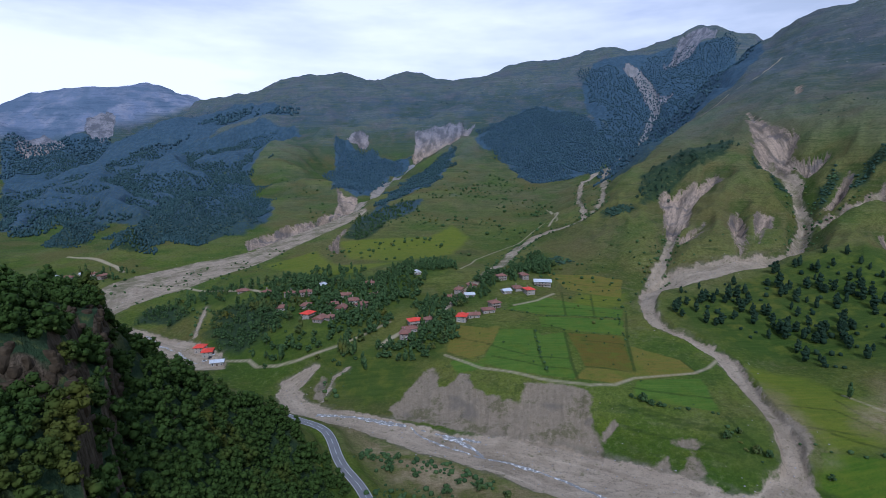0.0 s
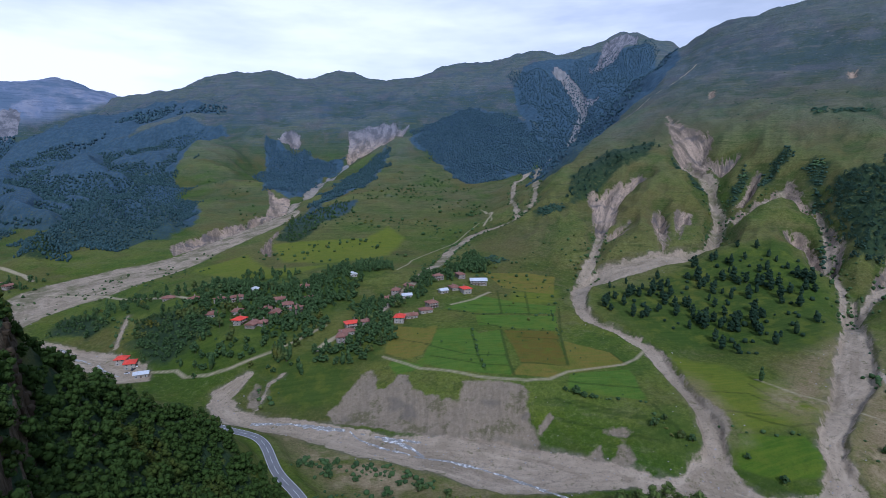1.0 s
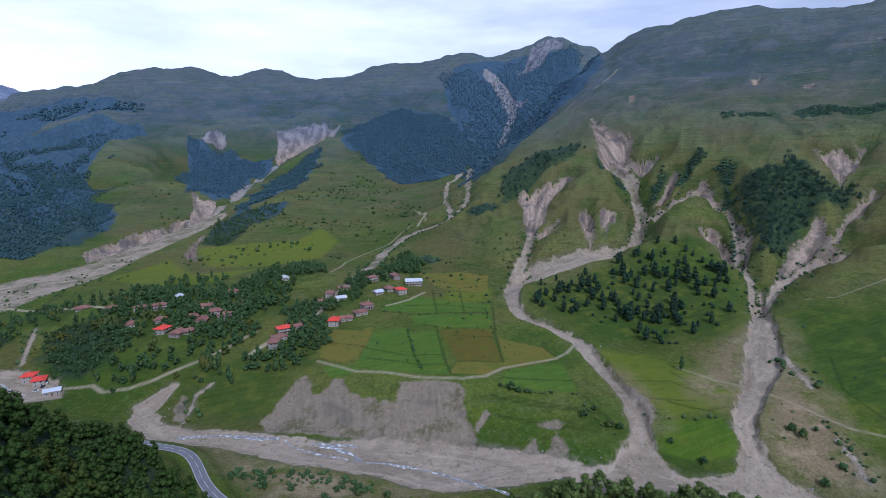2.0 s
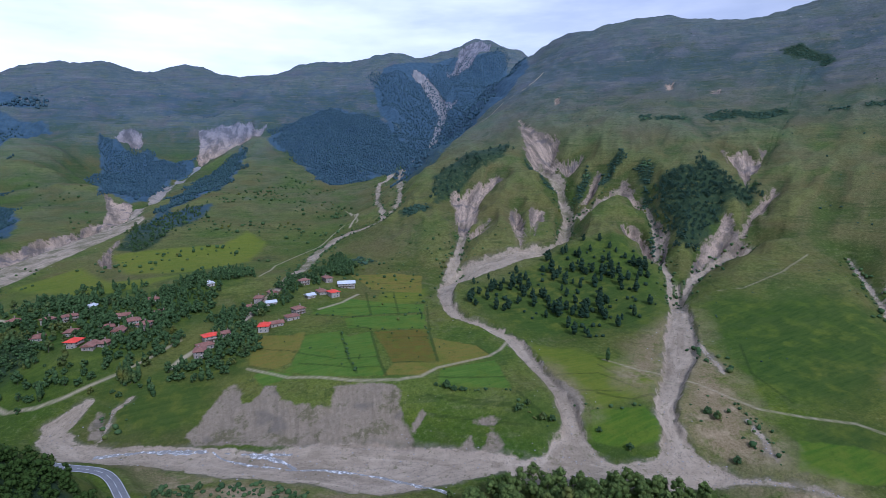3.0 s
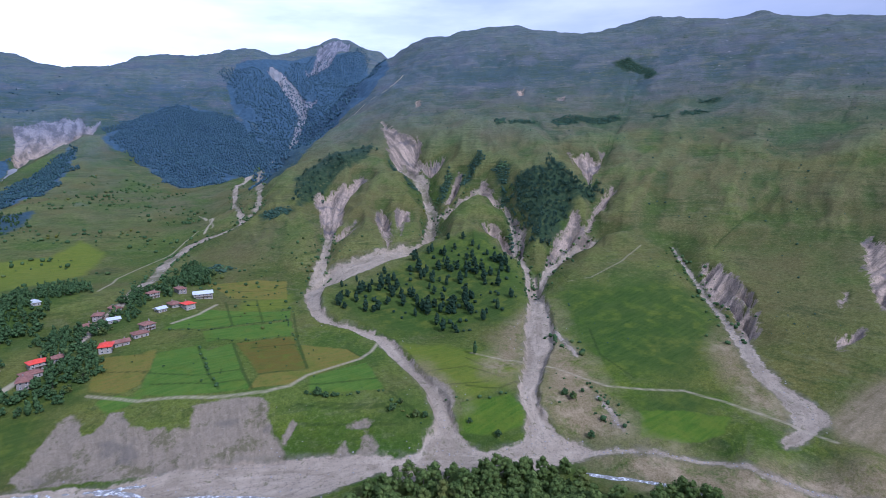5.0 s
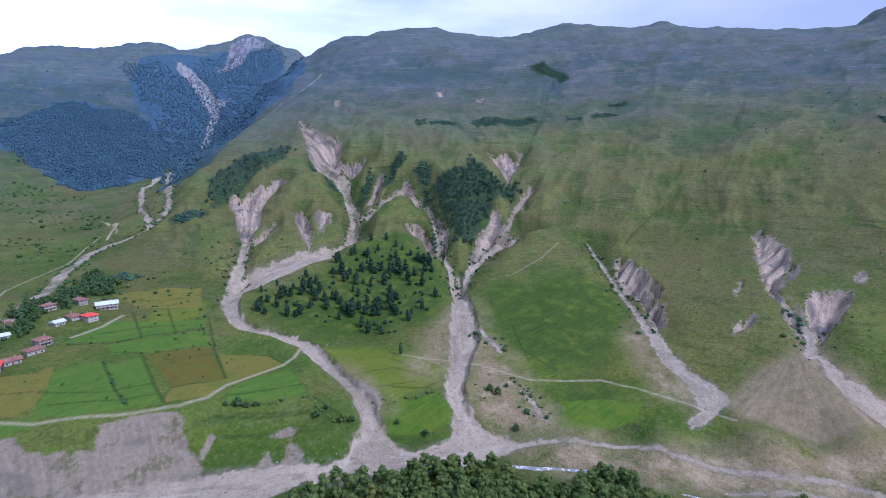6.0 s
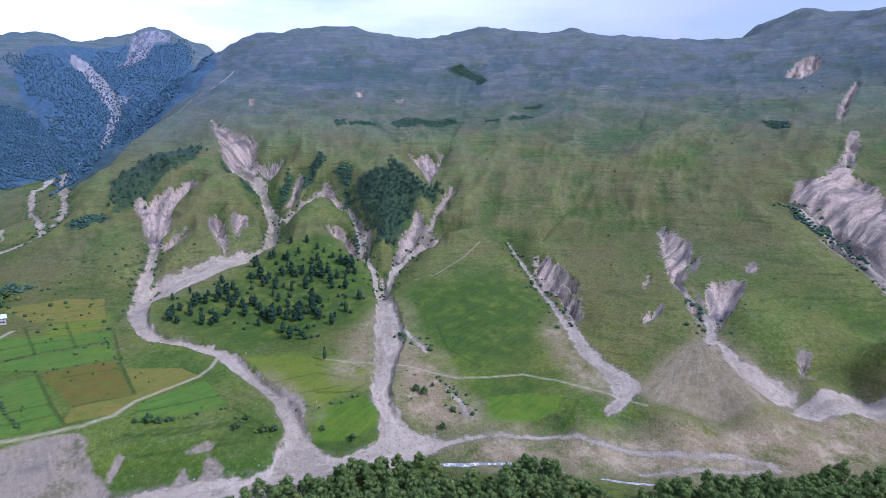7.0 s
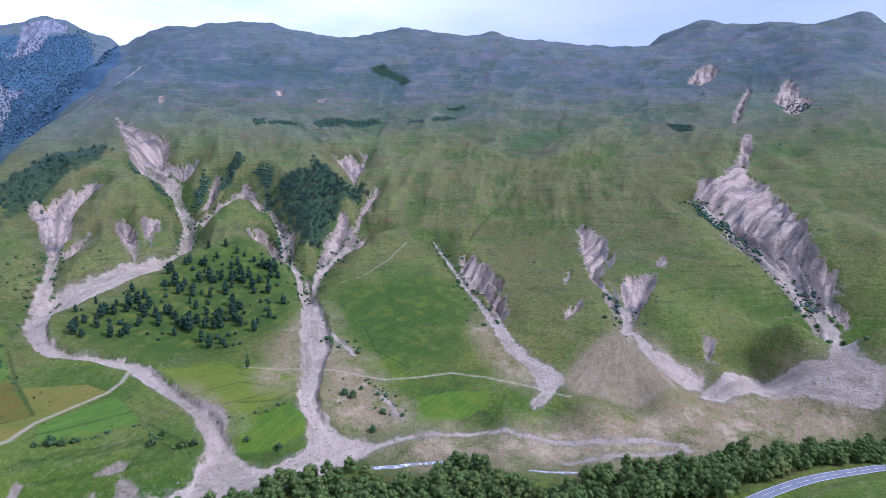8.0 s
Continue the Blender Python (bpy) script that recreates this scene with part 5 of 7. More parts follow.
    scree = m.mix(m.math("MULTIPLY", m.ramp(m.math("ADD", m.math("MULTIPLY", m.noise(15, 5, 0.7), 0.7), m.math("MULTIPLY", m.noise(2.4, 4, 0.8), 0.3)), 0.51, 0.58), 0.6), scree, (0.086, 0.086, 0.030))
    scree = m.mix(m.math("MULTIPLY", m.ramp(m.noise(24, 3, 0.5), 0.60, 0.68), 0.55), scree, (0.128, 0.112, 0.090))
    c = m.mix(m.mask("cliff", 4.5, 9, 1.0), c, scree)
    crag_rock = m.mix(m.ramp(m.noise(2.2, 6, 0.75, stretch=(1, 1, 0.35)), 0.38, 0.62), (0.030, 0.023, 0.014), (0.125, 0.098, 0.066))
    c = m.mix(m.mask("crag", 1.5, 5, 0.8), c, crag_rock)
    # banks, then gravel
    bank = m.mix(m.ramp(fine, 0.36, 0.64), (0.090, 0.085, 0.045), (0.225, 0.195, 0.155))
    c = m.mix(m.math("MULTIPLY", m.mask("gravel", 6.0, 12, 3.5), m.ramp(m.noise(11, 4, 0.6), 0.35, 0.55)), c, bank)
    gravel = m.mix(m.ramp(fine, 0.30, 0.70), (0.309, 0.248, 0.173), (0.421, 0.340, 0.241))
    gravel = m.mix(m.math("MULTIPLY", m.ramp(m.noise(24, 5, 0.66), 0.50, 0.64), 0.8), gravel, (0.252, 0.205, 0.140))
    shore = m.nt.nodes.new("ShaderNodeAttribute")
    shore.attribute_name = "gravel"
    flow_at, xyz = m.nt.nodes.new("ShaderNodeCombineXYZ"), m.nt.nodes.new("ShaderNodeSeparateXYZ")
    m.put(xyz.inputs[0], m.co)
    m.put(flow_at.inputs[0], m.math("ADD", shore.outputs["Fac"], m.math("MULTIPLY", mid, 14)))
    m.put(flow_at.inputs[1], m.math("MULTIPLY", xyz.outputs[0], 0.10))
    m.put(flow_at.inputs[2], m.math("MULTIPLY", xyz.outputs[1], 0.10))
    flow = m.noise(4.5, 5, 0.62, at=flow_at.outputs[0])
    gravel = m.mix(m.math("MULTIPLY", m.ramp(flow, 0.50, 0.66), 0.65), gravel, (0.242, 0.192, 0.129))
    gravel = m.mix(m.math("MULTIPLY", m.ramp(flow, 0.46, 0.34), 0.6), gravel, (0.483, 0.395, 0.284))
    gravel = m.mix(m.math("MULTIPLY", m.ramp(m.noise(1.9, 4, 0.75), 0.54, 0.64), 0.4), gravel, (0.098, 0.085, 0.070))
    gravel = m.mix(m.math("MULTIPLY", m.ramp(m.noise(5, 5, 0.7), 0.58, 0.67), 0.65), gravel, (0.103, 0.105, 0.040))
    grown = m.math("MULTIPLY", m.ramp(m.noise(34, 6, 0.7), 0.47, 0.60), m.ramp(place.outputs[1], 560, 680))
    gravel = m.mix(m.math("MULTIPLY", grown, 0.75), gravel, m.mix(m.ramp(fine, 0.36, 0.62), (0.070, 0.085, 0.026), (0.150, 0.140, 0.070)))
    # distant gravel fades to blue-grey, haze painted into it
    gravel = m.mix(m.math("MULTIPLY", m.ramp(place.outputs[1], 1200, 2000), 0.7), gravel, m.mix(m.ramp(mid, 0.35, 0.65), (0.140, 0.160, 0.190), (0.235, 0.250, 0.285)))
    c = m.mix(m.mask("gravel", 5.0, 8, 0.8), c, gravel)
    c = m.mix(m.math("MULTIPLY", m.mask("path", 0.3, 4, 1.1), 0.85), c, m.mix(m.ramp(fine, 0.3, 0.7), (0.32, 0.27, 0.17), (0.46, 0.39, 0.26)))
    relief_map = m.math("ADD", m.math("ADD", m.math("MULTIPLY", fine, 1.0), m.math("MULTIPLY", grain, 0.5)), m.math("MULTIPLY", m.math("ADD", treads, streak), 0.5))
    m.bump(relief_map, 0.75, 2.0)
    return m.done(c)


def leaf_material(name, dark, light, warm, warm_share=0.12):
    m = Nodes(name)
    per = m.nt.nodes.new("ShaderNodeNewGeometry").outputs["Random Per Island"]
    one = m.nt.nodes.new("ShaderNodeObjectInfo").outputs["Random"]
    mixed = m.math("FRACT", m.math("ADD", per, one))
    c = m.mix(mixed, dark, light)
    c = m.mix(m.ramp(m.noise(0.8, 3, 0.7), 0.35, 0.7), m.mix(0.3, c, (0.014, 0.032, 0.006)), c)
    c = m.mix(m.math("MULTIPLY", m.ramp(m.noise(31, 2), 0.64 - warm_share * 0.4, 0.72), 0.7), c, warm)
    return m.done(c, 0.8)


def simple(name, a, b, size=0.6, rough=0.9, metal=0.0, bump=0.2):
    """Two shades of one stuff, mixed by a coarse and a fine grain."""
    m = Nodes(name)
    n = m.math("ADD", m.math("MULTIPLY", m.noise(size, 4, 0.65), 0.6), m.math("MULTIPLY", m.noise(size * 7, 3), 0.4))
    m.bump(n, bump, size * 0.1)
    m.bsdf.inputs["Metallic"].default_value = metal
    return m.done(m.mix(m.ramp(n, 0.36, 0.64), a, b), rough)


def water_material():
    m = Nodes("running_water")
    foam = m.ramp(m.noise(2.2, 5, 0.75), 0.50, 0.62)
    c = m.mix(foam, (0.20, 0.19, 0.17), (0.80, 0.79, 0.76))
    m.bump(m.noise(0.8, 4, 0.6), 0.6, 0.3)
    m.bsdf.inputs["Specular IOR Level"].default_value = 0.5
    return m.done(c, 0.3)


GROUND = ground_material()
BROADLEAF = leaf_material("broadleaf_foliage", (0.040, 0.078, 0.030), (0.090, 0.148, 0.052), (0.150, 0.135, 0.020), 0.12)
BROADLEAF_PALE = leaf_material("bank_foliage", (0.068, 0.106, 0.026), (0.145, 0.188, 0.048), (0.16, 0.16, 0.04))
HILL_LEAF = leaf_material("hill_forest_foliage", (0.036, 0.066, 0.014), (0.056, 0.094, 0.020), (0.092, 0.092, 0.016), 0.14)
# leaf colour blued so that haze over the farthest woods is painted in
DISTANT = leaf_material("hazy_distant_foliage", (0.032, 0.068, 0.096), (0.074, 0.126, 0.162), (0.08, 0.14, 0.12), 0.03)
THICKET = leaf_material("thicket_foliage", (0.036, 0.074, 0.056), (0.066, 0.112, 0.074), (0.09, 0.15, 0.05), 0.05)
CONIFER = leaf_material("conifer_foliage", (0.018, 0.040, 0.026), (0.038, 0.066, 0.036), (0.04, 0.065, 0.02), 0.0)
# a weaker blue, also painted haze, for the nearer mountain woods
FARWOOD = leaf_material("hazy_mountain_foliage", (0.026, 0.058, 0.068), (0.060, 0.106, 0.114), (0.06, 0.10, 0.08), 0.03)
BARK = simple("grey_brown_bark", (0.06, 0.048, 0.036), (0.13, 0.11, 0.09), 0.3)
ROCK = simple("dark_cliff_rock", (0.028, 0.021, 0.013), (0.105, 0.080, 0.052), 2.5, 0.95, 0.0, 0.8)
ASPHALT = simple("worn_asphalt", (0.15, 0.15, 0.155), (0.21, 0.21, 0.21), 1.2, 0.85)
LINE_PAINT = simple("road_paint", (0.55, 0.55, 0.53), (0.72, 0.72, 0.70), 0.6, 0.7)
WATERY = water_material()
STONE = simple("river_boulder", (0.22, 0.20, 0.19), (0.40, 0.38, 0.36), 0.9, 0.9, 0.0, 0.5)

# ---- shape of the ground ----
# a round sheet of bearings (degrees from north) and distances from the camera, finer within its view
GA = np.concatenate([np.linspace(-180, -48, 90)[:-1], np.linspace(-48, 106, 1101)[:-1], np.linspace(106, 180, 50)])
GR = rings((90, 0.06), (230, 0.011), (1900, 0.0058), (3900, 0.010), (5600, 0.03))
ga, gr = np.meshgrid(np.radians(GA), GR)
gx, gy = gr * np.sin(ga), gr * np.cos(ga)
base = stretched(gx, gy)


def window(xs, ys, pad):
    """The part of the grid that holds some places and a rim round them."""
    xs, ys = np.asarray(xs, float), np.asarray(ys, float)
    r, a = np.hypot(xs, ys), np.degrees(np.arctan2(xs, ys))
    rim = np.degrees(np.arcsin(np.clip(pad / r, 0, 1)))
    i0, i1 = np.searchsorted(GA, ((a - rim).min(), (a + rim).max()))
    j0, j1 = np.searchsorted(GR, (r.min() - pad, r.max() + pad))
    return slice(max(j0 - 1, 0), j1 + 1), slice(max(i0 - 1, 0), i1 + 1)


def nearest(measure, shapes, pad=80.0):
    """The least distance from any of the shapes, over the grid, kept to 60 m."""
    out = np.full(gx.shape, 60.0)
    for shape in shapes:
        s = window([p[0] for p in shape], [p[1] for p in shape], pad)
        out[s] = np.minimum(out[s], measure(gx[s], gy[s], shape))
    return np.clip(out, -60, 60)


def by_name(shapes, start):
    return [v for k, v in shapes.items() if k.startswith(start)]


far_off = np.hypot(gx, gy)
d_flat = nearest(to_patch, list(GRAVEL.values()))
d_thin = nearest(to_line, list(THIN.values()))
d_thin = d_thin + 7 * fbm(gx, gy, 24, 4, 33) * step(560, 900, far_off)
d_gravel = np.minimum(d_flat, d_thin)
d_bare = nearest(to_patch, [v for k, v in BARE.items() if k != "cliff" and not k.startswith("low")])
d_cliff = nearest(to_patch, [BARE["cliff"]] + by_name(BARE, "low"))
d_wood = nearest(to_patch, list(WOODS.values()) + list(NEAR_WOOD.values()))
d_path = nearest(to_line, list(PATHS.values()))
d_water = nearest(to_line, list(WATER.values()))
kept = {"gravel": d_gravel, "bare": d_bare, "cliff": d_cliff, "wood": d_wood, "path": d_path, "stony": nearest(to_patch, list(STONY.values())), "slate": nearest(to_patch, list(FAR_HAZE.values())), "edge": nearest(to_line, list(EDGES.values())) - 0.5}
for name in ("crop", "hay", "till", "lawn", "mow", "deep"):
    kept[name] = nearest(to_patch, by_name(FIELDS, name) + (list(VILLAGE.values()) if name == "deep" else []))

height = base + relief(gx, gy, base)
# gullies cut into the slopes: depth and half width of each
GULLIES = {"big_gully": (13, 42), "gully_c": (14, 34), "cone_neck": (12, 30), "mid_high": (16, 42), "mid_left": (11, 26), "west_high": (20, 46),
           "west_right": (8, 24), "mid_low": (7, 26), "west_left": (8, 26), "village_high": (26, 110), "spur_gully": (14, 60)}
GULLIES.update({k: (2.5, 9) for k in EDGES if k.startswith("draw")})
for name, (deep, wide) in GULLIES.items():
    line = [(p[0], p[1], 0.0) for p in (EDGES[name] if name in EDGES else THIN[name])]
    xs, ys = [p[0] for p in line], [p[1] for p in line]
    s = window(xs, ys, 150)
    away = to_line(gx[s], gy[s], line) + 6 * fbm(gx[s], gy[s], 30, 3, 91)
    height[s] -= deep * np.clip(1 - away / wide, 0, 1) ** 1.35 * step(-160, -110, base[s])
wob = fbm(gx, gy, 14, 3, 31) * 3
# ravines and the spurs between them, where the scars lie close together
ravine = np.minimum(d_bare, d_gravel) + 6 * fbm(gx, gy, 40, 3, 92)
bearing_of = np.degrees(np.arctan2(gx, gy))
close = step(8, 18, bearing_of) * step(58, 50, bearing_of) * step(520, 620, far_off) * step(1150, 980, far_off) * step(-120, -85, base)
height += close * (6 - 17 * step(34, -10, ravine) + 5 * fbm(bearing_of * 14, far_off * 0.25, 40, 3, 94, True))
height -= 0.6 * step(1.5, -2.0, d_flat + wob * 0.6)
d_fan = np.minimum(nearest(to_patch, by_name(GRAVEL, "fan_west")), nearest(to_patch, by_name(GRAVEL, "fan_mid")))
height -= 4.2 * step(1.6, -1.6, d_fan + wob * 0.8) * step(-172, -158, base)
height -= 1.4 * step(9.0, 2.0, d_fan + wob * 1.5) * step(-172, -160, base) * step(-0.1, 0.35, fbm(gx, gy, 70, 2, 35))
turn = np.arctan2(gx, gy) * 700
# runnels of the scars draw together towards the camera, or slant to fit its view
rib, down = turn + 0.0, far_off * 0.18
for name, ring in BARE.items():
    xs, ys = np.array([p[0] for p in ring]), np.array([p[1] for p in ring])
    if np.hypot(xs, ys).min() < 420 and not name.startswith("scar") or name.startswith(("left", "far")):
        continue
    s = window(xs, ys, 25)
    px, py, size = gx[s], gy[s], math.sqrt(np.ptp(xs) * np.ptp(ys))
    near = to_patch(px, py, ring) < 20
    if name in ("scar_p", "scar_m", "scar_n"):
        one, two = turn[s] - 0.45 * far_off[s], far_off[s] * 0.12
    else:
        foot = int(np.argmin(np.hypot(xs, ys)))
        ax, ay = xs[foot] + 0.4 * (xs[foot] - xs.mean()), ys[foot] + 0.4 * (ys[foot] - ys.mean())
        one, two = np.arctan2(px - ax, py - ay) * size * 1.1, np.hypot(px - ax, py - ay) * 0.15
    rib[s], down[s] = np.where(near, one, rib[s]), np.where(near, two, down[s])
kept["rib"] = rib
d_spur = nearest(to_patch, [WOODS[k] for k in ("wood_left", "wood_low", "wood_high")])
height += step(10, -60, d_spur) * (85 * fbm(turn + 0.12 * far_off + 22 * fbm(gx, gy, 260, 2, 64), far_off * 0.14, 88, 3, 63, True) + 10)
d_bowl = nearest(to_patch, [WOODS["wood_bowl"], WOODS["wood_mid"]])
height += step(10, -60, d_bowl) * (34 * fbm(turn * 1.6 + 0.25 * far_off + 20 * fbm(gx, gy, 240, 2, 66), far_off * 0.12, 80, 4, 67, True) + 4)
cut = step(1.0, -9.0, d_bare + wob)
warped = rib + 6 * fbm(gx, gy, 34, 3, 45)
ribs = fbm(warped, down, 24, 4, 41, True)
height -= cut * (5.0 - 12.0 * ribs) * (0.14 + 0.9 * step(430, 650, np.hypot(gx, gy * 1.0) + 150 * (gx > 380))) * (1 + 1.2 * step(1200, 2500, far_off))
height -= step(2.0, -6.0, d_cliff + wob) * (1.0 - 1.3 * fbm(turn, far_off * 0.5, 13, 4, 43, True) + 1.6 * fbm(gx, gy, 22, 4, 44))
# the wooded near hill: a shelf with a rock face under it, and a lower rock step
bearing = np.degrees(np.arctan2(gx, gy)) + 0.7 * fbm(gx, gy, 16, 3, 95)
reach = far_off + 5 * fbm(gx, gy, 20, 3, 97)
shelf = np.interp(bearing, [-60, -45, -39, -33], [-36, -37, -38, -43]) + 1.5 * fbm(gx, gy, 18, 3, 99)
foot_of = np.interp(bearing, [-35.4, -34.2], [150, 184])
hill = step(-32.2, -33.2, bearing) * step(-58, -50, bearing) * (0.66 * step(foot_of - 60, foot_of, reach) + 0.34 * step(foot_of, 191, reach)) * step(320, 280, reach)
height = height * (1 - hill) + (shelf - 0.5 * np.clip(reach - 222, 0, 120)) * hill
step_in = step(-35.6, -36.6, bearing) * step(-52, -46, bearing)
height += step_in * (5.0 * step(149, 155, reach) * step(186, 172, reach) - 4.0 * step(153, 148, reach) * step(118, 138, reach))
tilt = np.hypot(np.gradient(height, axis=0) / np.gradient(GR)[:, None], np.gradient(height, axis=1) / (np.gradient(np.radians(GA))[None, :] * gr + 0.01))
kept["crag"] = np.where((far_off < 235) & (gx < -50), (1.75 - tilt) * 5, 30.0)
height += 0.35 * fbm(gx, gy, 5.5, 3, 51) * step(2, -2, d_gravel)
# bearing from the camera, used as the run across every slope
kept["across"] = turn
kept["cone"] = nearest(to_patch, [STONY["cone"]])
kept["spoke"] = np.arctan2(gy - 112, gx - 462) % (2 * math.pi) * 55
height += 3.5 * step(4, -26, kept["cone"] + wob)


def smoothed(field, k):
    """A running mean over 2k + 1 grid lines each way."""
    for way in (0, 1):
        f = np.swapaxes(field, 0, way)
        c = np.cumsum(np.concatenate([np.repeat(f[:1], k + 1, 0), f, np.repeat(f[-1:], k, 0)]), 0)
        field = np.swapaxes((c[2 * k + 1:] - c[:-2 * k - 1]) / (2 * k + 1), 0, way)
    return field


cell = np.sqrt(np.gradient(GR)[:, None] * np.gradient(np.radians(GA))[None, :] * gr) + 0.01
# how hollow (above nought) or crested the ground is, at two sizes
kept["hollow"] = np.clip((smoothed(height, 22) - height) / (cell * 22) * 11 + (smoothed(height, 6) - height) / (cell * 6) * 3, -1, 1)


# ---- ground ----
def long_profile(line, every=4.0):
    """A strip of (x, y, half width) made fine and smooth, with the ground's height along it."""
    pts = np.array(dense([p[:2] for p in line], every))
    for _ in range(12):
        pts[1:-1] = (pts[:-2] + 2 * pts[1:-1] + pts[2:]) / 4
    z = surface(pts[:, 0], pts[:, 1], height)
    for _ in range(60):
        z[1:-1] = (z[:-2] + 2 * z[1:-1] + z[2:]) / 4
    return pts, z


def surface(x, y, field):
    i = np.interp(np.degrees(np.arctan2(x, y)), GA, np.arange(len(GA)))
    j = np.interp(np.hypot(x, y), GR, np.arange(len(GR)))
    i0, j0 = np.minimum(i.astype(int), len(GA) - 2), np.minimum(j.astype(int), len(GR) - 2)
    a, b = i - i0, j - j0
    return (field[j0, i0] * (1 - a) + field[j0, i0 + 1] * a) * (1 - b) + (field[j0 + 1, i0] * (1 - a) + field[j0 + 1, i0 + 1] * a) * b


def bed(line, wide, lift):
    """Levels the ground under a road, and gives the road's course."""
    pts, z = long_profile(line)
    s = window(pts[:, 0], pts[:, 1], 30)
    d2 = (gx[s][..., None] - pts[:, 0]) ** 2 + (gy[s][..., None] - pts[:, 1]) ** 2
    k = d2.argmin(2)
    f = step(wide * 3.2, wide * 1.15, np.sqrt(d2.min(2)))
    height[s] = height[s] * (1 - f) + (z[k] - lift) * f
    return pts, z


courses = {name: bed(line, line[0][2] + 1.0, 0.25) for name, line in ROADS.items()}


def grid_mesh(name, x, y, z):
    rows, cols = x.shape
    me = bpy.data.meshes.new(name)
    n = rows * cols
    me.vertices.add(n)
    me.vertices.foreach_set("co", np.stack([x, y, z], 2).astype(np.float32).ravel())
    k = np.arange(n).reshape(rows, cols)
    quads = np.stack([k[:-1, :-1], k[1:, :-1], k[1:, 1:], k[:-1, 1:]], 2).reshape(-1, 4)
    return faces(me, quads)


def faces(me, polys, smooth=True):
    """Fills a mesh with polygons of one size."""
    polys = np.asarray(polys, np.int32)
    me.loops.add(polys.size)
    me.loops.foreach_set("vertex_index", polys.ravel())
    me.polygons.add(len(polys))
    me.polygons.foreach_set("loop_start", np.arange(0, polys.size, polys.shape[1], dtype=np.int32))
    me.polygons.foreach_set("use_smooth", np.full(len(polys), smooth))
    me.update(calc_edges=True)
    return me


def mesh_of(name, verts, polys, smooth=False):
    me = bpy.data.meshes.new(name)
    verts = np.asarray(verts, np.float32)
    me.vertices.add(len(verts))
    me.vertices.foreach_set("co", verts.ravel())
    return faces(me, polys, smooth)


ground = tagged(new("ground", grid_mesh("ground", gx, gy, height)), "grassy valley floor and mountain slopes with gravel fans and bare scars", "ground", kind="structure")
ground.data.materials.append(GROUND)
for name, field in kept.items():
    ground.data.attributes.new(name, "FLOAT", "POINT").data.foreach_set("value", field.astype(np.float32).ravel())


def level(x, y):
    return float(surface(np.array([x]), np.array([y]), height)[0])


# ---- road and river surfaces ----
def ribbon(pts, z, left, right, lift):
    """A strip between two offsets from a course."""
    t = np.gradient(pts, axis=0)
    t /= np.linalg.norm(t, axis=1, keepdims=True) + 1e-9
    n = np.stack([t[:, 1], -t[:, 0]], 1)
    l, r = pts + n * np.reshape(left, (-1, 1)), pts + n * np.reshape(right, (-1, 1))
    verts = np.concatenate([np.c_[l, z + lift], np.c_[r, z + lift]])
    k, m = np.arange(len(pts) - 1), len(pts)
    return verts, np.stack([k, k + m, k + m + 1, k + 1], 1)


for name, (pts, z) in courses.items():
    v, f = ribbon(pts, z, -3.1, 3.1, 0.0)
    road = tagged(new("road", mesh_of("road", v, f, True)), "grey two-lane asphalt mountain road with white lines", "road", kind="structure")
    road.data.materials.append(ASPHALT)
    for a, b in ((-2.88, -2.68), (2.68, 2.88)):
        v, f = ribbon(pts, z, a, b, 0.02)
        o = new("edge_line", mesh_of("edge_line", v, f))
        o.data.materials.append(LINE_PAINT)
        o.parent = road
    v, f = ribbon(pts, z, -0.1, 0.1, 0.02)
    o = new("centre_line", mesh_of("centre_line", v, f[[k for k in range(len(f)) if k % 3 < 2]]))
    o.data.materials.append(LINE_PAINT)
    o.parent = road

for name, line in WATER.items():
    pts, z = long_profile(line, 3.0)
    k = np.arange(len(pts))
    wide = np.interp(k, np.linspace(0, len(pts) - 1, len(line)), [p[2] for p in line])
    sway = fbm(pts[:, 0], pts[:, 1], 30, 3, 61) * 5
    grow = 1 + 0.6 * fbm(pts[:, 0], pts[:, 1], 15, 2, 62)
    t = np.gradient(pts, axis=0)
    t /= np.linalg.norm(t, axis=1, keepdims=True) + 1e-9
    n = np.stack([t[:, 1], -t[:, 0]], 1)
    lanes = [pts + n * (wide * grow * u + sway)[:, None] for u in np.linspace(-1, 1, 9)]
    v = np.concatenate([np.c_[q, np.minimum(surface(q[:, 0], q[:, 1], height), z + 0.35) + 0.10 - 0.12 * abs(u)] for q, u in zip(lanes, np.linspace(-1, 1, 9))])
    i, c = np.meshgrid(np.arange(len(pts) - 1), np.arange(8))
    i, c = i.ravel(), c.ravel() * len(pts)
    f = np.stack([c + i, c + len(pts) + i, c + len(pts) + i + 1, c + i + 1], 1)
    o = tagged(new("river", mesh_of("river", v, f, True)), "shallow grey mountain river with white rapids over gravel", "river", kind="structure")
    o.data.materials.append(WATERY)


# ---- trees ----
def ball(level_of):
    bm = bmesh.new()
    bmesh.ops.create_icosphere(bm, subdivisions=level_of, radius=1.0)
    v = np.array([p.co[:] for p in bm.verts])
    f = np.array([[p.index for p in q.verts] for q in bm.faces])
    bm.free()
    return v, f


BALL_LOW, BALL_MID = ball(1), ball(2)
rng = np.random.default_rng(7)


def lump(shape, rough):
    v, f = shape
    return v * (1 + rng.normal(0, rough, (len(v), 1))), f


def join(pieces):
    verts, polys, at = [], [], 0
    for v, f in pieces:
        verts.append(v)
        polys.append(f + at)
        at += len(v)
    return np.concatenate(verts), np.concatenate(polys)


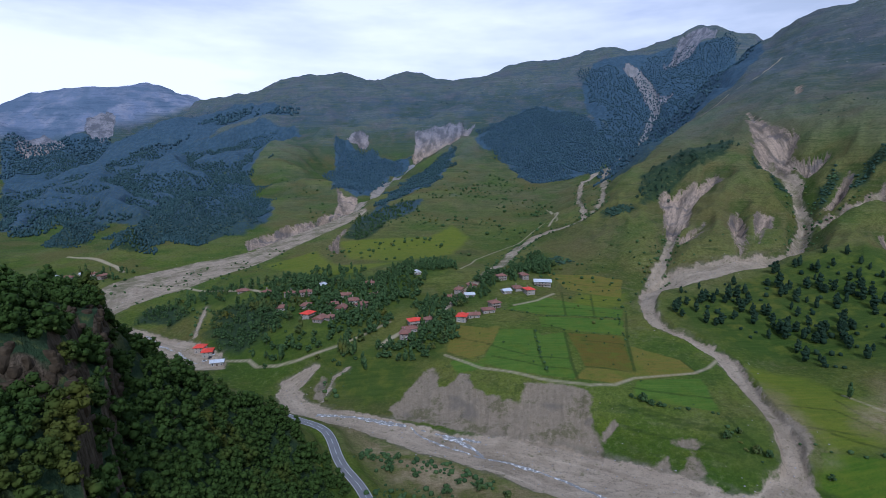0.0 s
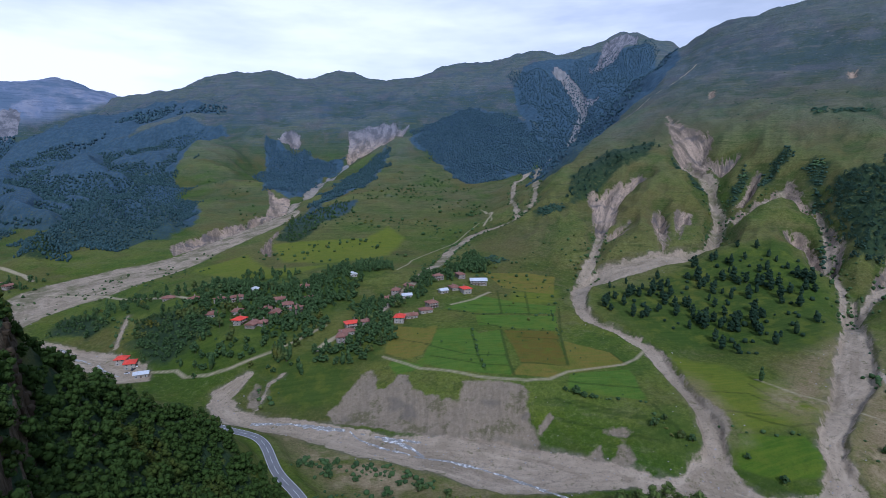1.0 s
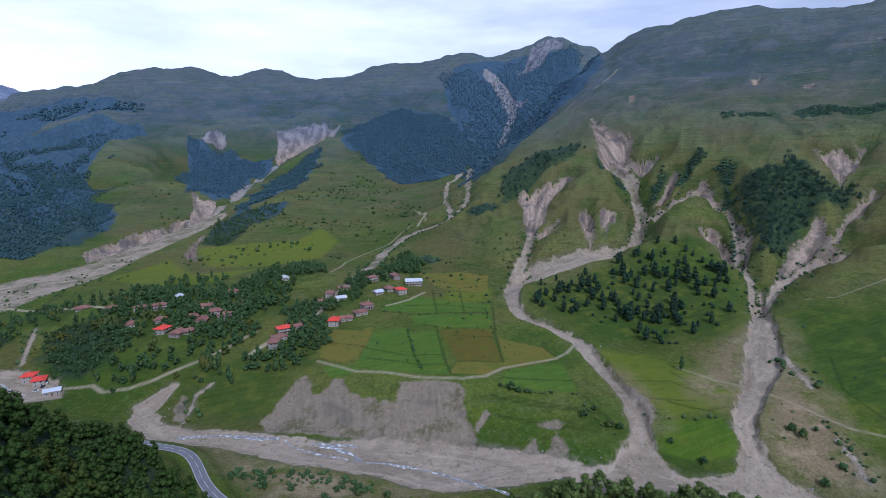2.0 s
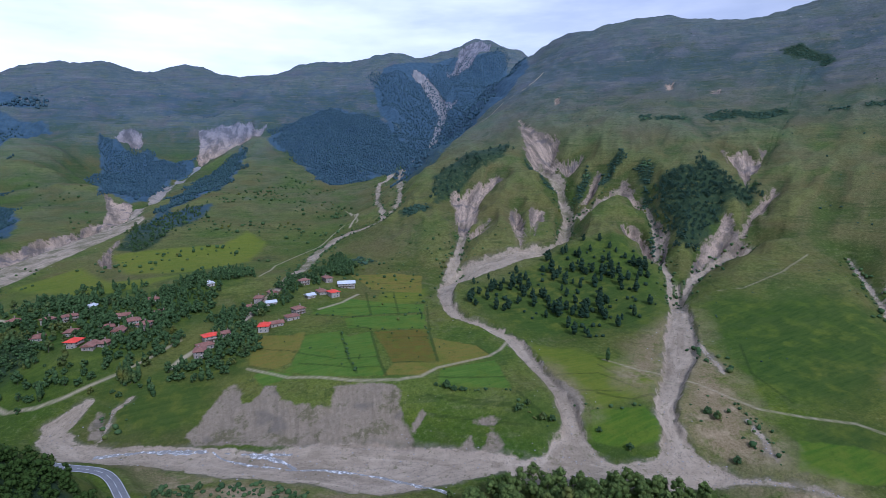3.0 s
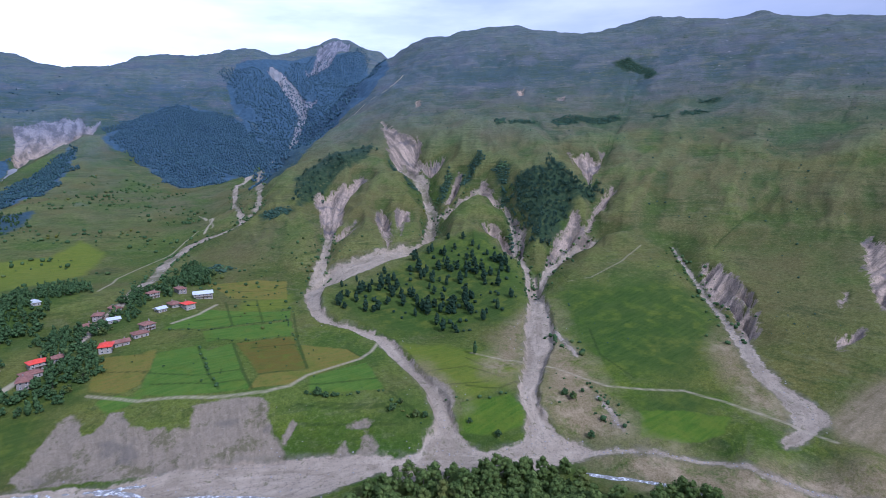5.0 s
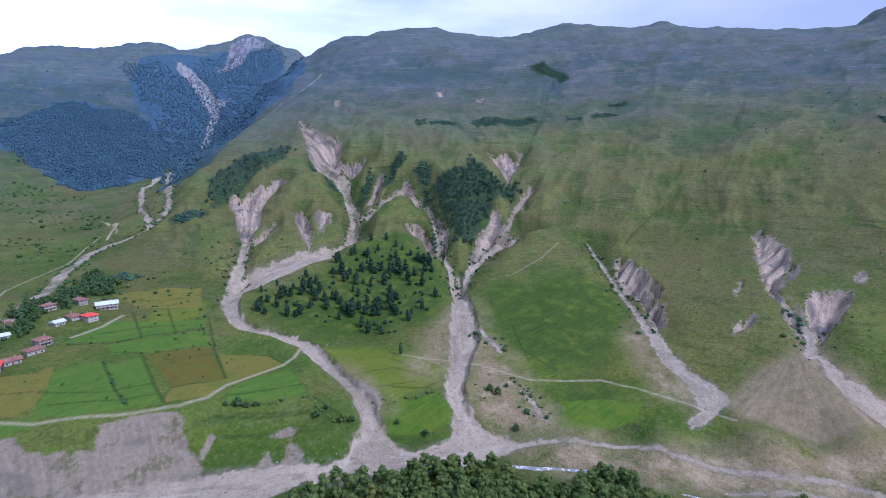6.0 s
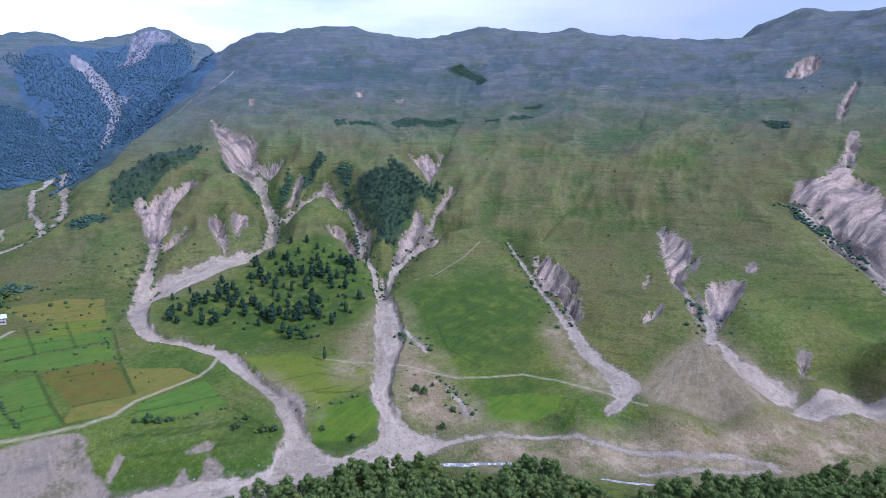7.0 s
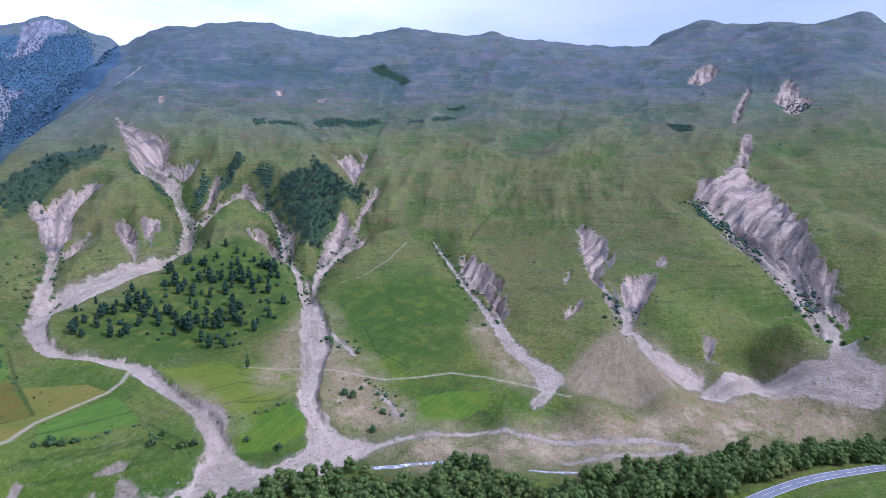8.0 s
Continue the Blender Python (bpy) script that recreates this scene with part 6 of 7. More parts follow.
def leaves(centres, radii, count, size):
    """Small leaf clumps, each a bent pair of triangles, over the outside of some lumps."""
    which = rng.integers(0, len(centres), count)
    d = rng.normal(size=(count, 3))
    d[:, 2] += 0.35
    d /= np.linalg.norm(d, axis=1, keepdims=True)
    at = centres[which] + d * radii[which] * rng.uniform(0.85, 1.18, (count, 1))
    a = np.cross(d, rng.normal(size=(count, 3)))
    a /= np.linalg.norm(a, axis=1, keepdims=True) + 1e-9
    b = np.cross(d, a) + d * rng.uniform(-0.7, 0.7, (count, 1))
    s = size * rng.uniform(0.6, 1.4, (count, 1))
    v = np.stack([at - a * s, at + b * s * 0.8, at + a * s, at - b * s * 0.7 - d * s * 0.3], 1).reshape(-1, 3)
    k = np.arange(count)[:, None] * 4
    return v, np.concatenate([k + [0, 1, 2], k + [0, 2, 3]])


def broad_crown(tall, wide, lumps, count, size):
    """A crown of uneven lumps with gaps and loose leaf clumps."""
    c, r = [], []
    for k in range(lumps):
        u = (k + 0.5) / lumps
        ang, out = k * 2.4 + rng.uniform(-0.5, 0.5), wide * 0.5 * math.sin(math.pi * (0.18 + 0.8 * u)) * rng.uniform(0.35, 0.85)
        c.append((out * math.cos(ang), out * math.sin(ang), tall * (0.28 + 0.62 * u) + rng.uniform(-0.04, 0.04) * tall))
        r.append(wide * rng.uniform(0.17, 0.27) * (1.08 - 0.22 * u))
    c, r = np.array(c), np.array(r)[:, None] * np.array([1, 1, 0.9])
    body = [(v * rr * 0.82 + cc, f) for cc, rr in zip(c, r) for v, f in [lump(BALL_LOW, 0.13)]]
    return join(body + [leaves(c, r, count, size)])


def narrow_crown(tall, wide, lumps, count, size):
    """A tall poplar crown."""
    c = np.array([(rng.normal(0, wide * 0.08), rng.normal(0, wide * 0.08), tall * (0.12 + 0.82 * (k + 0.5) / lumps)) for k in range(lumps)])
    r = np.array([[wide * 0.5 * math.sin(math.pi * (0.2 + 0.72 * (k + 0.5) / lumps)) * rng.uniform(0.8, 1.1)] * 2 + [tall / lumps * 0.9] for k in range(lumps)])
    return join([(v * rr + cc, f) for cc, rr in zip(c, r) for v, f in [lump(BALL_LOW, 0.13)]] + [leaves(c, r, count, size)])


def trunk(tall, thick, limbs):
    """A tapered trunk with some limbs."""
    def tube(a, b, ra, rb, n=6):
        a, b = np.array(a, float), np.array(b, float)
        ax = (b - a) / np.linalg.norm(b - a)
        s = np.cross(ax, (0.3, 0.9, 0.1))
        s /= np.linalg.norm(s)
        q = np.cross(ax, s)
        t = np.arange(n) * 2 * math.pi / n
        ring = np.outer(np.cos(t), s) + np.outer(np.sin(t), q)
        i = np.arange(n)
        j = (i + 1) % n
        return np.concatenate([a + ring * ra, b + ring * rb]), np.concatenate([np.stack([i, j, n + j], 1), np.stack([i, n + j, n + i], 1)])
    parts = [tube((0, 0, -0.6), (0.02 * tall, 0, tall * 0.5), thick, thick * 0.6), tube((0.02 * tall, 0, tall * 0.5), (0, 0.02 * tall, tall * 0.88), thick * 0.6, thick * 0.15)]
    for k in range(limbs):
        h, ang = tall * (0.28 + 0.1 * k), 2.2 * k
        parts.append(tube((0, 0, h), (tall * 0.2 * math.cos(ang), tall * 0.2 * math.sin(ang), h + tall * 0.16), thick * 0.4, thick * 0.1, 5))
    return join(parts)


def tree_model(name, label, category, crown, stem, leaf):
    """A tree with its trunk and crown, out of which the others are copied."""
    e = tagged(new(name), label, category)
    for part_name, (v, f), mat in (("trunk", stem, BARK), ("crown", crown, leaf)):
        o = new(part_name, mesh_of(part_name, v, f))
        o.data.materials.append(mat)
        o.parent = e
    return e


def planted(models, spots, group, low=0.8, high=1.2):
    """Copies of the models on the ground at the spots; the models move to the first ones."""
    used = set()
    for k, (x, y) in enumerate(spots):
        model = models[k % len(models)]
        m = pose(x, y, level(x, y) - 0.15, 0, 0, rng.uniform(0, 360))
        s = rng.uniform(low, high)
        if model.name in used:
            ob = copy_thing(model, m)
        else:
            ob = model
            ob.matrix_basis = m
            used.add(model.name)
        ob.scale = (s * rng.uniform(0.9, 1.1), s * rng.uniform(0.9, 1.1), s)
        tagged(ob, group=group)


def sown(shape, gap, keep=1.0, inset=0.0):
    """Uneven spots inside a patch, about gap apart."""
    xs, ys = [p[0] for p in shape], [p[1] for p in shape]
    nx, ny = int((max(xs) - min(xs)) / gap) + 2, int((max(ys) - min(ys)) / gap) + 2
    x, y = np.meshgrid(min(xs) + np.arange(nx) * gap, min(ys) + np.arange(ny) * gap)
    x, y = x + rng.uniform(-0.48, 0.48, x.shape) * gap, y + rng.uniform(-0.48, 0.48, y.shape) * gap
    size = max(12.0, 0.22 * math.sqrt((max(xs) - min(xs)) * (max(ys) - min(ys))))
    wx, wy = x + fbm(x, y, size, 4, 71) * size * 0.55, y + fbm(x, y, size, 4, 73) * size * 0.55
    ok = (to_patch(wx, wy, shape) + np.abs(rng.normal(0, gap * 0.8, x.shape)) < gap * 0.7 - inset) & (rng.random(x.shape) < keep)
    return x[ok], y[ok]


def wood_stuff(name, label, x, y, models, leaf, low, high, sink=0.6):
    """Many trees that nobody could count, in one mesh."""
    z = surface(x, y, height)
    pieces, pick = [], rng.integers(0, len(models), len(x))
    for k, (v, f) in enumerate(models):
        i = np.flatnonzero(pick == k)
        if not len(i):
            continue
        s, a = rng.uniform(low, high, len(i)), rng.uniform(0, 6.283, len(i))
        sx = s * rng.uniform(0.85, 1.2, len(i))
        ca, sa = np.cos(a), np.sin(a)
        vx = (v[None, :, 0] * ca[:, None] - v[None, :, 1] * sa[:, None]) * sx[:, None] + x[i, None]
        vy = (v[None, :, 0] * sa[:, None] + v[None, :, 1] * ca[:, None]) * sx[:, None] + y[i, None]
        vz = v[None, :, 2] * s[:, None] + z[i, None] - sink
        verts = np.stack([vx, vy, vz], 2).reshape(-1, 3)
        polys = (f[None] + (np.arange(len(i)) * len(v))[:, None, None]).reshape(-1, 3)
        pieces.append((verts, polys))
    v, f = join(pieces)
    ob = tagged(new(name, mesh_of(name, v, f, True)), label, "woods", kind="stuff")
    ob.data.materials.append(leaf)
    return ob


def tuft(tall, wide, level_of, rough=0.18):
    """A far crown: a ragged lump a little higher than wide."""
    v, f = lump(level_of, rough)
    v = v * (1.0 - 0.25 * np.clip(v[:, 2:3], 0, 1)) * np.array([wide / 2, wide / 2, tall / 2]) + np.array([0, 0, tall * 0.42])
    return v, f


ICO = BALL_LOW
FAR_SMALL = [tuft(11, 9, ICO), tuft(13, 8, ICO), tuft(9, 9.5, ICO)]
CLUMPED = [broad_crown(10, 7, 6, 45, 0.9), broad_crown(8, 7.5, 5, 40, 0.9), broad_crown(12, 6.5, 7, 50, 0.9), broad_crown(6, 6.5, 5, 40, 0.8)]
SHRUBS = [tuft(3.2, 4.2, ICO), tuft(2.4, 3.4, ICO)]

far_sets = {"wood_bowl": (11.5, 0.75), "wood_mid": (6.4, 0.62), "wood_gap": (6.6, 0.6), "wood_strip": (6.2, 0.6), "wood_left": (5.2, 0.5), "wood_low": (5.4, 0.5),
            "wood_high": (8.6, 0.75), "wood_far": (15, 1.4)}
for name, (gap, size) in far_sets.items():
    x, y = sown(WOODS[name], gap)
    if name not in ("wood_mid", "wood_left", "wood_low", "wood_strip", "wood_gap", "wood_bowl"):
        wooded = surface(x, y, kept["hollow"]) > rng.normal(-0.48, 0.12, len(x))
        x, y = x[wooded], y[wooded]
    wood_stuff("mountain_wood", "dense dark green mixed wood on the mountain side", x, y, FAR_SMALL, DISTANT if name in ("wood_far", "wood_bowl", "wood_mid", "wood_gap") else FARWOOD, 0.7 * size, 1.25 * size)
for name, gap, keep in (("wood_bush", 6.5, 0.45), ("wood_gully", 5.4, 0.9), ("wood_side", 7, 0.3), ("wood_slope", 5, 1), ("wood_bank", 6, 0.6)):
    x, y = sown(WOODS[name], gap, keep)
    wood_stuff("hillside_wood", "dark green broadleaf thicket on a slope", x, y, CLUMPED, BROADLEAF if name in ("wood_slope", "wood_bank", "wood_bush") else THICKET, 0.35, 0.85)
bx, by = [], []
for name in WOODS:
    if name.startswith(("shrub", "row")):
        x, y = sown(WOODS[name], 3.6, 0.9)
        bx, by = np.r_[bx, x], np.r_[by, y]
wood_stuff("hillside_shrubs", "dark green shrubs in rows across a grassy slope", bx, by, SHRUBS, THICKET, 0.5, 1.35, 0.4)

# ---- the wooded hill beside the road ----
NEAR_CROWNS = [broad_crown(8.5, 7.0, 7, 190, 0.40), broad_crown(7.2, 6.4, 6, 190, 0.40), broad_crown(10.0, 6.6, 8, 190, 0.40), broad_crown(6.0, 6.8, 6, 190, 0.40), broad_crown(8.8, 5.6, 7, 190, 0.40)]
x, y = sown(NEAR_WOOD["hill"], 3.6)
clear = np.ones(len(x), bool)
for name in ("a", "b", "c"):
    for cx, cy in CRAGS[name]:
        clear &= np.hypot(x - cx, y - cy) > 4.0
for pts, z in courses.values():
    clear &= ((x[:, None] - pts[:, 0]) ** 2 + (y[:, None] - pts[:, 1]) ** 2).min(1) > 9.0 ** 2
wood_stuff("hill_forest", "dense dark green broadleaf forest turning yellow in places", x[clear], y[clear], NEAR_CROWNS, HILL_LEAF, 0.42, 1.1, 1.3)


def crag(name, label, spots, tall, wide):
    """A broken rock face of upright, angular blocks."""
    pieces = []
    cx, cy = sum(p[0] for p in spots) / len(spots), sum(p[1] for p in spots) / len(spots)
    cz = level(cx, cy)
    for px, py in spots:
        for k in range(10):
            v, f = lump(BALL_MID, 0.12)
            v = np.sign(v) * np.abs(v) ** 0.6
            size = np.array([wide * rng.uniform(0.10, 0.26), wide * rng.uniform(0.10, 0.26), tall * rng.uniform(0.10, 0.30)])
            ox, oy = rng.normal(0, wide * 0.28, 2)
            at = np.array([px + ox - cx, py + oy - cy, level(px + ox, py + oy) - cz + tall * rng.uniform(-0.22, 0.0)])
            pieces.append((v * size + at, f))
    v, f = join(pieces)
    ob = tagged(new(name, mesh_of(name, v, f)), label, "cliff", kind="structure")
    ob.location = (cx, cy, cz)
    ob.data.materials.append(ROCK)


for name, tall, wide in (("a", 6.5, 6.5), ("b", 8, 7), ("c", 4, 4)):
    crag("cliff", "dark brown broken rock face among trees", [p for p in CRAGS[name] if math.hypot(*p) < 300], tall, wide)

# ---- trees by the river ----
bank_trees = [tree_model("bank_tree", "leafy green willow and alder tree on the river bank", "tree", broad_crown(t, w, 11, 460, 0.34), trunk(t, 0.2, 4), BROADLEAF_PALE)
              for t, w in ((12, 9.5), (10, 9.5), (13.5, 8.5), (8.5, 8.5), (14, 7.0))]
spots = []
for name, gap in (("mid", 5.0), ("west", 5.6), ("east", 4.6)):
    spots += list(zip(*sown(GROVES[name], gap, 0.9)))
spots = [(x, y) for x, y in spots if ((courses["east"][0] - (x, y)) ** 2).sum(1).min() > 7.0 ** 2]
rng.shuffle(spots)
planted(bank_trees, spots[:290], "trees by the river", 0.65, 1.2)
more = np.array(spots[290:] or spots[-3:])
wood_stuff("bank_thicket", "dense green willow and alder thicket between road and river", more[:, 0], more[:, 1], [broad_crown(11, 9, 9, 160, 0.6), broad_crown(8, 8, 8, 150, 0.55), broad_crown(6, 7, 7, 130, 0.5)], BROADLEAF_PALE, 0.55, 1.05)
shore_trees = [tree_model("shore_bush", "round dark green bush on the grassy river shore", "bush", broad_crown(t, w, 7, 260, 0.34), trunk(t, 0.12, 3), BROADLEAF) for t, w in ((5.5, 6.0), (4.2, 5.0))]
planted(shore_trees, [p for p in CLUMP["shore"] + CLUMP["solo"] if surface(np.array([p[0]]), np.array([p[1]]), d_gravel)[0] > 2.5], "bushes by road and stream", 0.6, 1.2)

# ---- pines on the knoll ----
firs = [tree_model("pine", "dark green conifer on a grassy knoll", "tree", narrow_crown(t, w, 8, 230, 0.55), trunk(t, 0.25, 0), CONIFER) for t, w in ((12, 6.0), (14, 6.4), (9.5, 6.0))]
planted(firs, PINES["pines_a"] + PINES["pines_b"] + PINES["pines_c"], "pines on the knoll", 0.7, 1.15)
x, y = sown(SPECKS["hill"], 8, 0.38)
wood_stuff("knoll_trees", "small dark trees and bushes on the knoll", x, y, [tuft(6, 4.5, ICO), tuft(4, 4, ICO), narrow_crown(10, 5, 6, 60, 0.6), narrow_crown(12, 5.5, 7, 70, 0.6)], CONIFER, 0.6, 1.1, 0.3)

# ---- village trees ----
garden_trees = [tree_model("garden_tree", "round dark green fruit or nut tree between village houses", "tree", broad_crown(t, w, 7, 190, 0.5), trunk(t, 0.18, 3), BROADLEAF)
                for t, w in ((8, 7.5), (10, 8), (6.5, 6), (9, 6.5))]
homes_at = np.array([p for v in HOMES.values() for p in v])


def apart_from_homes(x, y, gap):
    return [(a, b) for a, b in zip(x, y) if np.hypot(homes_at[:, 0] - a, homes_at[:, 1] - b).min() > gap]


spots = []
for name, gap, keep in (("east_side", 5.2, 0.95), ("west_side", 5.2, 0.95), ("bank", 7.5, 0.65), ("south", 8, 0.5), ("edge", 7, 0.6), ("north", 7.5, 0.6)):
    spots += apart_from_homes(*sown(VILLAGE[name], gap, keep), 6.8)
rng.shuffle(spots)
planted(garden_trees, spots[:280], "trees in the village", 0.6, 1.15)
by_hamlet = [(x + rng.normal(0, 26), y + rng.normal(0, 22)) for x, y in HOMES["hamlet"] for _ in range(22)]
rest = np.array(spots[280:] + apart_from_homes([p[0] for p in by_hamlet], [p[1] for p in by_hamlet], 6.0))
wood_stuff("village_trees", "dense dark green garden trees between village houses", rest[:, 0], rest[:, 1], [broad_crown(8, 7, 7, 80, 0.6), broad_crown(6, 6.5, 6, 70, 0.6), broad_crown(4, 5, 5, 60, 0.5), narrow_crown(11, 4, 6, 70, 0.55)], BROADLEAF, 0.6, 1.15)
poplars = [tree_model("poplar", "tall narrow poplar tree", "tree", narrow_crown(t, 3.6, 8, 200, 0.45), trunk(t, 0.2, 0), BROADLEAF) for t in (15, 12)]
planted(poplars, POPLARS, "poplars", 0.85, 1.1)

# ---- loose shrubs on the slopes ----
LOW_SHRUBS = [tuft(2.2, 3.0, ICO), tuft(1.6, 2.4, ICO), tuft(3.0, 3.0, ICO)]
for name, gap, keep, low, high in (("spur", 15, 0.5, 0.6, 2.4), ("meadow", 17, 0.4, 0.6, 1.6), ("front_low", 15, 0.3, 0.25, 0.8), ("front_high", 19, 0.35, 0.35, 1.1), ("front_top", 34, 0.35, 0.5, 1.3),
                                   ("left_high", 42, 0.5, 0.9, 2.4), ("left_low", 24, 0.4, 1.0, 2.4), ("fan_ground", 7, 0.4, 0.4, 1.0), ("shore", 4.4, 0.75, 0.4, 1.2), ("braid_flat", 9, 0.3, 0.4, 1.4), ("rib", 9, 0.6, 0.5, 1.3)):
    x, y = sown(SPECKS[name], gap * 0.72, keep)
    bunched = fbm(x, y, gap * 4.5, 3, 77) > rng.normal(0.02, 0.16, len(x))
    x, y = x[bunched], y[bunched]
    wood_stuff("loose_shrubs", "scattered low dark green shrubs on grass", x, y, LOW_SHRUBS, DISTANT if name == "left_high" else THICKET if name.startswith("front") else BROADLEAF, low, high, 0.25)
hx, hy = [], []
for line in HEDGES.values():
    for p in dense(line, 3.0):
        if rng.random() < 0.6:
            hx.append(p[0] + rng.normal(0, 0.7))
            hy.append(p[1] + rng.normal(0, 0.7))
wood_stuff("field_hedges", "uneven dark hedges along field edges", np.array(hx), np.array(hy), LOW_SHRUBS, BROADLEAF, 0.4, 1.0, 0.2)
field_bush = tagged(new("field_bush", mesh_of("field_bush", *broad_crown(2.2, 2.2, 5, 50, 0.25))), "small dark green bush standing in a field", "bush", "bushes in the fields")
field_bush.data.materials.append(BROADLEAF)
fx, fy = [], []
for name in ("crop_a", "hay_a", "hay_b", "till_a", "crop_b", "crop_c", "crop_d"):
    x, y = sown(FIELDS[name], 13, 0.22, 2.0)
    fx, fy = np.r_[fx, x], np.r_[fy, y]
for k, (x, y) in enumerate(zip(fx, fy)):
    m = pose(x, y, level(x, y) - 0.1, 0, 0, rng.uniform(0, 360))
    ob = field_bush if k == 0 else copy_thing(field_bush, m)
    ob.matrix_basis = m
    s = rng.uniform(0.5, 1.0)
    ob.scale = (s, s, s)

# ---- boulders in the gravel ----
bx, by = [], []
for name, shape in GRAVEL.items():
    x, y = sown(shape, 6.5 if name != "braid" else 14, 0.5)
    bx, by = np.r_[bx, x], np.r_[by, y]
sx, sy = [], []
for name, line in THIN.items():
    for a, b in zip(line, line[1:]):
        n = int(math.hypot(b[0] - a[0], b[1] - a[1]) / (2.2 if math.hypot(a[0], a[1]) < 900 else 6.0)) + 1
        run = math.hypot(b[0] - a[0], b[1] - a[1])
        nx, ny = -(b[1] - a[1]) / run, (b[0] - a[0]) / run
        for k in range(n):
            u, half = k / n, a[2] + (b[2] - a[2]) * k / n
            off = rng.uniform(-1, 1) * half
            bx, by = np.r_[bx, a[0] + u * (b[0] - a[0]) + nx * off], np.r_[by, a[1] + u * (b[1] - a[1]) + ny * off]
            if not name.startswith("plain") and rng.random() < (0.75 if math.hypot(a[0], a[1]) < 560 else 1.0):
                off = rng.choice([-1, 1]) * (half + rng.exponential(4.0) + 0.5)
                sx.append(a[0] + u * (b[0] - a[0]) + nx * off)
                sy.append(a[1] + u * (b[1] - a[1]) + ny * off)
wood_stuff("channel_scrub", "low dark green scrub along stony stream beds", np.array(sx), np.array(sy), LOW_SHRUBS, BROADLEAF, 0.3, 1.6, 0.25)
wood_stuff("boulders", "grey river boulders strewn over gravel", bx, by, [tuft(0.8, 1.1, ICO), tuft(0.6, 1.4, ICO)], STONE, 0.3, 1.1, 0.15)


# ---- houses ----
def part(name, v, f, mat, parent, label=""):
    ob = new(name, mesh_of(name, v, f))
    ob.data.materials.append(mat)
    ob.parent = parent
    return tagged(ob, label)


def box(x0, x1, y0, y1, z0, z1):
    v = np.array([(x, y, z) for z in (z0, z1) for x, y in ((x0, y0), (x1, y0), (x1, y1), (x0, y1))], float)
    q = [(0, 3, 2, 1), (4, 5, 6, 7), (0, 1, 5, 4), (1, 2, 6, 5), (2, 3, 7, 6), (3, 0, 4, 7)]
    return v, np.array(q)


PLASTER = simple("weathered_plaster", (0.28, 0.25, 0.21), (0.42, 0.38, 0.33), 0.8)
STONE_WALL = simple("rough_stone_wall", (0.20, 0.17, 0.14), (0.36, 0.31, 0.27), 0.5, 0.95, 0.0, 0.6)
RUST_ROOF = simple("rusty_sheet_roof", (0.17, 0.075, 0.055), (0.32, 0.17, 0.13), 1.1, 0.7)
RED_ROOF = simple("bright_red_sheet_roof", (0.62, 0.055, 0.035), (0.75, 0.10, 0.065), 1.5, 0.5)
PALE_ROOF = simple("pale_zinc_roof", (0.58, 0.60, 0.62), (0.78, 0.79, 0.80), 1.5, 0.4, 0.3)
WOODWORK = simple("dark_woodwork", (0.07, 0.045, 0.03), (0.14, 0.095, 0.065), 0.4)
FRAME_PAINT = simple("white_window_frame", (0.55, 0.54, 0.50), (0.72, 0.71, 0.68), 0.4)
PANE = simple("dark_window_glass", (0.025, 0.03, 0.035), (0.05, 0.055, 0.06), 0.8, 0.08, 0.0, 0.0)
FRAME_MESH = mesh_of("window_frame", *box(-0.65, 0.65, -0.04, 0.08, -0.8, 0.8))
PANE_MESH = mesh_of("pane", *box(-0.52, 0.52, 0.03, 0.10, -0.66, 0.66))
FRAME_MESH.materials.append(FRAME_PAINT)
PANE_MESH.materials.append(PANE)


def roof_shape(w, d, z, rise, hip, out=0.9):
    """A hipped or gabled roof with a thick edge."""
    a, b = w / 2 + out, d / 2 + out
    r = max(0.1, a - b) if hip else a
    v = np.array([(-a, -b, z), (a, -b, z), (a, b, z), (-a, b, z), (-a, -b, z + 0.22), (a, -b, z + 0.22), (a, b, z + 0.22), (-a, b, z + 0.22), (-r, 0, z + rise), (r, 0, z + rise)], float)
    t = [(0, 2, 1), (0, 3, 2), (0, 1, 5), (0, 5, 4), (1, 2, 6), (1, 6, 5), (2, 3, 7), (2, 7, 6), (3, 0, 4), (3, 4, 7), (4, 5, 9), (4, 9, 8), (6, 7, 8), (6, 8, 9), (5, 6, 9), (7, 4, 8)]
    return v, np.array(t)


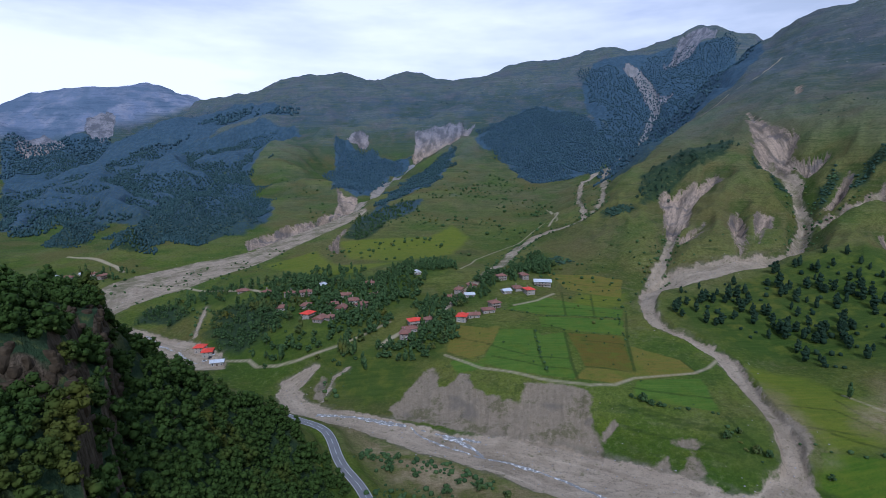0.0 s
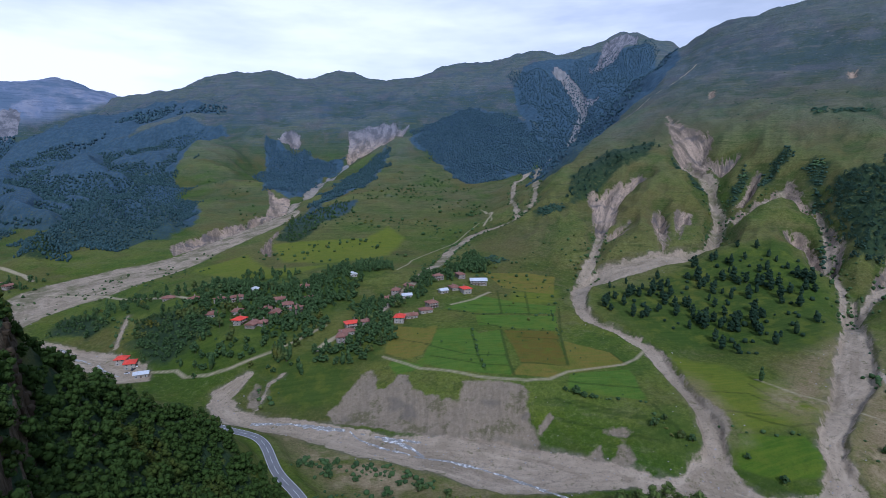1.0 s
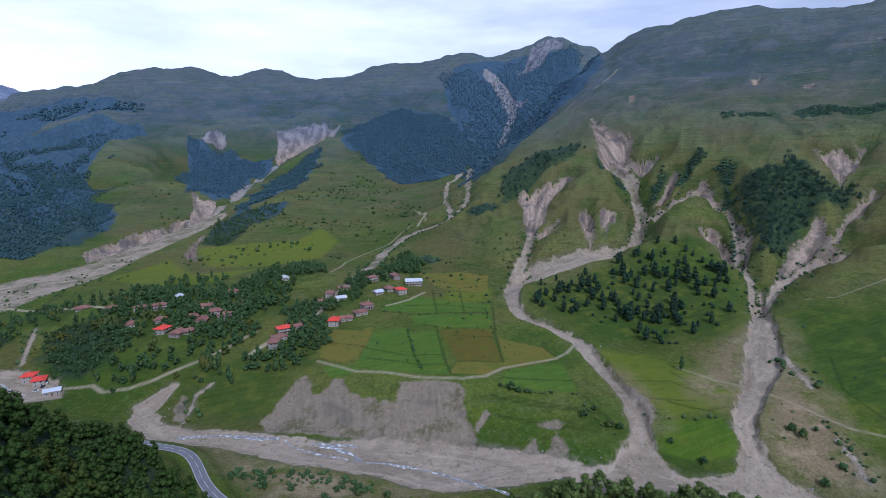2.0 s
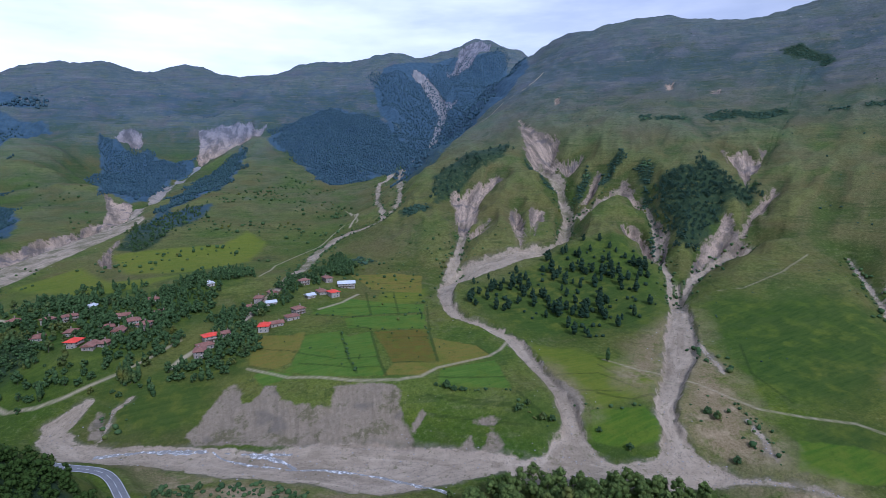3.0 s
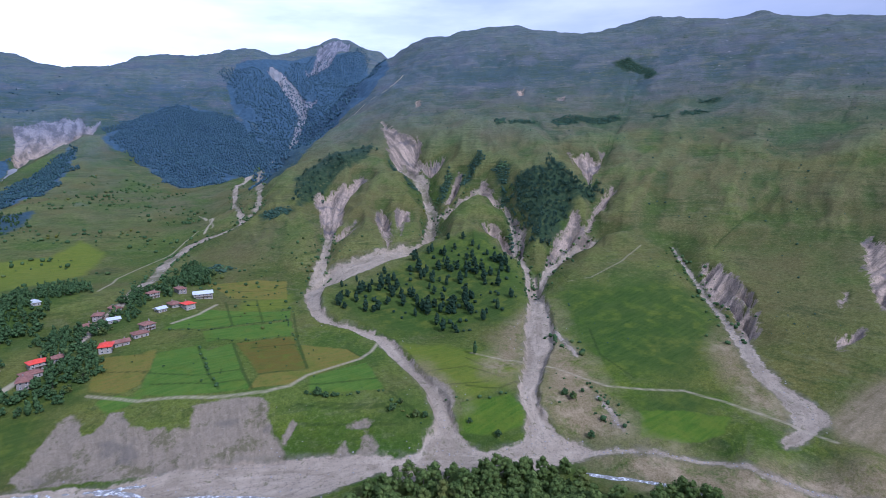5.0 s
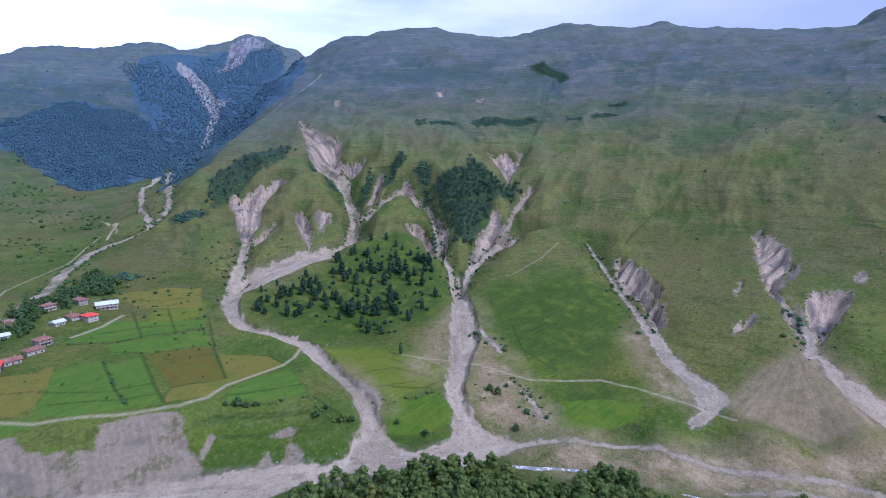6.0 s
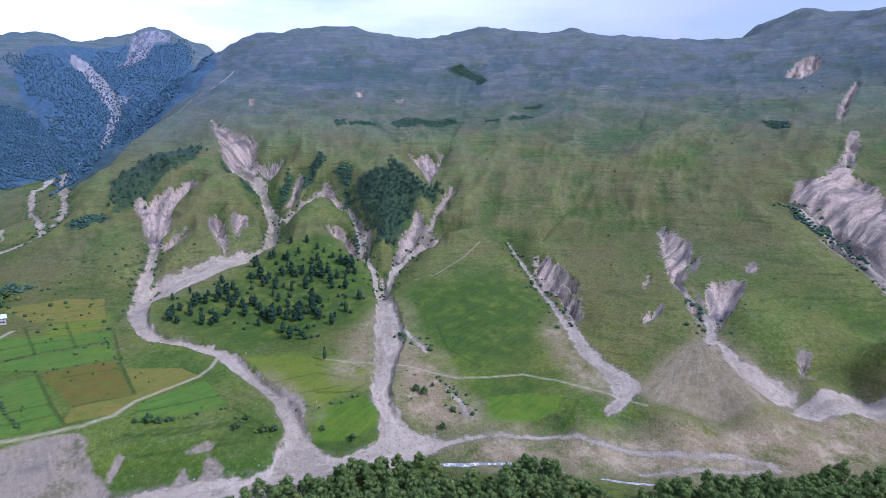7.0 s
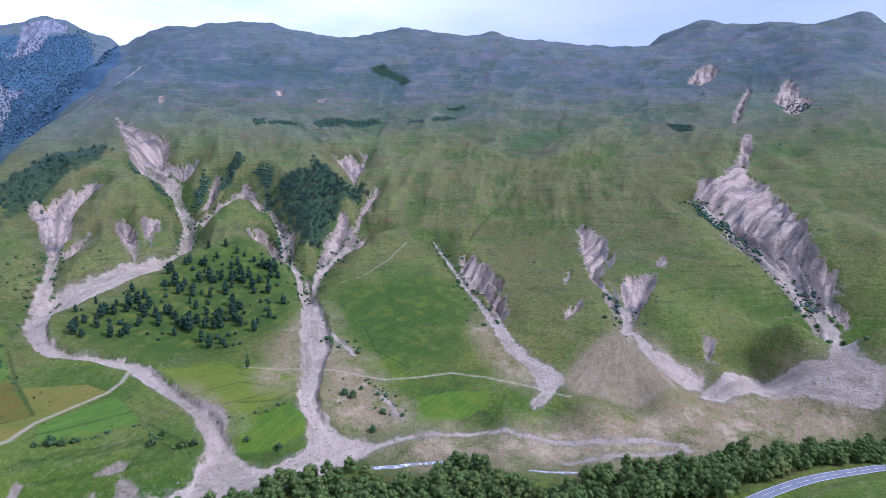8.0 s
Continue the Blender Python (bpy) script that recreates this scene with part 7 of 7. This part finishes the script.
def house(x, y, turn_by, w, d, tall, roof_mat, wall_mat, label, hip=True):
    e = tagged(new("house"), label, "house", "village houses")
    z = min(level(x + a, y + b) for a in (-4, 4) for b in (-4, 4))
    part("wall", *box(-w / 2, w / 2, -d / 2, d / 2, -1.5, tall), wall_mat, e)
    part("roof", *roof_shape(w, d, tall, d * rng.uniform(0.2, 0.27) + 0.3, hip), roof_mat, e)
    part("chimney", *box(w * 0.2, w * 0.2 + 0.7, 0.4, 1.1, tall, tall + d * 0.3 + 0.9), STONE_WALL, e)
    part("door", *box(-0.55, 0.55, -d / 2 - 0.08, -d / 2 + 0.02, -0.3, 1.9), WOODWORK, e)
    if tall > 4.5:
        part("balcony", *box(-w * 0.42, w * 0.42, -d / 2 - 1.2, -d / 2, tall * 0.5 - 0.1, tall * 0.5 + 0.12), WOODWORK, e)
    for floor in range(2 if tall > 4.5 else 1):
        n = max(2, int(w / 3.2))
        for k in range(n):
            u = (k + 0.5) / n * w - w / 2
            if floor == 0 and abs(u) < 1.2:
                continue
            for ang, px, py in ((180, u, -d / 2), (0, u, d / 2)):
                fr = new("window", FRAME_MESH)
                fr.parent = e
                fr.matrix_basis = pose(px, py, 1.5 + floor * 2.7, 0, 0, ang)
                pn = new("pane", PANE_MESH)
                pn.parent = fr
        for v2 in (-d * 0.22, d * 0.22):
            for ang, px in ((90, -w / 2), (-90, w / 2)):
                fr = new("window", FRAME_MESH)
                fr.parent = e
                fr.matrix_basis = pose(px, v2, 1.5 + floor * 2.7, 0, 0, ang)
                pn = new("pane", PANE_MESH)
                pn.parent = fr
    e.matrix_basis = pose(x, y, z, 0, 0, turn_by)


for kind, spots in HOMES.items():
    for x, y in spots:
        ang = rng.choice([12, 100, 20, 75]) + rng.uniform(-12, 12)
        if kind in ("rust", "rust_b", "hamlet"):
            house(x, y, ang, rng.uniform(8.5, 12.5), rng.uniform(7.0, 9.0), rng.choice([3.0, 3.4, 5.2]), RUST_ROOF, rng.choice([PLASTER, STONE_WALL]), "village house with a rusty brown sheet roof among trees", rng.random() < 0.7)
        elif kind == "red":
            house(x, y, ang, rng.uniform(9.5, 12), 8.5, 5.2, RED_ROOF, PLASTER, "two-storey house with a bright red sheet roof", True)
        elif kind == "long":
            house(x, y, -8, 17, 9, 5.2, PALE_ROOF, PLASTER, "long pale building with a white sheet roof beside fields", False)
        else:
            house(x, y, ang, rng.uniform(8, 10.5), 7, 3.2, PALE_ROOF, PLASTER, "small house with a pale grey metal roof", False)


# ---- by the river house ----
CAR_WHITE = simple("white_car_paint", (0.62, 0.62, 0.62), (0.70, 0.70, 0.70), 1.0, 0.25, 0.0, 0.0)
CAR_DARK = simple("dark_car_paint", (0.03, 0.035, 0.045), (0.05, 0.055, 0.065), 1.0, 0.25, 0.0, 0.0)
TYRE = simple("black_rubber", (0.015, 0.015, 0.015), (0.03, 0.03, 0.03), 0.2)


def wheel_shape(r=0.33, w=0.22, n=12):
    t = np.arange(n) * 2 * math.pi / n
    ring = np.stack([r * np.cos(t), 0 * t, r * np.sin(t)], 1)
    v = np.concatenate([ring - (0, w / 2, 0), ring + (0, w / 2, 0), [(0, -w / 2, 0), (0, w / 2, 0)]])
    i = np.arange(n)
    j = (i + 1) % n
    return v, np.concatenate([np.stack([i, j, n + j], 1), np.stack([i, n + j, n + i], 1), np.stack([j, i, 0 * i + 2 * n], 1), np.stack([n + i, n + j, 0 * i + 2 * n + 1], 1)])


def parked_car(x, y, turn_by, paint, label):
    e = tagged(new("car"), label, "car", "cars by the river house")
    z = level(x, y)
    lower, cabin = box(-2.1, 2.1, -0.85, 0.85, 0.3, 0.85), box(-1.3, 0.9, -0.75, 0.75, 0.85, 1.42)
    cabin[0][4:, 0] *= 0.72
    cabin[0][4:, 1] *= 0.88
    lower[0][4:, :2] *= 0.96
    part("body", *lower, paint, e)
    part("cabin", *cabin, PANE, e)
    for a in (-1.3, 1.3):
        for b in (-0.8, 0.8):
            v, f = wheel_shape()
            part("wheel", v + (a, b, 0.33), f, TYRE, e)
    e.matrix_basis = pose(x, y, z, 0, 0, turn_by)


for (x, y), ang, paint, label in zip(CARS, (20, 70, 110), (CAR_WHITE, CAR_DARK, CAR_WHITE), ("white car parked on gravel by a red-roofed house", "dark car parked on gravel by a red-roofed house", "white car parked on gravel by a red-roofed house")):
    parked_car(x, y, ang, paint, label)
